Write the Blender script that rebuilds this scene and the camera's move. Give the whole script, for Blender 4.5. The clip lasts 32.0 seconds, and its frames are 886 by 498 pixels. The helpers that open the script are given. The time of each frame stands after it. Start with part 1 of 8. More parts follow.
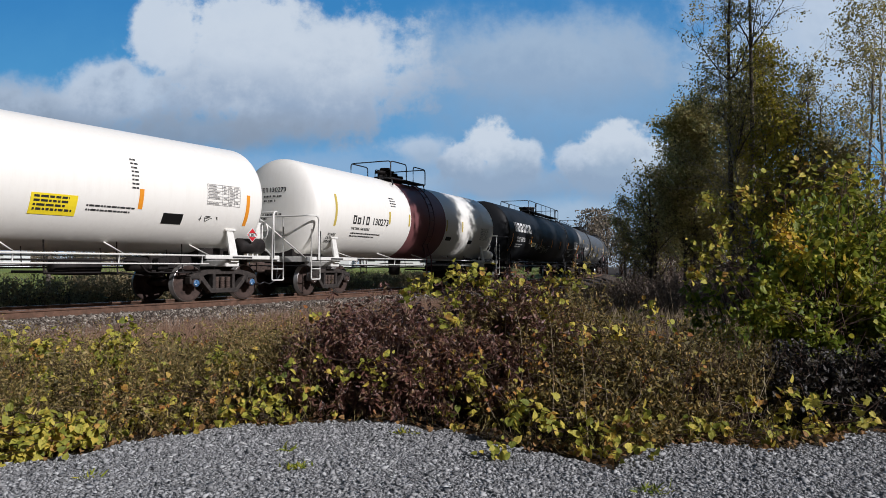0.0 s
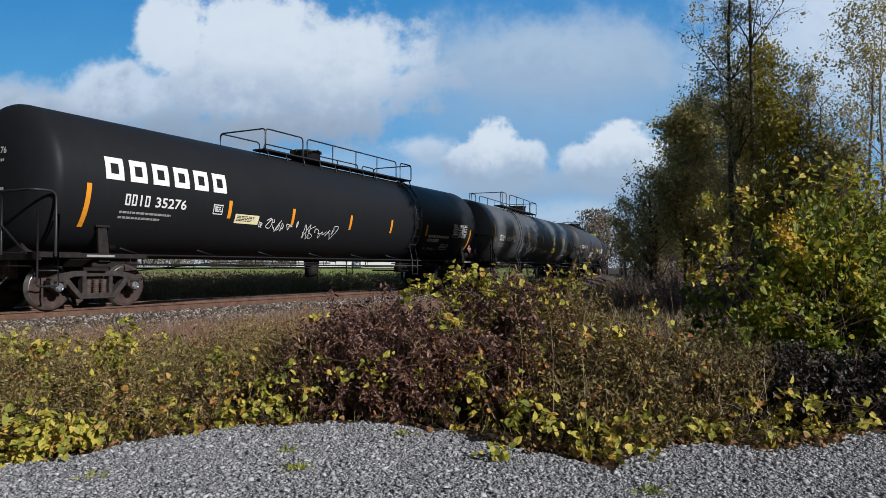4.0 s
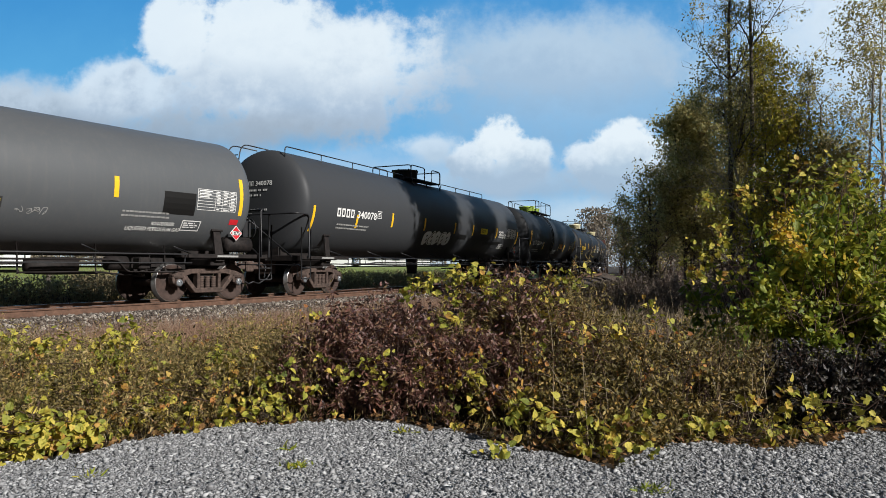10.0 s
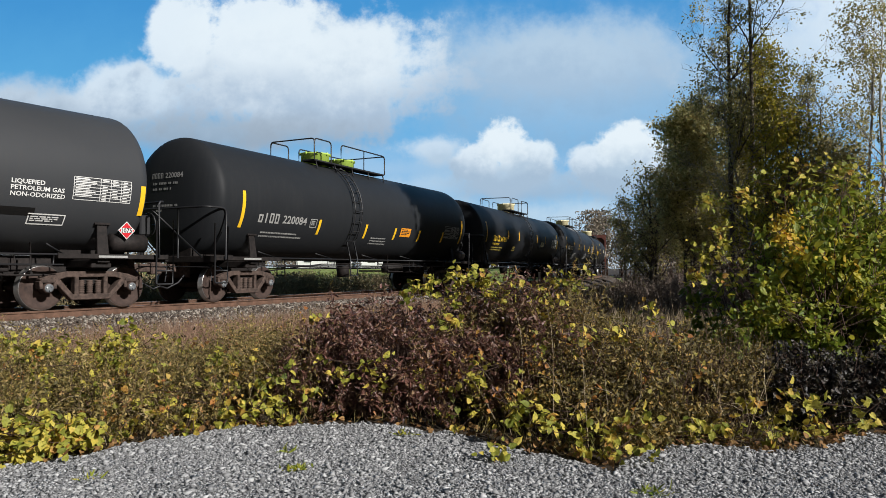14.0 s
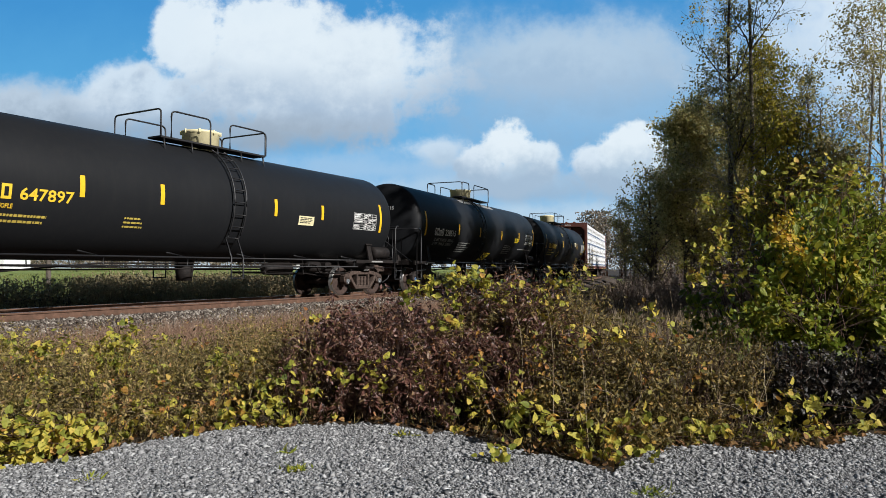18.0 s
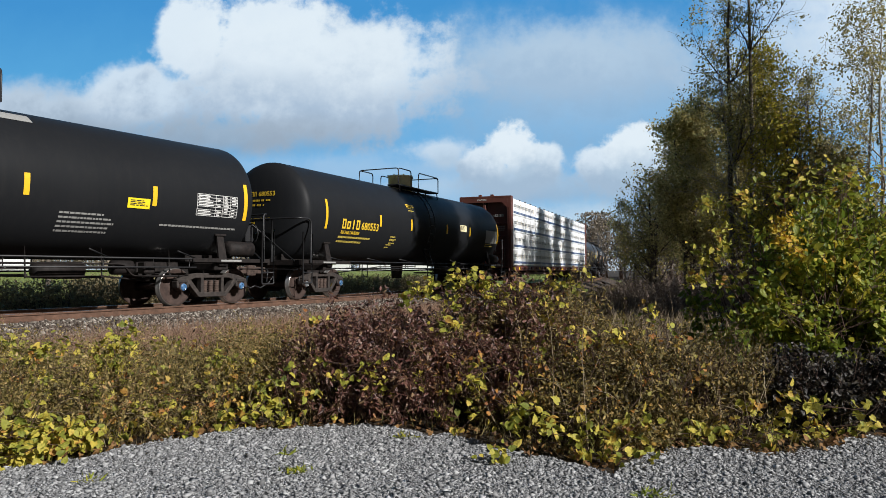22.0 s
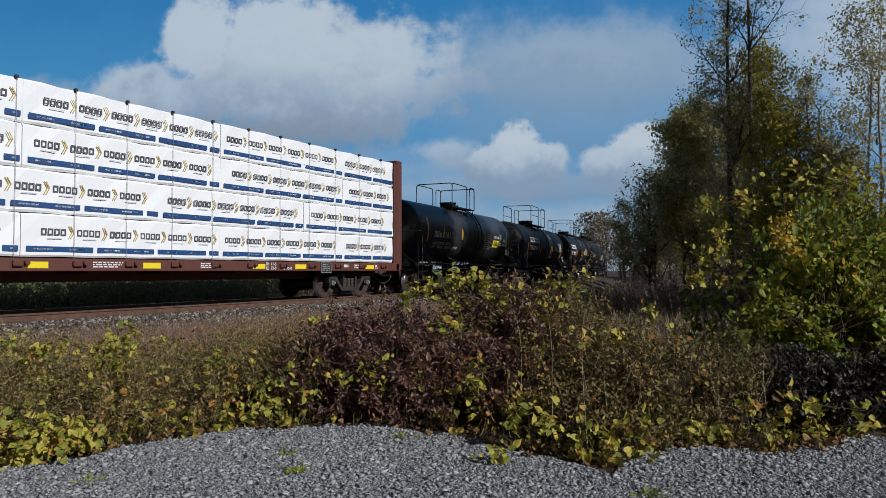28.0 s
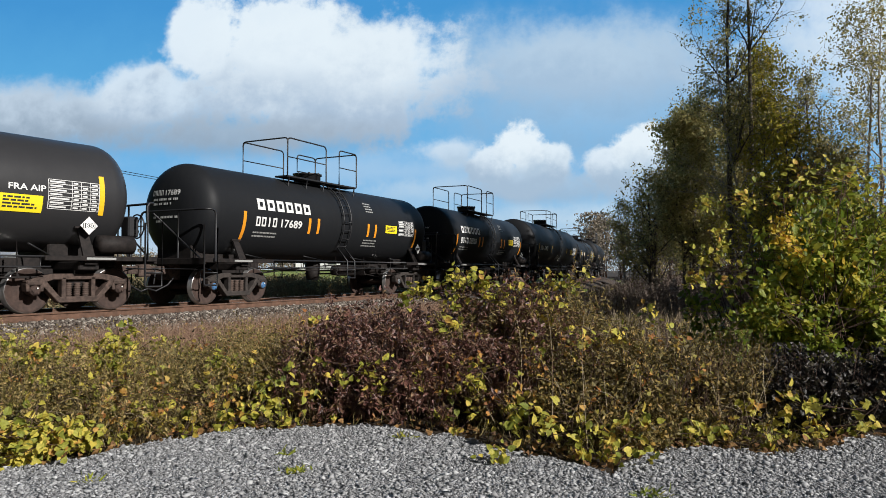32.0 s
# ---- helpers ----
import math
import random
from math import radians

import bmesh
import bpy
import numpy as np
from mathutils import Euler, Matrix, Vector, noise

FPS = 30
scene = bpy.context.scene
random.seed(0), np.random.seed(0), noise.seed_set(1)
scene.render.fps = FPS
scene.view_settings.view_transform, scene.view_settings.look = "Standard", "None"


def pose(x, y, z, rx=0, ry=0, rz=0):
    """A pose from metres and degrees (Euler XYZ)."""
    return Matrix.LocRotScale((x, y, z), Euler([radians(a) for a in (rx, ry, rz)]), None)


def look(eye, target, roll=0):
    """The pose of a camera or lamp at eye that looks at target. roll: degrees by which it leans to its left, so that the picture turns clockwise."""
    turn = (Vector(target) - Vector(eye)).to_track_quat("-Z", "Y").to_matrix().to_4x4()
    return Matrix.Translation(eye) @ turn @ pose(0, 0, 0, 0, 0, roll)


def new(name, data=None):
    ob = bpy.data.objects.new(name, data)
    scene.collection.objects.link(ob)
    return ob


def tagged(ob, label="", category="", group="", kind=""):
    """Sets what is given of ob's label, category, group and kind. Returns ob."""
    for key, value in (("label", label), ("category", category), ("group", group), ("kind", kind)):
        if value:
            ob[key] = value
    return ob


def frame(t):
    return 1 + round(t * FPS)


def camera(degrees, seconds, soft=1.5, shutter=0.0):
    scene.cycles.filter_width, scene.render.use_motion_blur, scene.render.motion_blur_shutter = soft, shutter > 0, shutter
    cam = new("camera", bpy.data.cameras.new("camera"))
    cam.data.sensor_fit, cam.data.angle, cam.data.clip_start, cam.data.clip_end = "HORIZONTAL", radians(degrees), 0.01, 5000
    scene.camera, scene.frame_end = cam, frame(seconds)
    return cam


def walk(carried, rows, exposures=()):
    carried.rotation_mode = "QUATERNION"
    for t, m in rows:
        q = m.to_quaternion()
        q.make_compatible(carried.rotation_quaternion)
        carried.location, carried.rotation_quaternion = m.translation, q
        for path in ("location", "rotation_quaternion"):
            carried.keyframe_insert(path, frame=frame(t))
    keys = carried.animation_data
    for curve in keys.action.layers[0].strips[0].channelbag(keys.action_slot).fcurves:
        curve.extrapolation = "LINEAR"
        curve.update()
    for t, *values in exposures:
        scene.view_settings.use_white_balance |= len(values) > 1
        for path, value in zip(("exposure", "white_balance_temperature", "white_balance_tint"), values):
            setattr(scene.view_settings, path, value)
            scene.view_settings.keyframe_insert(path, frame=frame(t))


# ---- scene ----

# ---------------------------------------------------------------- camera
EYE = Vector((0.0, 0.0, 1.5))
RAIL = 0.644                      # height of the rail tops above the gravel lot
FOCAL = 1234.3
cam = camera(64.85, 32.0, soft=0.5)
# (seconds, sideways nod, upward nod) of the tripod head, in 1/FOCAL rad
NOD = [(0, -0.2, -3.1), (1, -1.2, -4.4), (2, 0.0, -3.3), (3, 0.0, -1.8), (3.5, 0.0, -1.5), (5.5, -0.2, -5.0),
       (6, -0.5, -5.9), (7, 0.0, -4.9), (8, -1.1, -6.0), (9, -0.3, -6.2), (10, -0.1, -4.6), (11, 0.0, -4.4),
       (12, 1.2, -4.3), (13, 0.2, -1.3), (14, 0.0, -0.8), (14.5, 0.0, -0.4), (16.5, 0.0, 0.0), (17, 0.0, 0.3),
       (18, 0.0, 0.5), (19, -0.1, 1.2), (20, -1.1, 1.5), (21, -0.8, 4.1), (22, -0.5, 3.1), (23, -1.7, 2.6),
       (24, -2.9, 0.2), (25, -1.8, 1.5), (25.5, -1.5, 1.5), (27.5, -1.5, 2.1), (28, -1.5, 3.1), (29, -1.4, 1.8),
       (30, -0.2, 2.3), (31, -1.4, 2.3), (32, -1.5, 3.1)]


def aim(dx, dy):
    pitch = math.atan((34.8 + dy) / FOCAL)
    yaw = dx / FOCAL
    return Vector((-math.sin(yaw), math.cos(yaw), math.tan(pitch))) + EYE


walk(cam, [(t, look(EYE, aim(dx, dy))) for t, dx, dy in NOD],
     exposures=[(0.0, -0.24, 6080, 14), (3.0, -0.18, 6080, 14), (6.0, 0.20, 6250, 10), (14.0, 0.20, 6400, 10), (18.0, 0.17, 6350, 10), (25.0, 0.05, 6280, 10),
                (28.0, -0.52, 5950, 10), (29.0, -0.54, 6000, 10), (30.0, -0.17, 6150, 10), (32.0, 0.20, 6400, 10)])

# ---------------------------------------------------------------- sky and sun
SUN_AZ, SUN_EL = radians(-37.0), radians(30.0)      # counted from +x towards -y
world = bpy.data.worlds.new("world")
scene.world = world
world.use_nodes = True
wn = world.node_tree.nodes
sky = wn.new("ShaderNodeTexSky")
sky.sky_type, sky.sun_disc = "NISHITA", False
sky.sun_elevation, sky.sun_rotation = SUN_EL, radians(127.0)
world.node_tree.links.new(sky.outputs[0], wn["Background"].inputs[0])
wn["Background"].inputs[1].default_value = 0.019
sun = new("sun", bpy.data.lights.new("sun", "SUN"))
sun.data.energy, sun.data.angle, sun.data.color = 5.0, radians(0.55), (1.0, 0.96, 0.905)
sun.matrix_world = look((0, 0, 0), (-math.cos(SUN_AZ) * math.cos(SUN_EL), -math.sin(SUN_AZ) * math.cos(SUN_EL), -math.sin(SUN_EL)))

# ---------------------------------------------------------------- materials
class Nodes:
    """Small helper round a material's node tree."""

    def __init__(self, name):
        self.m = bpy.data.materials.new(name)
        self.m.use_nodes = True
        self.t = self.m.node_tree
        self.bsdf = self.t.nodes["Principled BSDF"]
        self.out = self.t.nodes["Material Output"]

    def n(self, kind, **values):
        node = self.t.nodes.new(kind)
        for k, v in values.items():
            if k == "op":
                node.operation = v
            elif k == "scale":
                node.inputs["Scale"].default_value = v
            elif k == "detail":
                node.inputs["Detail"].default_value = v
        return node

    def link(self, a, b):
        self.t.links.new(a, b)

    def math(self, op, a, b=0.0, clamp=False):
        node = self.n("ShaderNodeMath", op=op)
        node.use_clamp = clamp
        for i, v in enumerate((a, b)):
            if isinstance(v, (int, float)):
                node.inputs[i].default_value = v
            else:
                self.link(v, node.inputs[i])
        return node.outputs[0]

    def noise(self, scale, detail=4.0, rough=0.55, vec=None):
        node = self.n("ShaderNodeTexNoise", scale=scale, detail=detail)
        node.inputs["Roughness"].default_value = rough
        if vec is None:
            vec = self.n("ShaderNodeTexCoord").outputs["Object"]
        self.link(vec, node.inputs["Vector"])
        return node.outputs["Fac"]

    def ramp(self, fac, stops):
        node = self.n("ShaderNodeValToRGB")
        e = node.color_ramp.elements
        while len(e) < len(stops):
            e.new(0.5)
        for el, (p, c) in zip(e, stops):
            el.position, el.color = p, (*c, 1)
        self.link(fac, node.inputs[0])
        return node.outputs[0]

    def mix(self, fac, a, b, mode="MIX"):
        node = self.n("ShaderNodeMix")
        node.data_type, node.blend_type = "RGBA", mode
        for sock, v in ((node.inputs[0], fac), (node.inputs[6], a), (node.inputs[7], b)):
            if isinstance(v, (int, float)):
                sock.default_value = v
            elif isinstance(v, tuple):
                sock.default_value = (*v, 1)
            else:
                self.link(v, sock)
        return node.outputs[2]

    def island(self):
        return self.n("ShaderNodeNewGeometry").outputs["Random Per Island"]

    def bump(self, height, strength=0.3, dist=0.01):
        node = self.n("ShaderNodeBump")
        node.inputs["Strength"].default_value, node.inputs["Distance"].default_value = strength, dist
        self.link(height, node.inputs["Height"])
        self.link(node.outputs[0], self.bsdf.inputs["Normal"])

    def done(self, color=None, rough=0.6, metal=0.0, spec=0.5):
        b = self.bsdf
        if isinstance(color, tuple):
            b.inputs["Base Color"].default_value = (*color, 1)
        elif color is not None:
            self.link(color, b.inputs["Base Color"])
        if isinstance(rough, (int, float)):
            b.inputs["Roughness"].default_value = rough
        else:
            self.link(rough, b.inputs["Roughness"])
        b.inputs["Metallic"].default_value = metal
        b.inputs["Specular IOR Level"].default_value = spec
        return self.m


def paint(name, color, rough=0.45, dirt=(0.12, 0.10, 0.08), amount=0.35, streak=True, spec=0.5):
    """Weathered paint: soft blotches, vertical streaks of grime and fine grain."""
    k = Nodes(name)
    co = k.n("ShaderNodeTexCoord").outputs["Object"]
    blot = k.noise(0.7, 5, 0.6, co)
    col = k.mix(k.math("MULTIPLY", blot, 0.25), color, tuple(min(1, c * 1.35 + 0.01) for c in color))
    if streak:
        mp = k.n("ShaderNodeMapping")
        mp.inputs["Scale"].default_value = (5.0, 5.0, 0.35)
        k.link(co, mp.inputs[0])
        st = k.noise(1.6, 6, 0.7, mp.outputs[0])
        st = k.math("MULTIPLY", k.math("SUBTRACT", st, 0.48, True), 2.2 * amount, True)
        col = k.mix(st, col, dirt)
    grain = k.noise(14, 6, 0.7, co)
    col = k.mix(k.math("MULTIPLY", k.math("SUBTRACT", grain, 0.5, True), amount, True), col, dirt)
    ro = k.math("ADD", k.math("MULTIPLY", blot, 0.25), rough - 0.1)
    k.bump(k.noise(3.0, 3, 0.5, co), 0.12, 0.01)
    return k.done(col, ro, 0.0, spec)


def plain(name, color, rough=0.6, metal=0.0, var=0.25, scale=8.0, spec=0.5):
    k = Nodes(name)
    f = k.noise(scale, 5, 0.6)
    col = k.mix(f, tuple(c * (1 - var) for c in color), tuple(min(1, c * (1 + var)) for c in color))
    k.bump(k.noise(scale * 4, 3), 0.15, 0.004)
    return k.done(col, rough, metal, spec)


def rusty(name, a=(0.16, 0.075, 0.045), b=(0.07, 0.045, 0.035), rough=0.85, scale=9.0):
    k = Nodes(name)
    col = k.ramp(k.noise(scale, 6, 0.7), [(0.3, b), (0.55, a), (0.75, tuple(c * 1.5 for c in a))])
    k.bump(k.noise(scale * 5, 5, 0.7), 0.4, 0.006)
    return k.done(col, rough, 0.0, 0.18)


def leafy(name, stops, rough=0.55, trans=0.35, spec=0.35, patch=0.0, wide=1.3):
    """Leaves whose colour is drawn leaf by leaf from a ramp, with light through the blade."""
    k = Nodes(name)
    pick = k.island()
    if patch:
        drift = k.math("MULTIPLY", k.math("SUBTRACT", k.noise(wide, 4, 0.6), 0.5), 3.2)
        pick = k.math("ADD", k.math("MULTIPLY", pick, 1 - patch), k.math("MULTIPLY", k.math("ADD", drift, 0.5, True), patch), True)
    col = k.ramp(pick, stops)
    spot = k.math("MULTIPLY", k.math("SUBTRACT", k.noise(28, 4, 0.7), 0.52, True), 2.0, True)
    col = k.mix(spot, col, k.mix(0.75, col, (0.07, 0.035, 0.014)))
    pale = k.math("MULTIPLY", k.math("SUBTRACT", k.noise(17, 5, 0.7), 0.5, True), 1.2, True)
    col = k.mix(pale, col, k.mix(0.45, col, (0.60, 0.50, 0.15)))
    k.bump(k.noise(42, 3, 0.6), 0.7, 0.02)
    k.done(col, rough, 0.0, spec)
    if trans > 0:
        tr = k.n("ShaderNodeBsdfTranslucent")
        k.link(col, tr.inputs[0])
        mx = k.n("ShaderNodeMixShader")
        mx.inputs[0].default_value = trans
        k.link(k.bsdf.outputs[0], mx.inputs[1])
        k.link(tr.outputs[0], mx.inputs[2])
        k.link(mx.outputs[0], k.out.inputs[0])
    return k.m


M_BLACK = paint("black_tank_paint", (0.0118, 0.0128, 0.0148), 0.5, (0.03, 0.029, 0.027), 0.35, True, 0.13)
M_CHAR = paint("charcoal_tank_paint", (0.0165, 0.0182, 0.0208), 0.52, (0.045, 0.044, 0.042), 0.3, True, 0.13)
M_CHARL = paint("slate_tank_paint", (0.040, 0.0425, 0.0465), 0.52, (0.055, 0.053, 0.05), 0.4, True, 0.22)
M_SATIN = paint("satin_black_tank_paint", (0.027, 0.027, 0.029), 0.40, (0.05, 0.048, 0.044), 0.3, True, 0.4)
M_GREY = paint("grey_tank_paint", (0.077, 0.083, 0.089), 0.5, (0.14, 0.13, 0.12), 0.4)
M_WHITE = paint("white_tank_paint", (0.86, 0.835, 0.77), 0.4, (0.42, 0.34, 0.25), 0.15)
M_MAROON = paint("maroon_tank_paint", (0.165, 0.062, 0.064), 0.5, (0.11, 0.05, 0.05), 0.4)
M_BROWN = paint("brown_car_paint", (0.115, 0.036, 0.026), 0.55, (0.05, 0.03, 0.025), 0.6)
M_FRAME = rusty("sooty_steel", (0.022, 0.018, 0.017), (0.008, 0.008, 0.008), 0.65)
M_TRUCK = rusty("dusty_cast_steel", (0.085, 0.060, 0.050), (0.022, 0.018, 0.016), 0.8)
M_TRUCKD = rusty("dark_cast_steel", (0.05, 0.042, 0.038), (0.022, 0.02, 0.02), 0.8)
M_WHEEL = rusty("rusty_wheel_steel", (0.064, 0.043, 0.036), (0.03, 0.022, 0.02), 0.75, 5)
M_TREAD = plain("worn_tread_steel", (0.45, 0.44, 0.43), 0.3, 0.9, 0.2)
M_RAILSIDE = rusty("rusty_rail", (0.135, 0.078, 0.054), (0.065, 0.04, 0.029), 0.85, 6)
M_RAILTOP = plain("rail_running_face", (0.34, 0.27, 0.22), 0.38, 0.8, 0.3, 14)
M_RAILING = plain("black_railing_paint", (0.018, 0.018, 0.02), 0.5)
M_RAILW = plain("white_railing_paint", (0.72, 0.71, 0.67), 0.5)
M_YELLOW = plain("yellow_reflector", (0.85, 0.50, 0.02), 0.4, 0.0, 0.12)
M_YDIRT = plain("faded_yellow_reflector", (0.55, 0.42, 0.08), 0.5, 0.0, 0.2)
M_ORANGE = plain("orange_reflector", (0.80, 0.30, 0.02), 0.4, 0.0, 0.12)
M_SIGNY = plain("yellow_sign", (0.90, 0.70, 0.02), 0.45, 0.0, 0.06)
M_LETW = plain("white_lettering", (0.72, 0.72, 0.70), 0.55, 0.0, 0.15, 20)
M_LETG = plain("faded_white_lettering", (0.30, 0.30, 0.29), 0.6, 0.0, 0.3, 20)
M_LETY = plain("yellow_lettering", (0.80, 0.52, 0.03), 0.55, 0.0, 0.12, 20)
M_LETK = plain("black_lettering", (0.025, 0.024, 0.024), 0.6, 0.0, 0.3, 20)
M_PATCH = plain("black_patch_paint", (0.005, 0.005, 0.005), 0.5, 0.0, 0.3, 20)
M_INKG = plain("grey_stencil_ink", (0.30, 0.29, 0.28), 0.6, 0.0, 0.3, 20)
M_RED = plain("red_reflector", (0.55, 0.02, 0.03), 0.35)
M_BLUE = plain("blue_bearing_cap", (0.06, 0.15, 0.30), 0.45, 0.0, 0.3)
M_CAPG = plain("grey_bearing_cap", (0.13, 0.14, 0.15), 0.65, 0.0, 0.4)
M_LIME = plain("lime_cover_paint", (0.42, 0.60, 0.10), 0.5)
M_CREAM = plain("cream_cover_paint", (0.80, 0.72, 0.44), 0.5)
M_BARK = rusty("grey_brown_bark", (0.13, 0.11, 0.09), (0.06, 0.05, 0.042), 0.9, 7)
M_BIRCH = rusty("pale_bark", (0.36, 0.34, 0.31), (0.16, 0.14, 0.12), 0.9, 6)
M_TWIG = rusty("twig_bark", (0.09, 0.055, 0.042), (0.045, 0.03, 0.025), 0.85, 20)
M_STRAW = leafy("dry_stalks", [(0.0, (0.12, 0.08, 0.05)), (0.4, (0.28, 0.20, 0.12)), (0.75, (0.45, 0.35, 0.21)), (1.0, (0.18, 0.09, 0.055))], 0.8, 0.15, 0.2)
M_CANE = leafy("pale_canes", [(0.0, (0.16, 0.09, 0.06)), (0.5, (0.36, 0.28, 0.18)), (1.0, (0.50, 0.42, 0.29))], 0.7, 0.1, 0.3)
M_GRASS = leafy("autumn_grass", [(0.0, (0.06, 0.07, 0.02)), (0.4, (0.17, 0.15, 0.05)), (0.75, (0.32, 0.25, 0.12)), (1.0, (0.10, 0.12, 0.03))], 0.7, 0.25, 0.2, 0.5)
M_VINE = leafy("grape_vine_leaf", [(0.0, (0.06, 0.085, 0.015)), (0.22, (0.18, 0.21, 0.03)), (0.46, (0.41, 0.395, 0.06)), (0.74, (0.66, 0.53, 0.09)), (0.87, (0.50, 0.26, 0.06)), (1.0, (0.15, 0.07, 0.03))], 0.5, 0.32, 0.35, 0.35, 2.2)
M_DOGW = leafy("maroon_shrub_leaf", [(0.0, (0.02, 0.011, 0.01)), (0.3, (0.085, 0.034, 0.028)), (0.6, (0.17, 0.075, 0.058)), (0.8, (0.21, 0.14, 0.075)), (0.92, (0.38, 0.15, 0.045)), (1.0, (0.42, 0.30, 0.08))], 0.36, 0.15, 0.6, 0.35, 1.6)
M_DARKL = leafy("near_black_shrub_leaf", [(0.0, (0.008, 0.008, 0.008)), (0.6, (0.022, 0.02, 0.019)), (1.0, (0.055, 0.048, 0.043))], 0.38, 0.05, 0.38)
M_RUSS = leafy("russet_shrub_leaf", [(0.0, (0.018, 0.012, 0.007)), (0.3, (0.085, 0.065, 0.022)), (0.6, (0.21, 0.17, 0.055)), (0.8, (0.33, 0.21, 0.06)), (0.92, (0.44, 0.34, 0.11)), (1.0, (0.10, 0.045, 0.02))], 0.5, 0.2, 0.35, 0.35, 1.7)
M_SHADY = leafy("brown_shade_grass", [(0.0, (0.08, 0.06, 0.042)), (0.5, (0.19, 0.145, 0.105)), (1.0, (0.33, 0.26, 0.18))], 0.8, 0.1, 0.2)
M_BRUSH = leafy("dry_brush_leaf", [(0.0, (0.10, 0.075, 0.062)), (0.5, (0.21, 0.165, 0.138)), (1.0, (0.36, 0.285, 0.22))], 0.8, 0.15, 0.2)
M_DULL = leafy("dull_weed_leaf", [(0.0, (0.14, 0.12, 0.065)), (0.5, (0.29, 0.245, 0.13)), (1.0, (0.45, 0.37, 0.22))], 0.7, 0.35, 0.2, 0.5, 0.5)
M_DRYTWIG = rusty("grey_dry_twig", (0.26, 0.205, 0.175), (0.14, 0.11, 0.092), 0.85, 20)
M_WEED = leafy("weed_leaf", [(0.0, (0.022, 0.022, 0.008)), (0.3, (0.11, 0.092, 0.026)), (0.58, (0.28, 0.215, 0.065)), (0.8, (0.48, 0.36, 0.155)), (0.9, (0.42, 0.20, 0.07)), (1.0, (0.08, 0.036, 0.016))], 0.55, 0.25, 0.35, 0.35, 1.9)
M_SHRUBG = leafy("yellow_green_shrub_leaf", [(0.0, (0.035, 0.07, 0.009)), (0.28, (0.13, 0.19, 0.02)), (0.58, (0.32, 0.36, 0.045)), (0.84, (0.52, 0.45, 0.045)), (1.0, (0.64, 0.38, 0.03))], 0.4, 0.42, 0.45, 0.4, 1.1)
M_TREEL = leafy("autumn_tree_leaf", [(0.0, (0.17, 0.175, 0.06)), (0.5, (0.40, 0.36, 0.14)), (0.8, (0.56, 0.48, 0.22)), (1.0, (0.42, 0.29, 0.13))], 0.5, 0.62, 0.35, 0.4, 0.5)
M_ORANGEV = leafy("orange_vine_leaf", [(0.0, (0.11, 0.11, 0.02)), (0.3, (0.30, 0.26, 0.05)), (0.55, (0.55, 0.38, 0.09)), (0.78, (0.55, 0.25, 0.06)), (1.0, (0.28, 0.10, 0.03))], 0.5, 0.35, 0.35)
M_TREEY = leafy("yellowing_tree_leaf", [(0.0, (0.26, 0.26, 0.035)), (0.6, (0.48, 0.42, 0.05)), (1.0, (0.56, 0.42, 0.07))], 0.5, 0.55)
M_FARL = leafy("far_wood_leaf", [(0.0, (0.13, 0.11, 0.09)), (0.5, (0.23, 0.195, 0.155)), (1.0, (0.31, 0.26, 0.20))], 0.8, 0.2)
M_FIELD = leafy("field_grass_blade", [(0.0, (0.11, 0.14, 0.045)), (0.5, (0.21, 0.25, 0.08)), (0.85, (0.30, 0.30, 0.13)), (1.0, (0.17, 0.22, 0.07))], 0.8, 0.35, 0.2, 0.5, 0.6)

# ---------------------------------------------------------------- geometry helpers
def mesh_of(name, verts, faces, mats, index=None, smooth=False):
    me = bpy.data.meshes.new(name)
    me.from_pydata(verts, [], faces)
    for m in mats:
        me.materials.append(m)
    if index is not None:
        me.polygons.foreach_set("material_index", np.asarray(index, dtype=np.int32))
    if smooth:
        me.polygons.foreach_set("use_smooth", np.ones(len(me.polygons), dtype=bool))
    me.update()
    return me


def tri_mesh(name, v, f, mats, smooth=False):
    """A mesh from arrays: v (n, 3), f (m, 3)."""
    me = bpy.data.meshes.new(name)
    v, f = np.ascontiguousarray(v, dtype=np.float32), np.ascontiguousarray(f, dtype=np.int32)
    me.vertices.add(len(v))
    me.vertices.foreach_set("co", v.ravel())
    me.loops.add(f.size)
    me.loops.foreach_set("vertex_index", f.ravel())
    me.polygons.add(len(f))
    me.polygons.foreach_set("loop_start", np.arange(0, f.size, 3, dtype=np.int32))
    for m in mats:
        me.materials.append(m)
    if smooth:
        me.polygons.foreach_set("use_smooth", np.ones(len(f), dtype=bool))
    me.update(calc_edges=True)
    return me


def under(ob, parent):
    if parent is not None:
        ob.parent = parent
    return ob


def part(name, bm, material, parent, label="", smooth=False):
    """Links a bmesh as one mesh object under a thing or a part."""
    me = bpy.data.meshes.new(name)
    if smooth:
        for f in bm.faces:
            f.smooth = True
    bm.to_mesh(me)
    bm.free()
    for m in material if isinstance(material, (list, tuple)) else (material,):
        me.materials.append(m)
    ob = under(new(name, me), parent)
    return tagged(ob, label)


def shared(name, me, parent, m=None, label=""):
    ob = under(new(name, me), parent)
    if m is not None:
        ob.matrix_basis = m
    return tagged(ob, label, kind="stuff" if name in PRINTED else "")


PRINTED = {"small_print", "sign_print", "bulkhead_print", "graffiti", "wrap_print", "head_print", "sill_print", "data_table", "stencil_box", "lettering"}


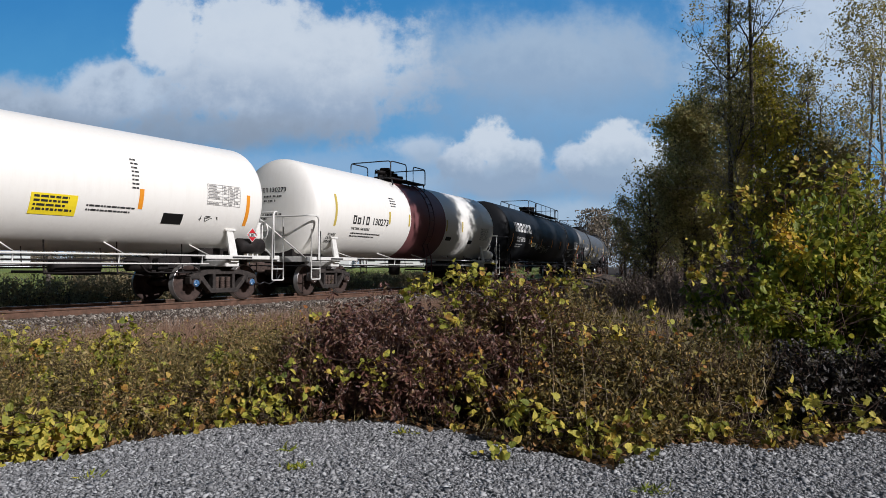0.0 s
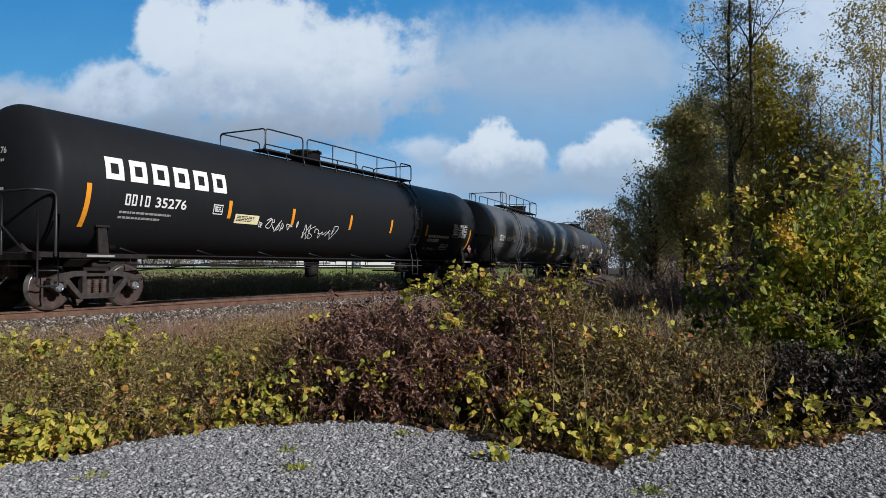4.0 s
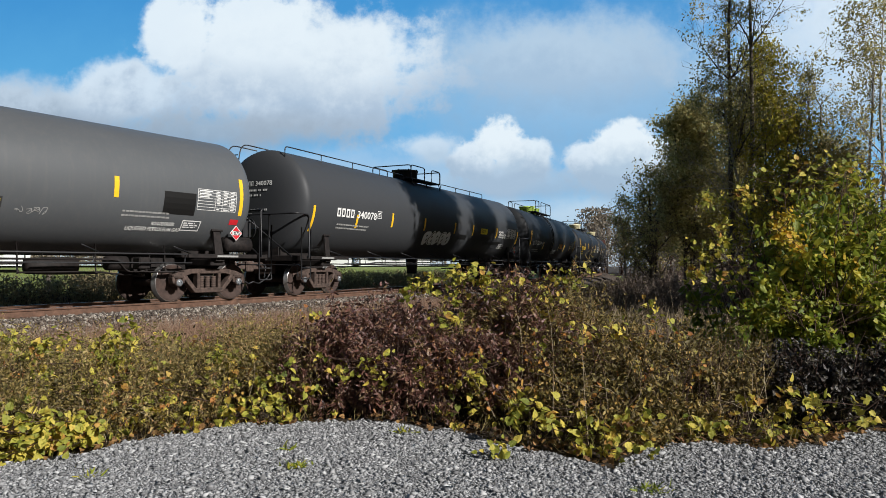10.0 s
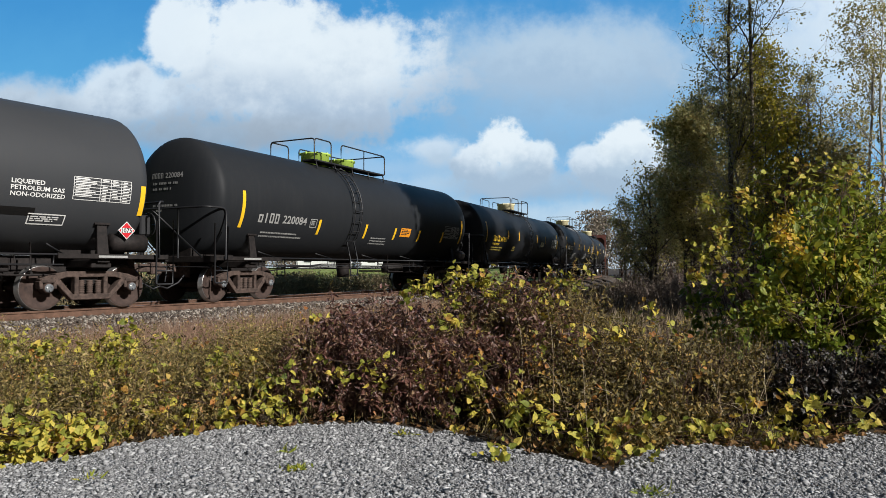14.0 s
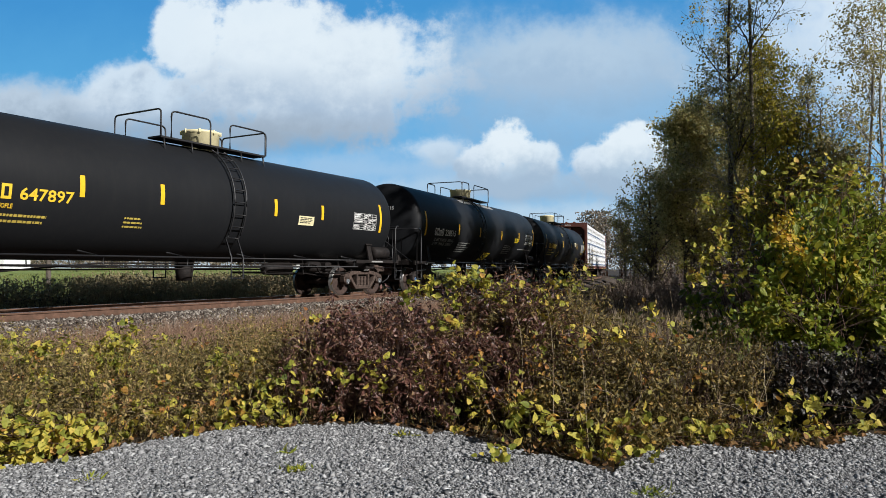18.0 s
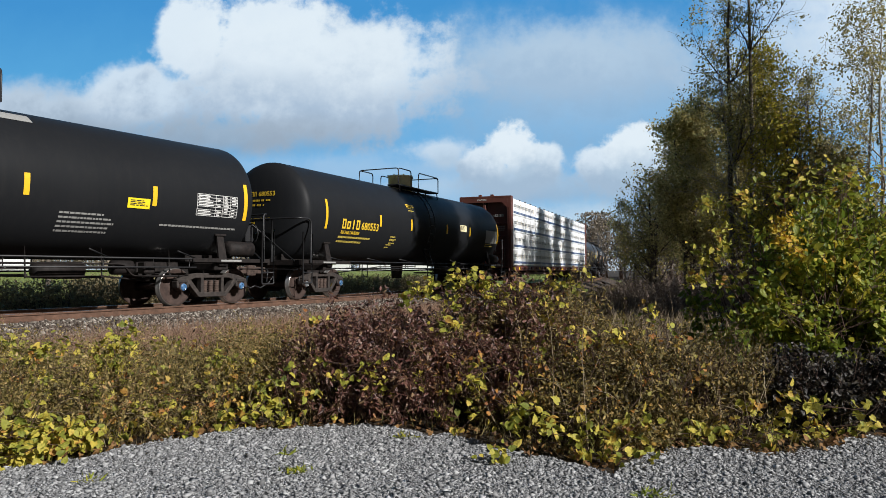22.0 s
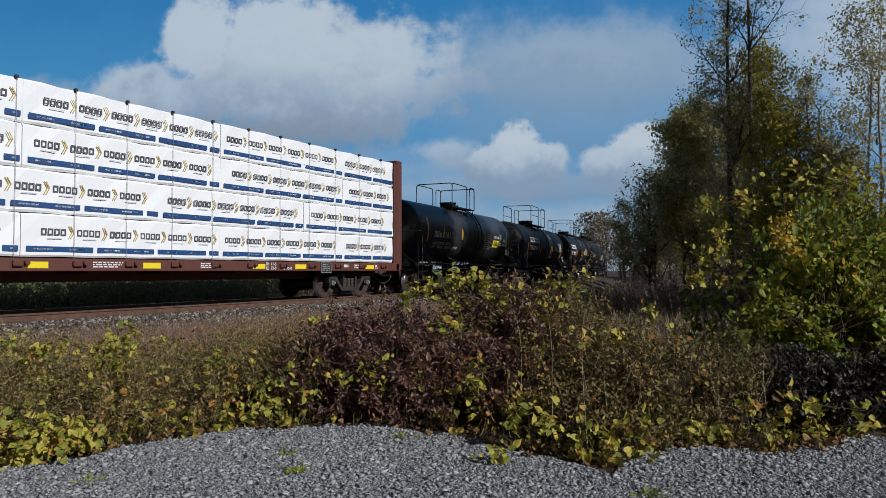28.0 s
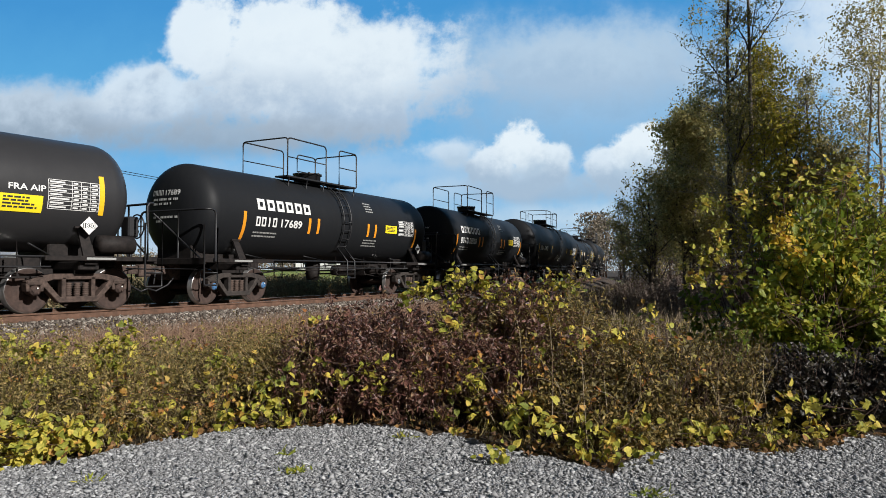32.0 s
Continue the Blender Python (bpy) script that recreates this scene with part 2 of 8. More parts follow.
def box(bm, x0, x1, y0, y1, z0, z1, bevel=0.0):
    vs = [bm.verts.new((x, y, z)) for x in (x0, x1) for y in (y0, y1) for z in (z0, z1)]
    fs = [bm.faces.new([vs[i] for i in q]) for q in
          ((0, 1, 3, 2), (4, 6, 7, 5), (0, 4, 5, 1), (2, 3, 7, 6), (0, 2, 6, 4), (1, 5, 7, 3))]
    if bevel:
        es = {e for f in fs for e in f.edges}
        bmesh.ops.bevel(bm, geom=list(es), offset=bevel, segments=1, affect="EDGES")
    return fs


def rod(bm, pts, r, sides=6, closed=False):
    """A bent tube through pts."""
    pts = [Vector(p) for p in pts]
    rings = []
    for i, p in enumerate(pts):
        a = pts[i - 1] if i else pts[0]
        b = pts[i + 1] if i + 1 < len(pts) else pts[-1]
        d = (b - a).normalized()
        side = d.cross(Vector((0, 0, 1)))
        if side.length < 1e-3:
            side = d.cross(Vector((1, 0, 0)))
        side.normalize()
        up = side.cross(d)
        rings.append([bm.verts.new(p + r * (math.cos(2 * math.pi * j / sides) * side + math.sin(2 * math.pi * j / sides) * up)) for j in range(sides)])
    for a, b in zip(rings, rings[1:]):
        for j in range(sides):
            f = bm.faces.new((a[j], a[(j + 1) % sides], b[(j + 1) % sides], b[j]))
            f.smooth = True
    bm.faces.new(rings[0])
    bm.faces.new(rings[-1][::-1])


def curved(pts, radius=0.12, steps=4):
    """Rounds the inner corners of a line of points."""
    pts = [Vector(p) for p in pts]
    out = [pts[0]]
    for a, p, b in zip(pts, pts[1:], pts[2:]):
        d1, d2 = (a - p), (b - p)
        r = min(radius, d1.length / 2.1, d2.length / 2.1)
        p1, p2 = p + d1.normalized() * r, p + d2.normalized() * r
        out += [(1 - t) ** 2 * p1 + 2 * t * (1 - t) * p + t * t * p2 for t in (i / steps for i in range(steps + 1))]
    return out + [pts[-1]]


def lathe(bm, profile, axis="x", sides=40, cap=True, at=(0, 0, 0)):
    """Turns (along, radius) points round an axis through at."""
    rings = []
    for a, r in profile:
        ring = []
        for j in range(sides):
            t = 2 * math.pi * j / sides
            c, s = r * math.cos(t), r * math.sin(t)
            p = {"x": (a, c, s), "y": (c, a, s), "z": (c, s, a)}[axis]
            ring.append(bm.verts.new((p[0] + at[0], p[1] + at[1], p[2] + at[2])))
        rings.append(ring)
    for a, b in zip(rings, rings[1:]):
        for j in range(sides):
            f = bm.faces.new((a[j], a[(j + 1) % sides], b[(j + 1) % sides], b[j]))
            f.smooth = True
    if cap:
        bm.faces.new(rings[0][::-1])
        bm.faces.new(rings[-1])
    return rings


def tubes(segs, sides=3):
    """Arrays of a prism for each (p0, p1, r0, r1); segs is (n, 8)."""
    segs = np.asarray(segs, dtype=np.float64)
    a, b, r0, r1 = segs[:, 0:3], segs[:, 3:6], segs[:, 6], segs[:, 7]
    d = b - a
    d /= np.linalg.norm(d, axis=1, keepdims=True) + 1e-9
    h = np.where(np.abs(d[:, 2:3]) < 0.9, np.array([[0, 0, 1.0]]), np.array([[1.0, 0, 0]]))
    u = np.cross(d, h)
    u /= np.linalg.norm(u, axis=1, keepdims=True)
    w = np.cross(d, u)
    n = len(segs)
    v = np.empty((n, 2 * sides, 3))
    for j in range(sides):
        t = 2 * math.pi * j / sides
        o = math.cos(t) * u + math.sin(t) * w
        v[:, j], v[:, sides + j] = a + o * r0[:, None], b + o * r1[:, None]
    f = []
    for j in range(sides):
        k = (j + 1) % sides
        f += [(j, k, sides + k), (j, sides + k, sides + j)]
    f = np.array(f)
    return v.reshape(-1, 3), (f[None] + (np.arange(n) * 2 * sides)[:, None, None]).reshape(-1, 3)


LEAF_NARROW = (np.array([(0, 0, 0), (0.35, -0.16, 0.03), (0.35, 0.16, 0.03), (0.72, -0.11, 0.0), (0.72, 0.11, 0.0), (1, 0, -0.06)]),
               np.array([(0, 1, 2), (1, 3, 4), (1, 4, 2), (3, 5, 4)]))
LEAF_OVAL = (np.array([(0, 0, 0), (0.3, -0.27, 0.06), (0.32, 0, 0), (0.3, 0.27, 0.06), (0.7, -0.22, 0.04), (0.7, 0.22, 0.04), (1, 0, -0.1)]),
             np.array([(0, 1, 2), (0, 2, 3), (1, 4, 2), (2, 5, 3), (2, 4, 6), (2, 6, 5)]))
LEAF_LOBED = (np.array([(0, 0, 0), (-0.14, -0.22, 0.05), (0.08, -0.46, 0.09), (0.36, -0.45, 0.10), (0.62, -0.36, 0.06), (0.74, -0.22, 0.05), (1.02, 0, -0.14),
                        (0.74, 0.22, 0.05), (0.62, 0.36, 0.06), (0.36, 0.45, 0.10), (0.08, 0.46, 0.09), (-0.14, 0.22, 0.05), (0.4, 0, -0.06)]),
              np.array([(12, i, i + 1) for i in range(11)] + [(12, 11, 0)]))
BLADE = (np.array([(0, -0.5, 0), (0, 0.5, 0), (0.5, -0.42, 0.06), (0.5, 0.42, 0.06), (1, 0, -0.08)]),
         np.array([(0, 2, 3), (0, 3, 1), (2, 4, 3)]))
STONE = (np.array([(1, 0, 0), (-1, 0, 0), (0, 1, 0), (0, -1, 0), (0, 0, 1), (0, 0, -1), ]) * 0.5,
         np.array([(0, 2, 4), (2, 1, 4), (1, 3, 4), (3, 0, 4), (2, 0, 5), (1, 2, 5), (3, 1, 5), (0, 3, 5)]))


def scatter(shape, at, size, heading, rng, width=1.0, jitter=0.0):
    """Arrays of one small shape a place: at (n, 3), size (n,), heading (n, 3) its long axis; the roll is free."""
    sv, sf = shape
    n, k = len(at), len(sv)
    d = heading / (np.linalg.norm(heading, axis=1, keepdims=True) + 1e-9)
    h = rng.normal(size=(n, 3))
    u = np.cross(h, d)
    u /= np.linalg.norm(u, axis=1, keepdims=True) + 1e-9
    w = np.cross(d, u)
    loc = np.broadcast_to(sv[None], (n, k, 3)).copy()
    if jitter:
        loc += rng.normal(size=loc.shape) * jitter
    wd = np.broadcast_to(np.asarray(width, dtype=float), (n,))[:, None, None]
    v = loc[:, :, 0:1] * d[:, None] + loc[:, :, 1:2] * u[:, None] * wd + loc[:, :, 2:3] * w[:, None]
    v = v * size[:, None, None] + at[:, None]
    return v.reshape(-1, 3), (sf[None] + (np.arange(n) * k)[:, None, None]).reshape(-1, 3)


def flat_scatter(shape, at, size, rng, tilt=0.5, width=1.0, facing=(0, 0, 1), jitter=0.0):
    """As scatter, but the blades lie with their faces towards facing, give or take tilt."""
    sv, sf = shape
    n, k = len(at), len(sv)
    w = np.asarray(facing, dtype=float)[None] + rng.normal(size=(n, 3)) * tilt
    w /= np.linalg.norm(w, axis=1, keepdims=True)
    d = np.cross(rng.normal(size=(n, 3)), w)
    d /= np.linalg.norm(d, axis=1, keepdims=True) + 1e-9
    u = np.cross(w, d)
    loc = np.broadcast_to(sv[None], (n, k, 3))
    if jitter:
        loc = loc + rng.normal(size=loc.shape) * jitter
    wd = np.broadcast_to(np.asarray(width, dtype=float), (n,))[:, None, None]
    v = loc[:, :, 0:1] * d[:, None] + loc[:, :, 1:2] * u[:, None] * wd + loc[:, :, 2:3] * w[:, None]
    v = v * size[:, None, None] + at[:, None]
    return v.reshape(-1, 3), (sf[None] + (np.arange(n) * k)[:, None, None]).reshape(-1, 3)


def merge(*pieces):
    vs, fs, o = [], [], 0
    for v, f in pieces:
        vs.append(v)
        fs.append(f + o)
        o += len(v)
    return np.concatenate(vs), np.concatenate(fs)


def fbm(x, y, scale, seed=0.0, octaves=3):
    """Cheap smooth noise on arrays, about -1 to 1."""
    x, y = np.asarray(x, dtype=float), np.asarray(y, dtype=float)
    out, amp = np.zeros_like(x), 1.0
    for o in range(octaves):
        s = scale * 2 ** o
        out += amp * np.sin(x * s * 1.3 + 3.1 * seed + o + 1.7 * np.sin(y * s * 0.9 + seed)) * np.sin(y * s * 1.1 + 1.9 * seed + 2 * o + 1.3 * np.sin(x * s * 0.7 - seed))
        amp *= 0.5
    return out / 1.5


# ---------------------------------------------------------------- the line of the track
TRACK_STEP = 0.25
TRACK_S = np.arange(-140, 330 + TRACK_STEP, TRACK_STEP)


def lay_track():
    """Centre line as a curve that bends away: arrays of x, y and heading along s, s = 0 abreast of the camera."""
    k = -0.00803 + (-0.00297 + 0.00803) / (1 + np.exp(-(TRACK_S - 21.15) / 6.0))
    k = np.where(TRACK_S < -2, -0.008 * np.exp((TRACK_S + 2) / 10.0), k)
    th = np.concatenate([[0], np.cumsum((k[1:] + k[:-1]) / 2 * TRACK_STEP)])
    th += 0.59946 - np.interp(0, TRACK_S, th)
    x = np.concatenate([[0], np.cumsum((np.sin(th[1:]) + np.sin(th[:-1])) / 2 * TRACK_STEP)])
    y = np.concatenate([[0], np.cumsum((np.cos(th[1:]) + np.cos(th[:-1])) / 2 * TRACK_STEP)])
    d = 15.2066
    x += -d * math.cos(0.59946) - np.interp(0, TRACK_S, x)
    y += d * math.sin(0.59946) - np.interp(0, TRACK_S, y)
    return x, y, th


TRACK_X, TRACK_Y, TRACK_TH = lay_track()


def on_track(s, lateral=0.0, z=0.0):
    """Point beside the centre line; lateral is positive on the camera's side."""
    x, y, th = (np.interp(s, TRACK_S, a) for a in (TRACK_X, TRACK_Y, TRACK_TH))
    return Vector((x + lateral * math.cos(th), y - lateral * math.sin(th), RAIL + z))


def off_track(x, y):
    """Signed distance from the centre line, positive on the camera's side, on arrays."""
    i = np.zeros(np.shape(x), dtype=int)
    tx, ty, tt, = TRACK_X[::8], TRACK_Y[::8], TRACK_TH[::8]
    fx, fy = np.ravel(x), np.ravel(y)
    q = np.empty(fx.shape)
    for a in range(0, len(fx), 20000):
        dx, dy = fx[a:a + 20000, None] - tx, fy[a:a + 20000, None] - ty
        j = np.argmin(dx * dx + dy * dy, axis=1)
        r = np.arange(len(j))
        q[a:a + 20000] = dx[r, j] * np.cos(tt[j]) - dy[r, j] * np.sin(tt[j])
    return q.reshape(np.shape(x))


# speed of the train over the clip, and how far it has come
SPEED_T = (0, 4, 8, 12, 18, 23, 28, 32)
SPEED_V = (5.915, 5.997, 5.977, 5.760, 5.927, 5.803, 5.887, 5.822)
RUN_T = np.linspace(-0.5, 32.5, 1321)
_v = np.interp(RUN_T, SPEED_T, SPEED_V)
RUN_S = np.concatenate([[0], np.cumsum((_v[1:] + _v[:-1]) / 2 * 0.025)])
RUN_S -= np.interp(20.0, RUN_T, RUN_S)


def run(t):
    return float(np.interp(t, RUN_T, RUN_S))

# ---------------------------------------------------------------- ground
# rim of the gravel lot, from far left round to far right: x, y
RIM = [(-40, -6), (-12, 0.5), (-6.0, 3.6), (-3.34, 5.50), (-2.82, 6.00), (-2.43, 6.5), (-1.96, 6.95), (-1.18, 7.0), (-0.8, 7.18), (-0.02, 6.76),
       (0.24, 6.53), (0.76, 5.93), (1.25, 5.51), (1.9, 6.22), (2.44, 6.12), (2.87, 6.02), (3.62, 6.53), (4.1, 6.76), (6.0, 7.2), (9, 7.0), (14, 4), (40, -6)]
RIM_X, RIM_Y = (np.array(c) for c in zip(*RIM))
RIM_Y = RIM_Y * 0.955


def in_lot(x, y):
    """How far inside the gravel lot, in metres ahead; negative beyond its rim."""
    return np.interp(x, RIM_X, RIM_Y) + 0.06 * np.sin(9 * x) + 0.04 * np.sin(23 * x + 1) - y


def ground_z(x, y):
    lot = in_lot(x, y)
    q = off_track(x, y)
    z = np.where(lot > 0, 0.012 * fbm(x, y, 1.1, 2.0), -0.04 + 0.05 * fbm(x, y, 0.8, 1.0))
    z = np.where(np.abs(q) < 3.4, -0.06, z)
    far = np.hypot(x, y)
    z = z + np.where(far > 60, 0.4 * fbm(x, y, 0.012, 4.0) * np.clip((far - 60) / 200, 0, 1), 0)
    z = np.where((q < -6) & (far < 120), z - 0.25 * np.clip((-q - 6) / 8, 0, 1), z)
    z = np.where(q < -6, z + 1.5 * np.clip((far - 60) / 90, 0, 1), z)
    return z


def spread(n, near, far, power=3.2):
    t = np.linspace(-1, 1, n)
    return near * t + far * np.sign(t) * np.abs(t) ** (power * 2.2)


def make_ground():
    gx, gy = spread(301, 16, 2900), spread(301, 22, 2900) + 8
    X, Y = np.meshgrid(gx, gy, indexing="ij")
    Z = ground_z(X, Y)
    n = len(gy)
    v = np.stack([X, Y, Z], -1).reshape(-1, 3)
    i, j = np.meshgrid(np.arange(len(gx) - 1), np.arange(n - 1), indexing="ij")
    a = (i * n + j).ravel()
    f = np.concatenate([np.stack([a, a + n, a + n + 1], 1), np.stack([a, a + n + 1, a + 1], 1)])
    cx, cy = v[f].mean(1)[:, 0], v[f].mean(1)[:, 1]
    q = off_track(cx, cy)
    idx = np.where(in_lot(cx, cy) > 0, 0, np.where(q > 3.5, 1, 2))
    # gravel
    k = Nodes("grey_limestone_gravel")
    co = k.n("ShaderNodeTexCoord").outputs["Object"]
    vor = k.n("ShaderNodeTexVoronoi", scale=34)
    k.link(co, vor.inputs["Vector"])
    stone = k.n("ShaderNodeSeparateColor")
    k.link(vor.outputs["Color"], stone.inputs[0])
    col = k.ramp(stone.outputs[0], [(0.0, (0.09, 0.093, 0.10)), (0.5, (0.23, 0.236, 0.245)), (1.0, (0.42, 0.43, 0.45))])
    col = k.mix(k.math("MULTIPLY", k.noise(1.2, 4), 0.5), col, (0.15, 0.153, 0.16))
    k.bump(k.math("SUBTRACT", 1.0, vor.outputs["Distance"]), 0.9, 0.03)
    gravel = k.done(col, 0.9, 0, 0.25)
    # soil with dead litter
    k = Nodes("leaf_littered_soil")
    col = k.ramp(k.noise(3.5, 7, 0.7), [(0.3, (0.025, 0.02, 0.015)), (0.5, (0.05, 0.038, 0.026)), (0.7, (0.10, 0.07, 0.045))])
    k.bump(k.noise(25, 6, 0.7), 0.6, 0.03)
    soil = k.done(col, 0.95, 0, 0.2)
    # field
    k = Nodes("rough_autumn_field")
    col = k.ramp(k.noise(0.16, 8, 0.65), [(0.3, (0.15, 0.19, 0.06)), (0.5, (0.22, 0.275, 0.085)), (0.7, (0.29, 0.32, 0.12))])
    col = k.mix(k.math("MULTIPLY", k.noise(6, 6, 0.7), 0.6), col, (0.19, 0.24, 0.06))
    k.bump(k.noise(9, 6, 0.7), 0.4, 0.08)
    field = k.done(col, 0.95, 0, 0.15)
    me = tri_mesh("ground", v, f, [gravel, soil, field], True)
    me.polygons.foreach_set("material_index", idx.astype(np.int32))
    tagged(new("ground", me), "grey gravel lot running into brown soil and fields", "ground", kind="structure")


def make_stones():
    """Loose chips on the lot and stones on the ballast shoulder."""
    rng = np.random.default_rng(3)
    k = Nodes("limestone_chips")
    col = k.ramp(k.island(), [(0.0, (0.12, 0.121, 0.124)), (0.4, (0.265, 0.267, 0.27)), (0.8, (0.41, 0.412, 0.415)), (1.0, (0.58, 0.582, 0.585))])
    chips = k.done(k.mix(k.math("MULTIPLY", k.noise(60, 3), 0.4), col, (0.185, 0.187, 0.19)), 0.85, 0, 0.3)
    x, y = rng.uniform(-5.2, 6.2, 290000), rng.uniform(3.9, 7.1, 290000)
    keep = (in_lot(x, y) > -0.05) & (np.abs(x) < 0.69 * y + 0.4)
    x, y = x[keep][:130000], y[keep][:130000]
    size = rng.lognormal(math.log(0.0165), 0.55, len(x)).clip(0.007, 0.075)
    at = np.stack([x, y, ground_z(x, y) + size * 0.12], 1)
    flat = (STONE[0] * (1, 1, 0.34), STONE[1])
    v, f = flat_scatter(flat, at, size, rng, 0.2, rng.uniform(0.35, 0.85, len(x)), (0, 0, 1), 0.09)
    tagged(new("gravel_chips", tri_mesh("gravel_chips", v, f, [chips])), "loose grey limestone chips on the lot", "gravel", kind="stuff")
    # ballast
    k = Nodes("ballast_stone")
    col = k.ramp(k.island(), [(0.0, (0.03, 0.026, 0.024)), (0.5, (0.115, 0.098, 0.082)), (0.82, (0.27, 0.24, 0.205)), (1.0, (0.52, 0.48, 0.42))])
    stone = k.done(k.mix(k.math("MULTIPLY", k.noise(0.8, 4), 0.35), col, (0.13, 0.09, 0.068)), 0.9, 0, 0.25)
    n = 42000
    s, lat = 4 + 40 * rng.random(n) ** 1.3, rng.uniform(0.85, 3.5, n)
    z = np.interp(lat, BED_LAT, BED_Z) + RAIL
    px, py, th = (np.interp(s, TRACK_S, a) for a in (TRACK_X, TRACK_Y, TRACK_TH))
    size = rng.lognormal(math.log(0.055), 0.3, n).clip(0.03, 0.11)
    at = np.stack([px + lat * np.cos(th), py - lat * np.sin(th), z + size * 0.2], 1)
    v, f = scatter(STONE, at, size, rng.normal(size=(n, 3)) * (1, 1, 0.5), rng, rng.uniform(0.6, 1.0, n), 0.07)
    tagged(new("ballast_stones", tri_mesh("ballast_stones", v, f, [stone])), "dusty grey-brown ballast stones on the track shoulder", "ballast", kind="stuff")


BED_LAT = np.array([-3.6, -3.3, -1.75, -1.5, 1.5, 1.75, 3.3, 3.6])
BED_Z = np.array([-0.95, -0.74, -0.24, -0.19, -0.19, -0.24, -0.74, -0.95])


def sweep(name, profile, mats, s0, s1, step, z0=RAIL, smooth=False, face_mat=None):
    """A closed profile of (lateral, z) drawn along the track."""
    ss = np.arange(s0, s1 + 1e-6, step)
    px, py, th = (np.interp(ss, TRACK_S, a) for a in (TRACK_X, TRACK_Y, TRACK_TH))
    p = np.array(profile)
    m = len(p)
    v = np.stack([px[:, None] + p[None, :, 0] * np.cos(th)[:, None], py[:, None] - p[None, :, 0] * np.sin(th)[:, None],
                  np.broadcast_to(p[None, :, 1] + z0, (len(ss), m))], -1).reshape(-1, 3)
    f, idx = [], []
    for i in range(len(ss) - 1):
        for j in range(m):
            k = (j + 1) % m
            f.append((i * m + j, i * m + k, (i + 1) * m + k, (i + 1) * m + j))
            idx.append(face_mat[j] if face_mat else 0)
    return mesh_of(name, v.tolist(), f, mats, idx, smooth)


def make_track():
    k = Nodes("ballast_bed")
    vor = k.n("ShaderNodeTexVoronoi", scale=16)
    k.link(k.n("ShaderNodeTexCoord").outputs["Object"], vor.inputs["Vector"])
    sep = k.n("ShaderNodeSeparateColor")
    k.link(vor.outputs["Color"], sep.inputs[0])
    col = k.ramp(sep.outputs[0], [(0.0, (0.03, 0.027, 0.024)), (0.6, (0.08, 0.068, 0.058)), (1.0, (0.16, 0.14, 0.12))])
    k.bump(k.math("SUBTRACT", 1.0, vor.outputs["Distance"]), 1.0, 0.06)
    bed_mat = k.done(k.mix(k.math("MULTIPLY", k.noise(0.6, 4), 0.6), col, (0.13, 0.085, 0.06)), 0.95, 0, 0.2)
    prof = list(zip(BED_LAT, BED_Z)) + [(3.6, -1.2), (-3.6, -1.2)]
    bed = tagged(new("track_bed", sweep("track_bed", prof, [bed_mat], -130, 320, 2.0)), "raised bed of grey-brown ballast under the track", "track bed", kind="structure")
    rail = [(-0.036, 0.0), (0.036, 0.0), (0.036, -0.035), (0.012, -0.05), (0.012, -0.14), (0.07, -0.16), (0.07, -0.172),
            (-0.07, -0.172), (-0.07, -0.16), (-0.012, -0.14), (-0.012, -0.05), (-0.036, -0.035)]
    for side in (1, -1):
        p = [(l + side * 0.7535, z) for l, z in rail]
        tagged(new("rail", sweep("rail", p, [M_RAILSIDE, M_RAILTOP], -130, 320, 1.0, face_mat=[1] + [0] * 11)),
               "rust-brown steel rail with a worn top", "rail", "rails of the track", "structure")
    bm = bmesh.new()
    box(bm, -1.3, 1.3, -0.115, 0.115, -0.10, 0.08, 0.012)
    tie = bpy.data.meshes.new("sleeper")
    bm.to_mesh(tie)
    bm.free()
    tie.materials.append(rusty("creosoted_timber", (0.085, 0.06, 0.045), (0.035, 0.027, 0.022), 0.9, 6))
    for i in range(150):
        s = -6 + i * 0.52
        p = on_track(s)
        th = float(np.interp(s, TRACK_S, TRACK_TH))
        shared("sleeper", tie, bed, Matrix.Translation((p.x, p.y, RAIL - 0.245)) @ Matrix.Rotation(-th, 4, "Z"))


make_ground()
make_track()
make_stones()


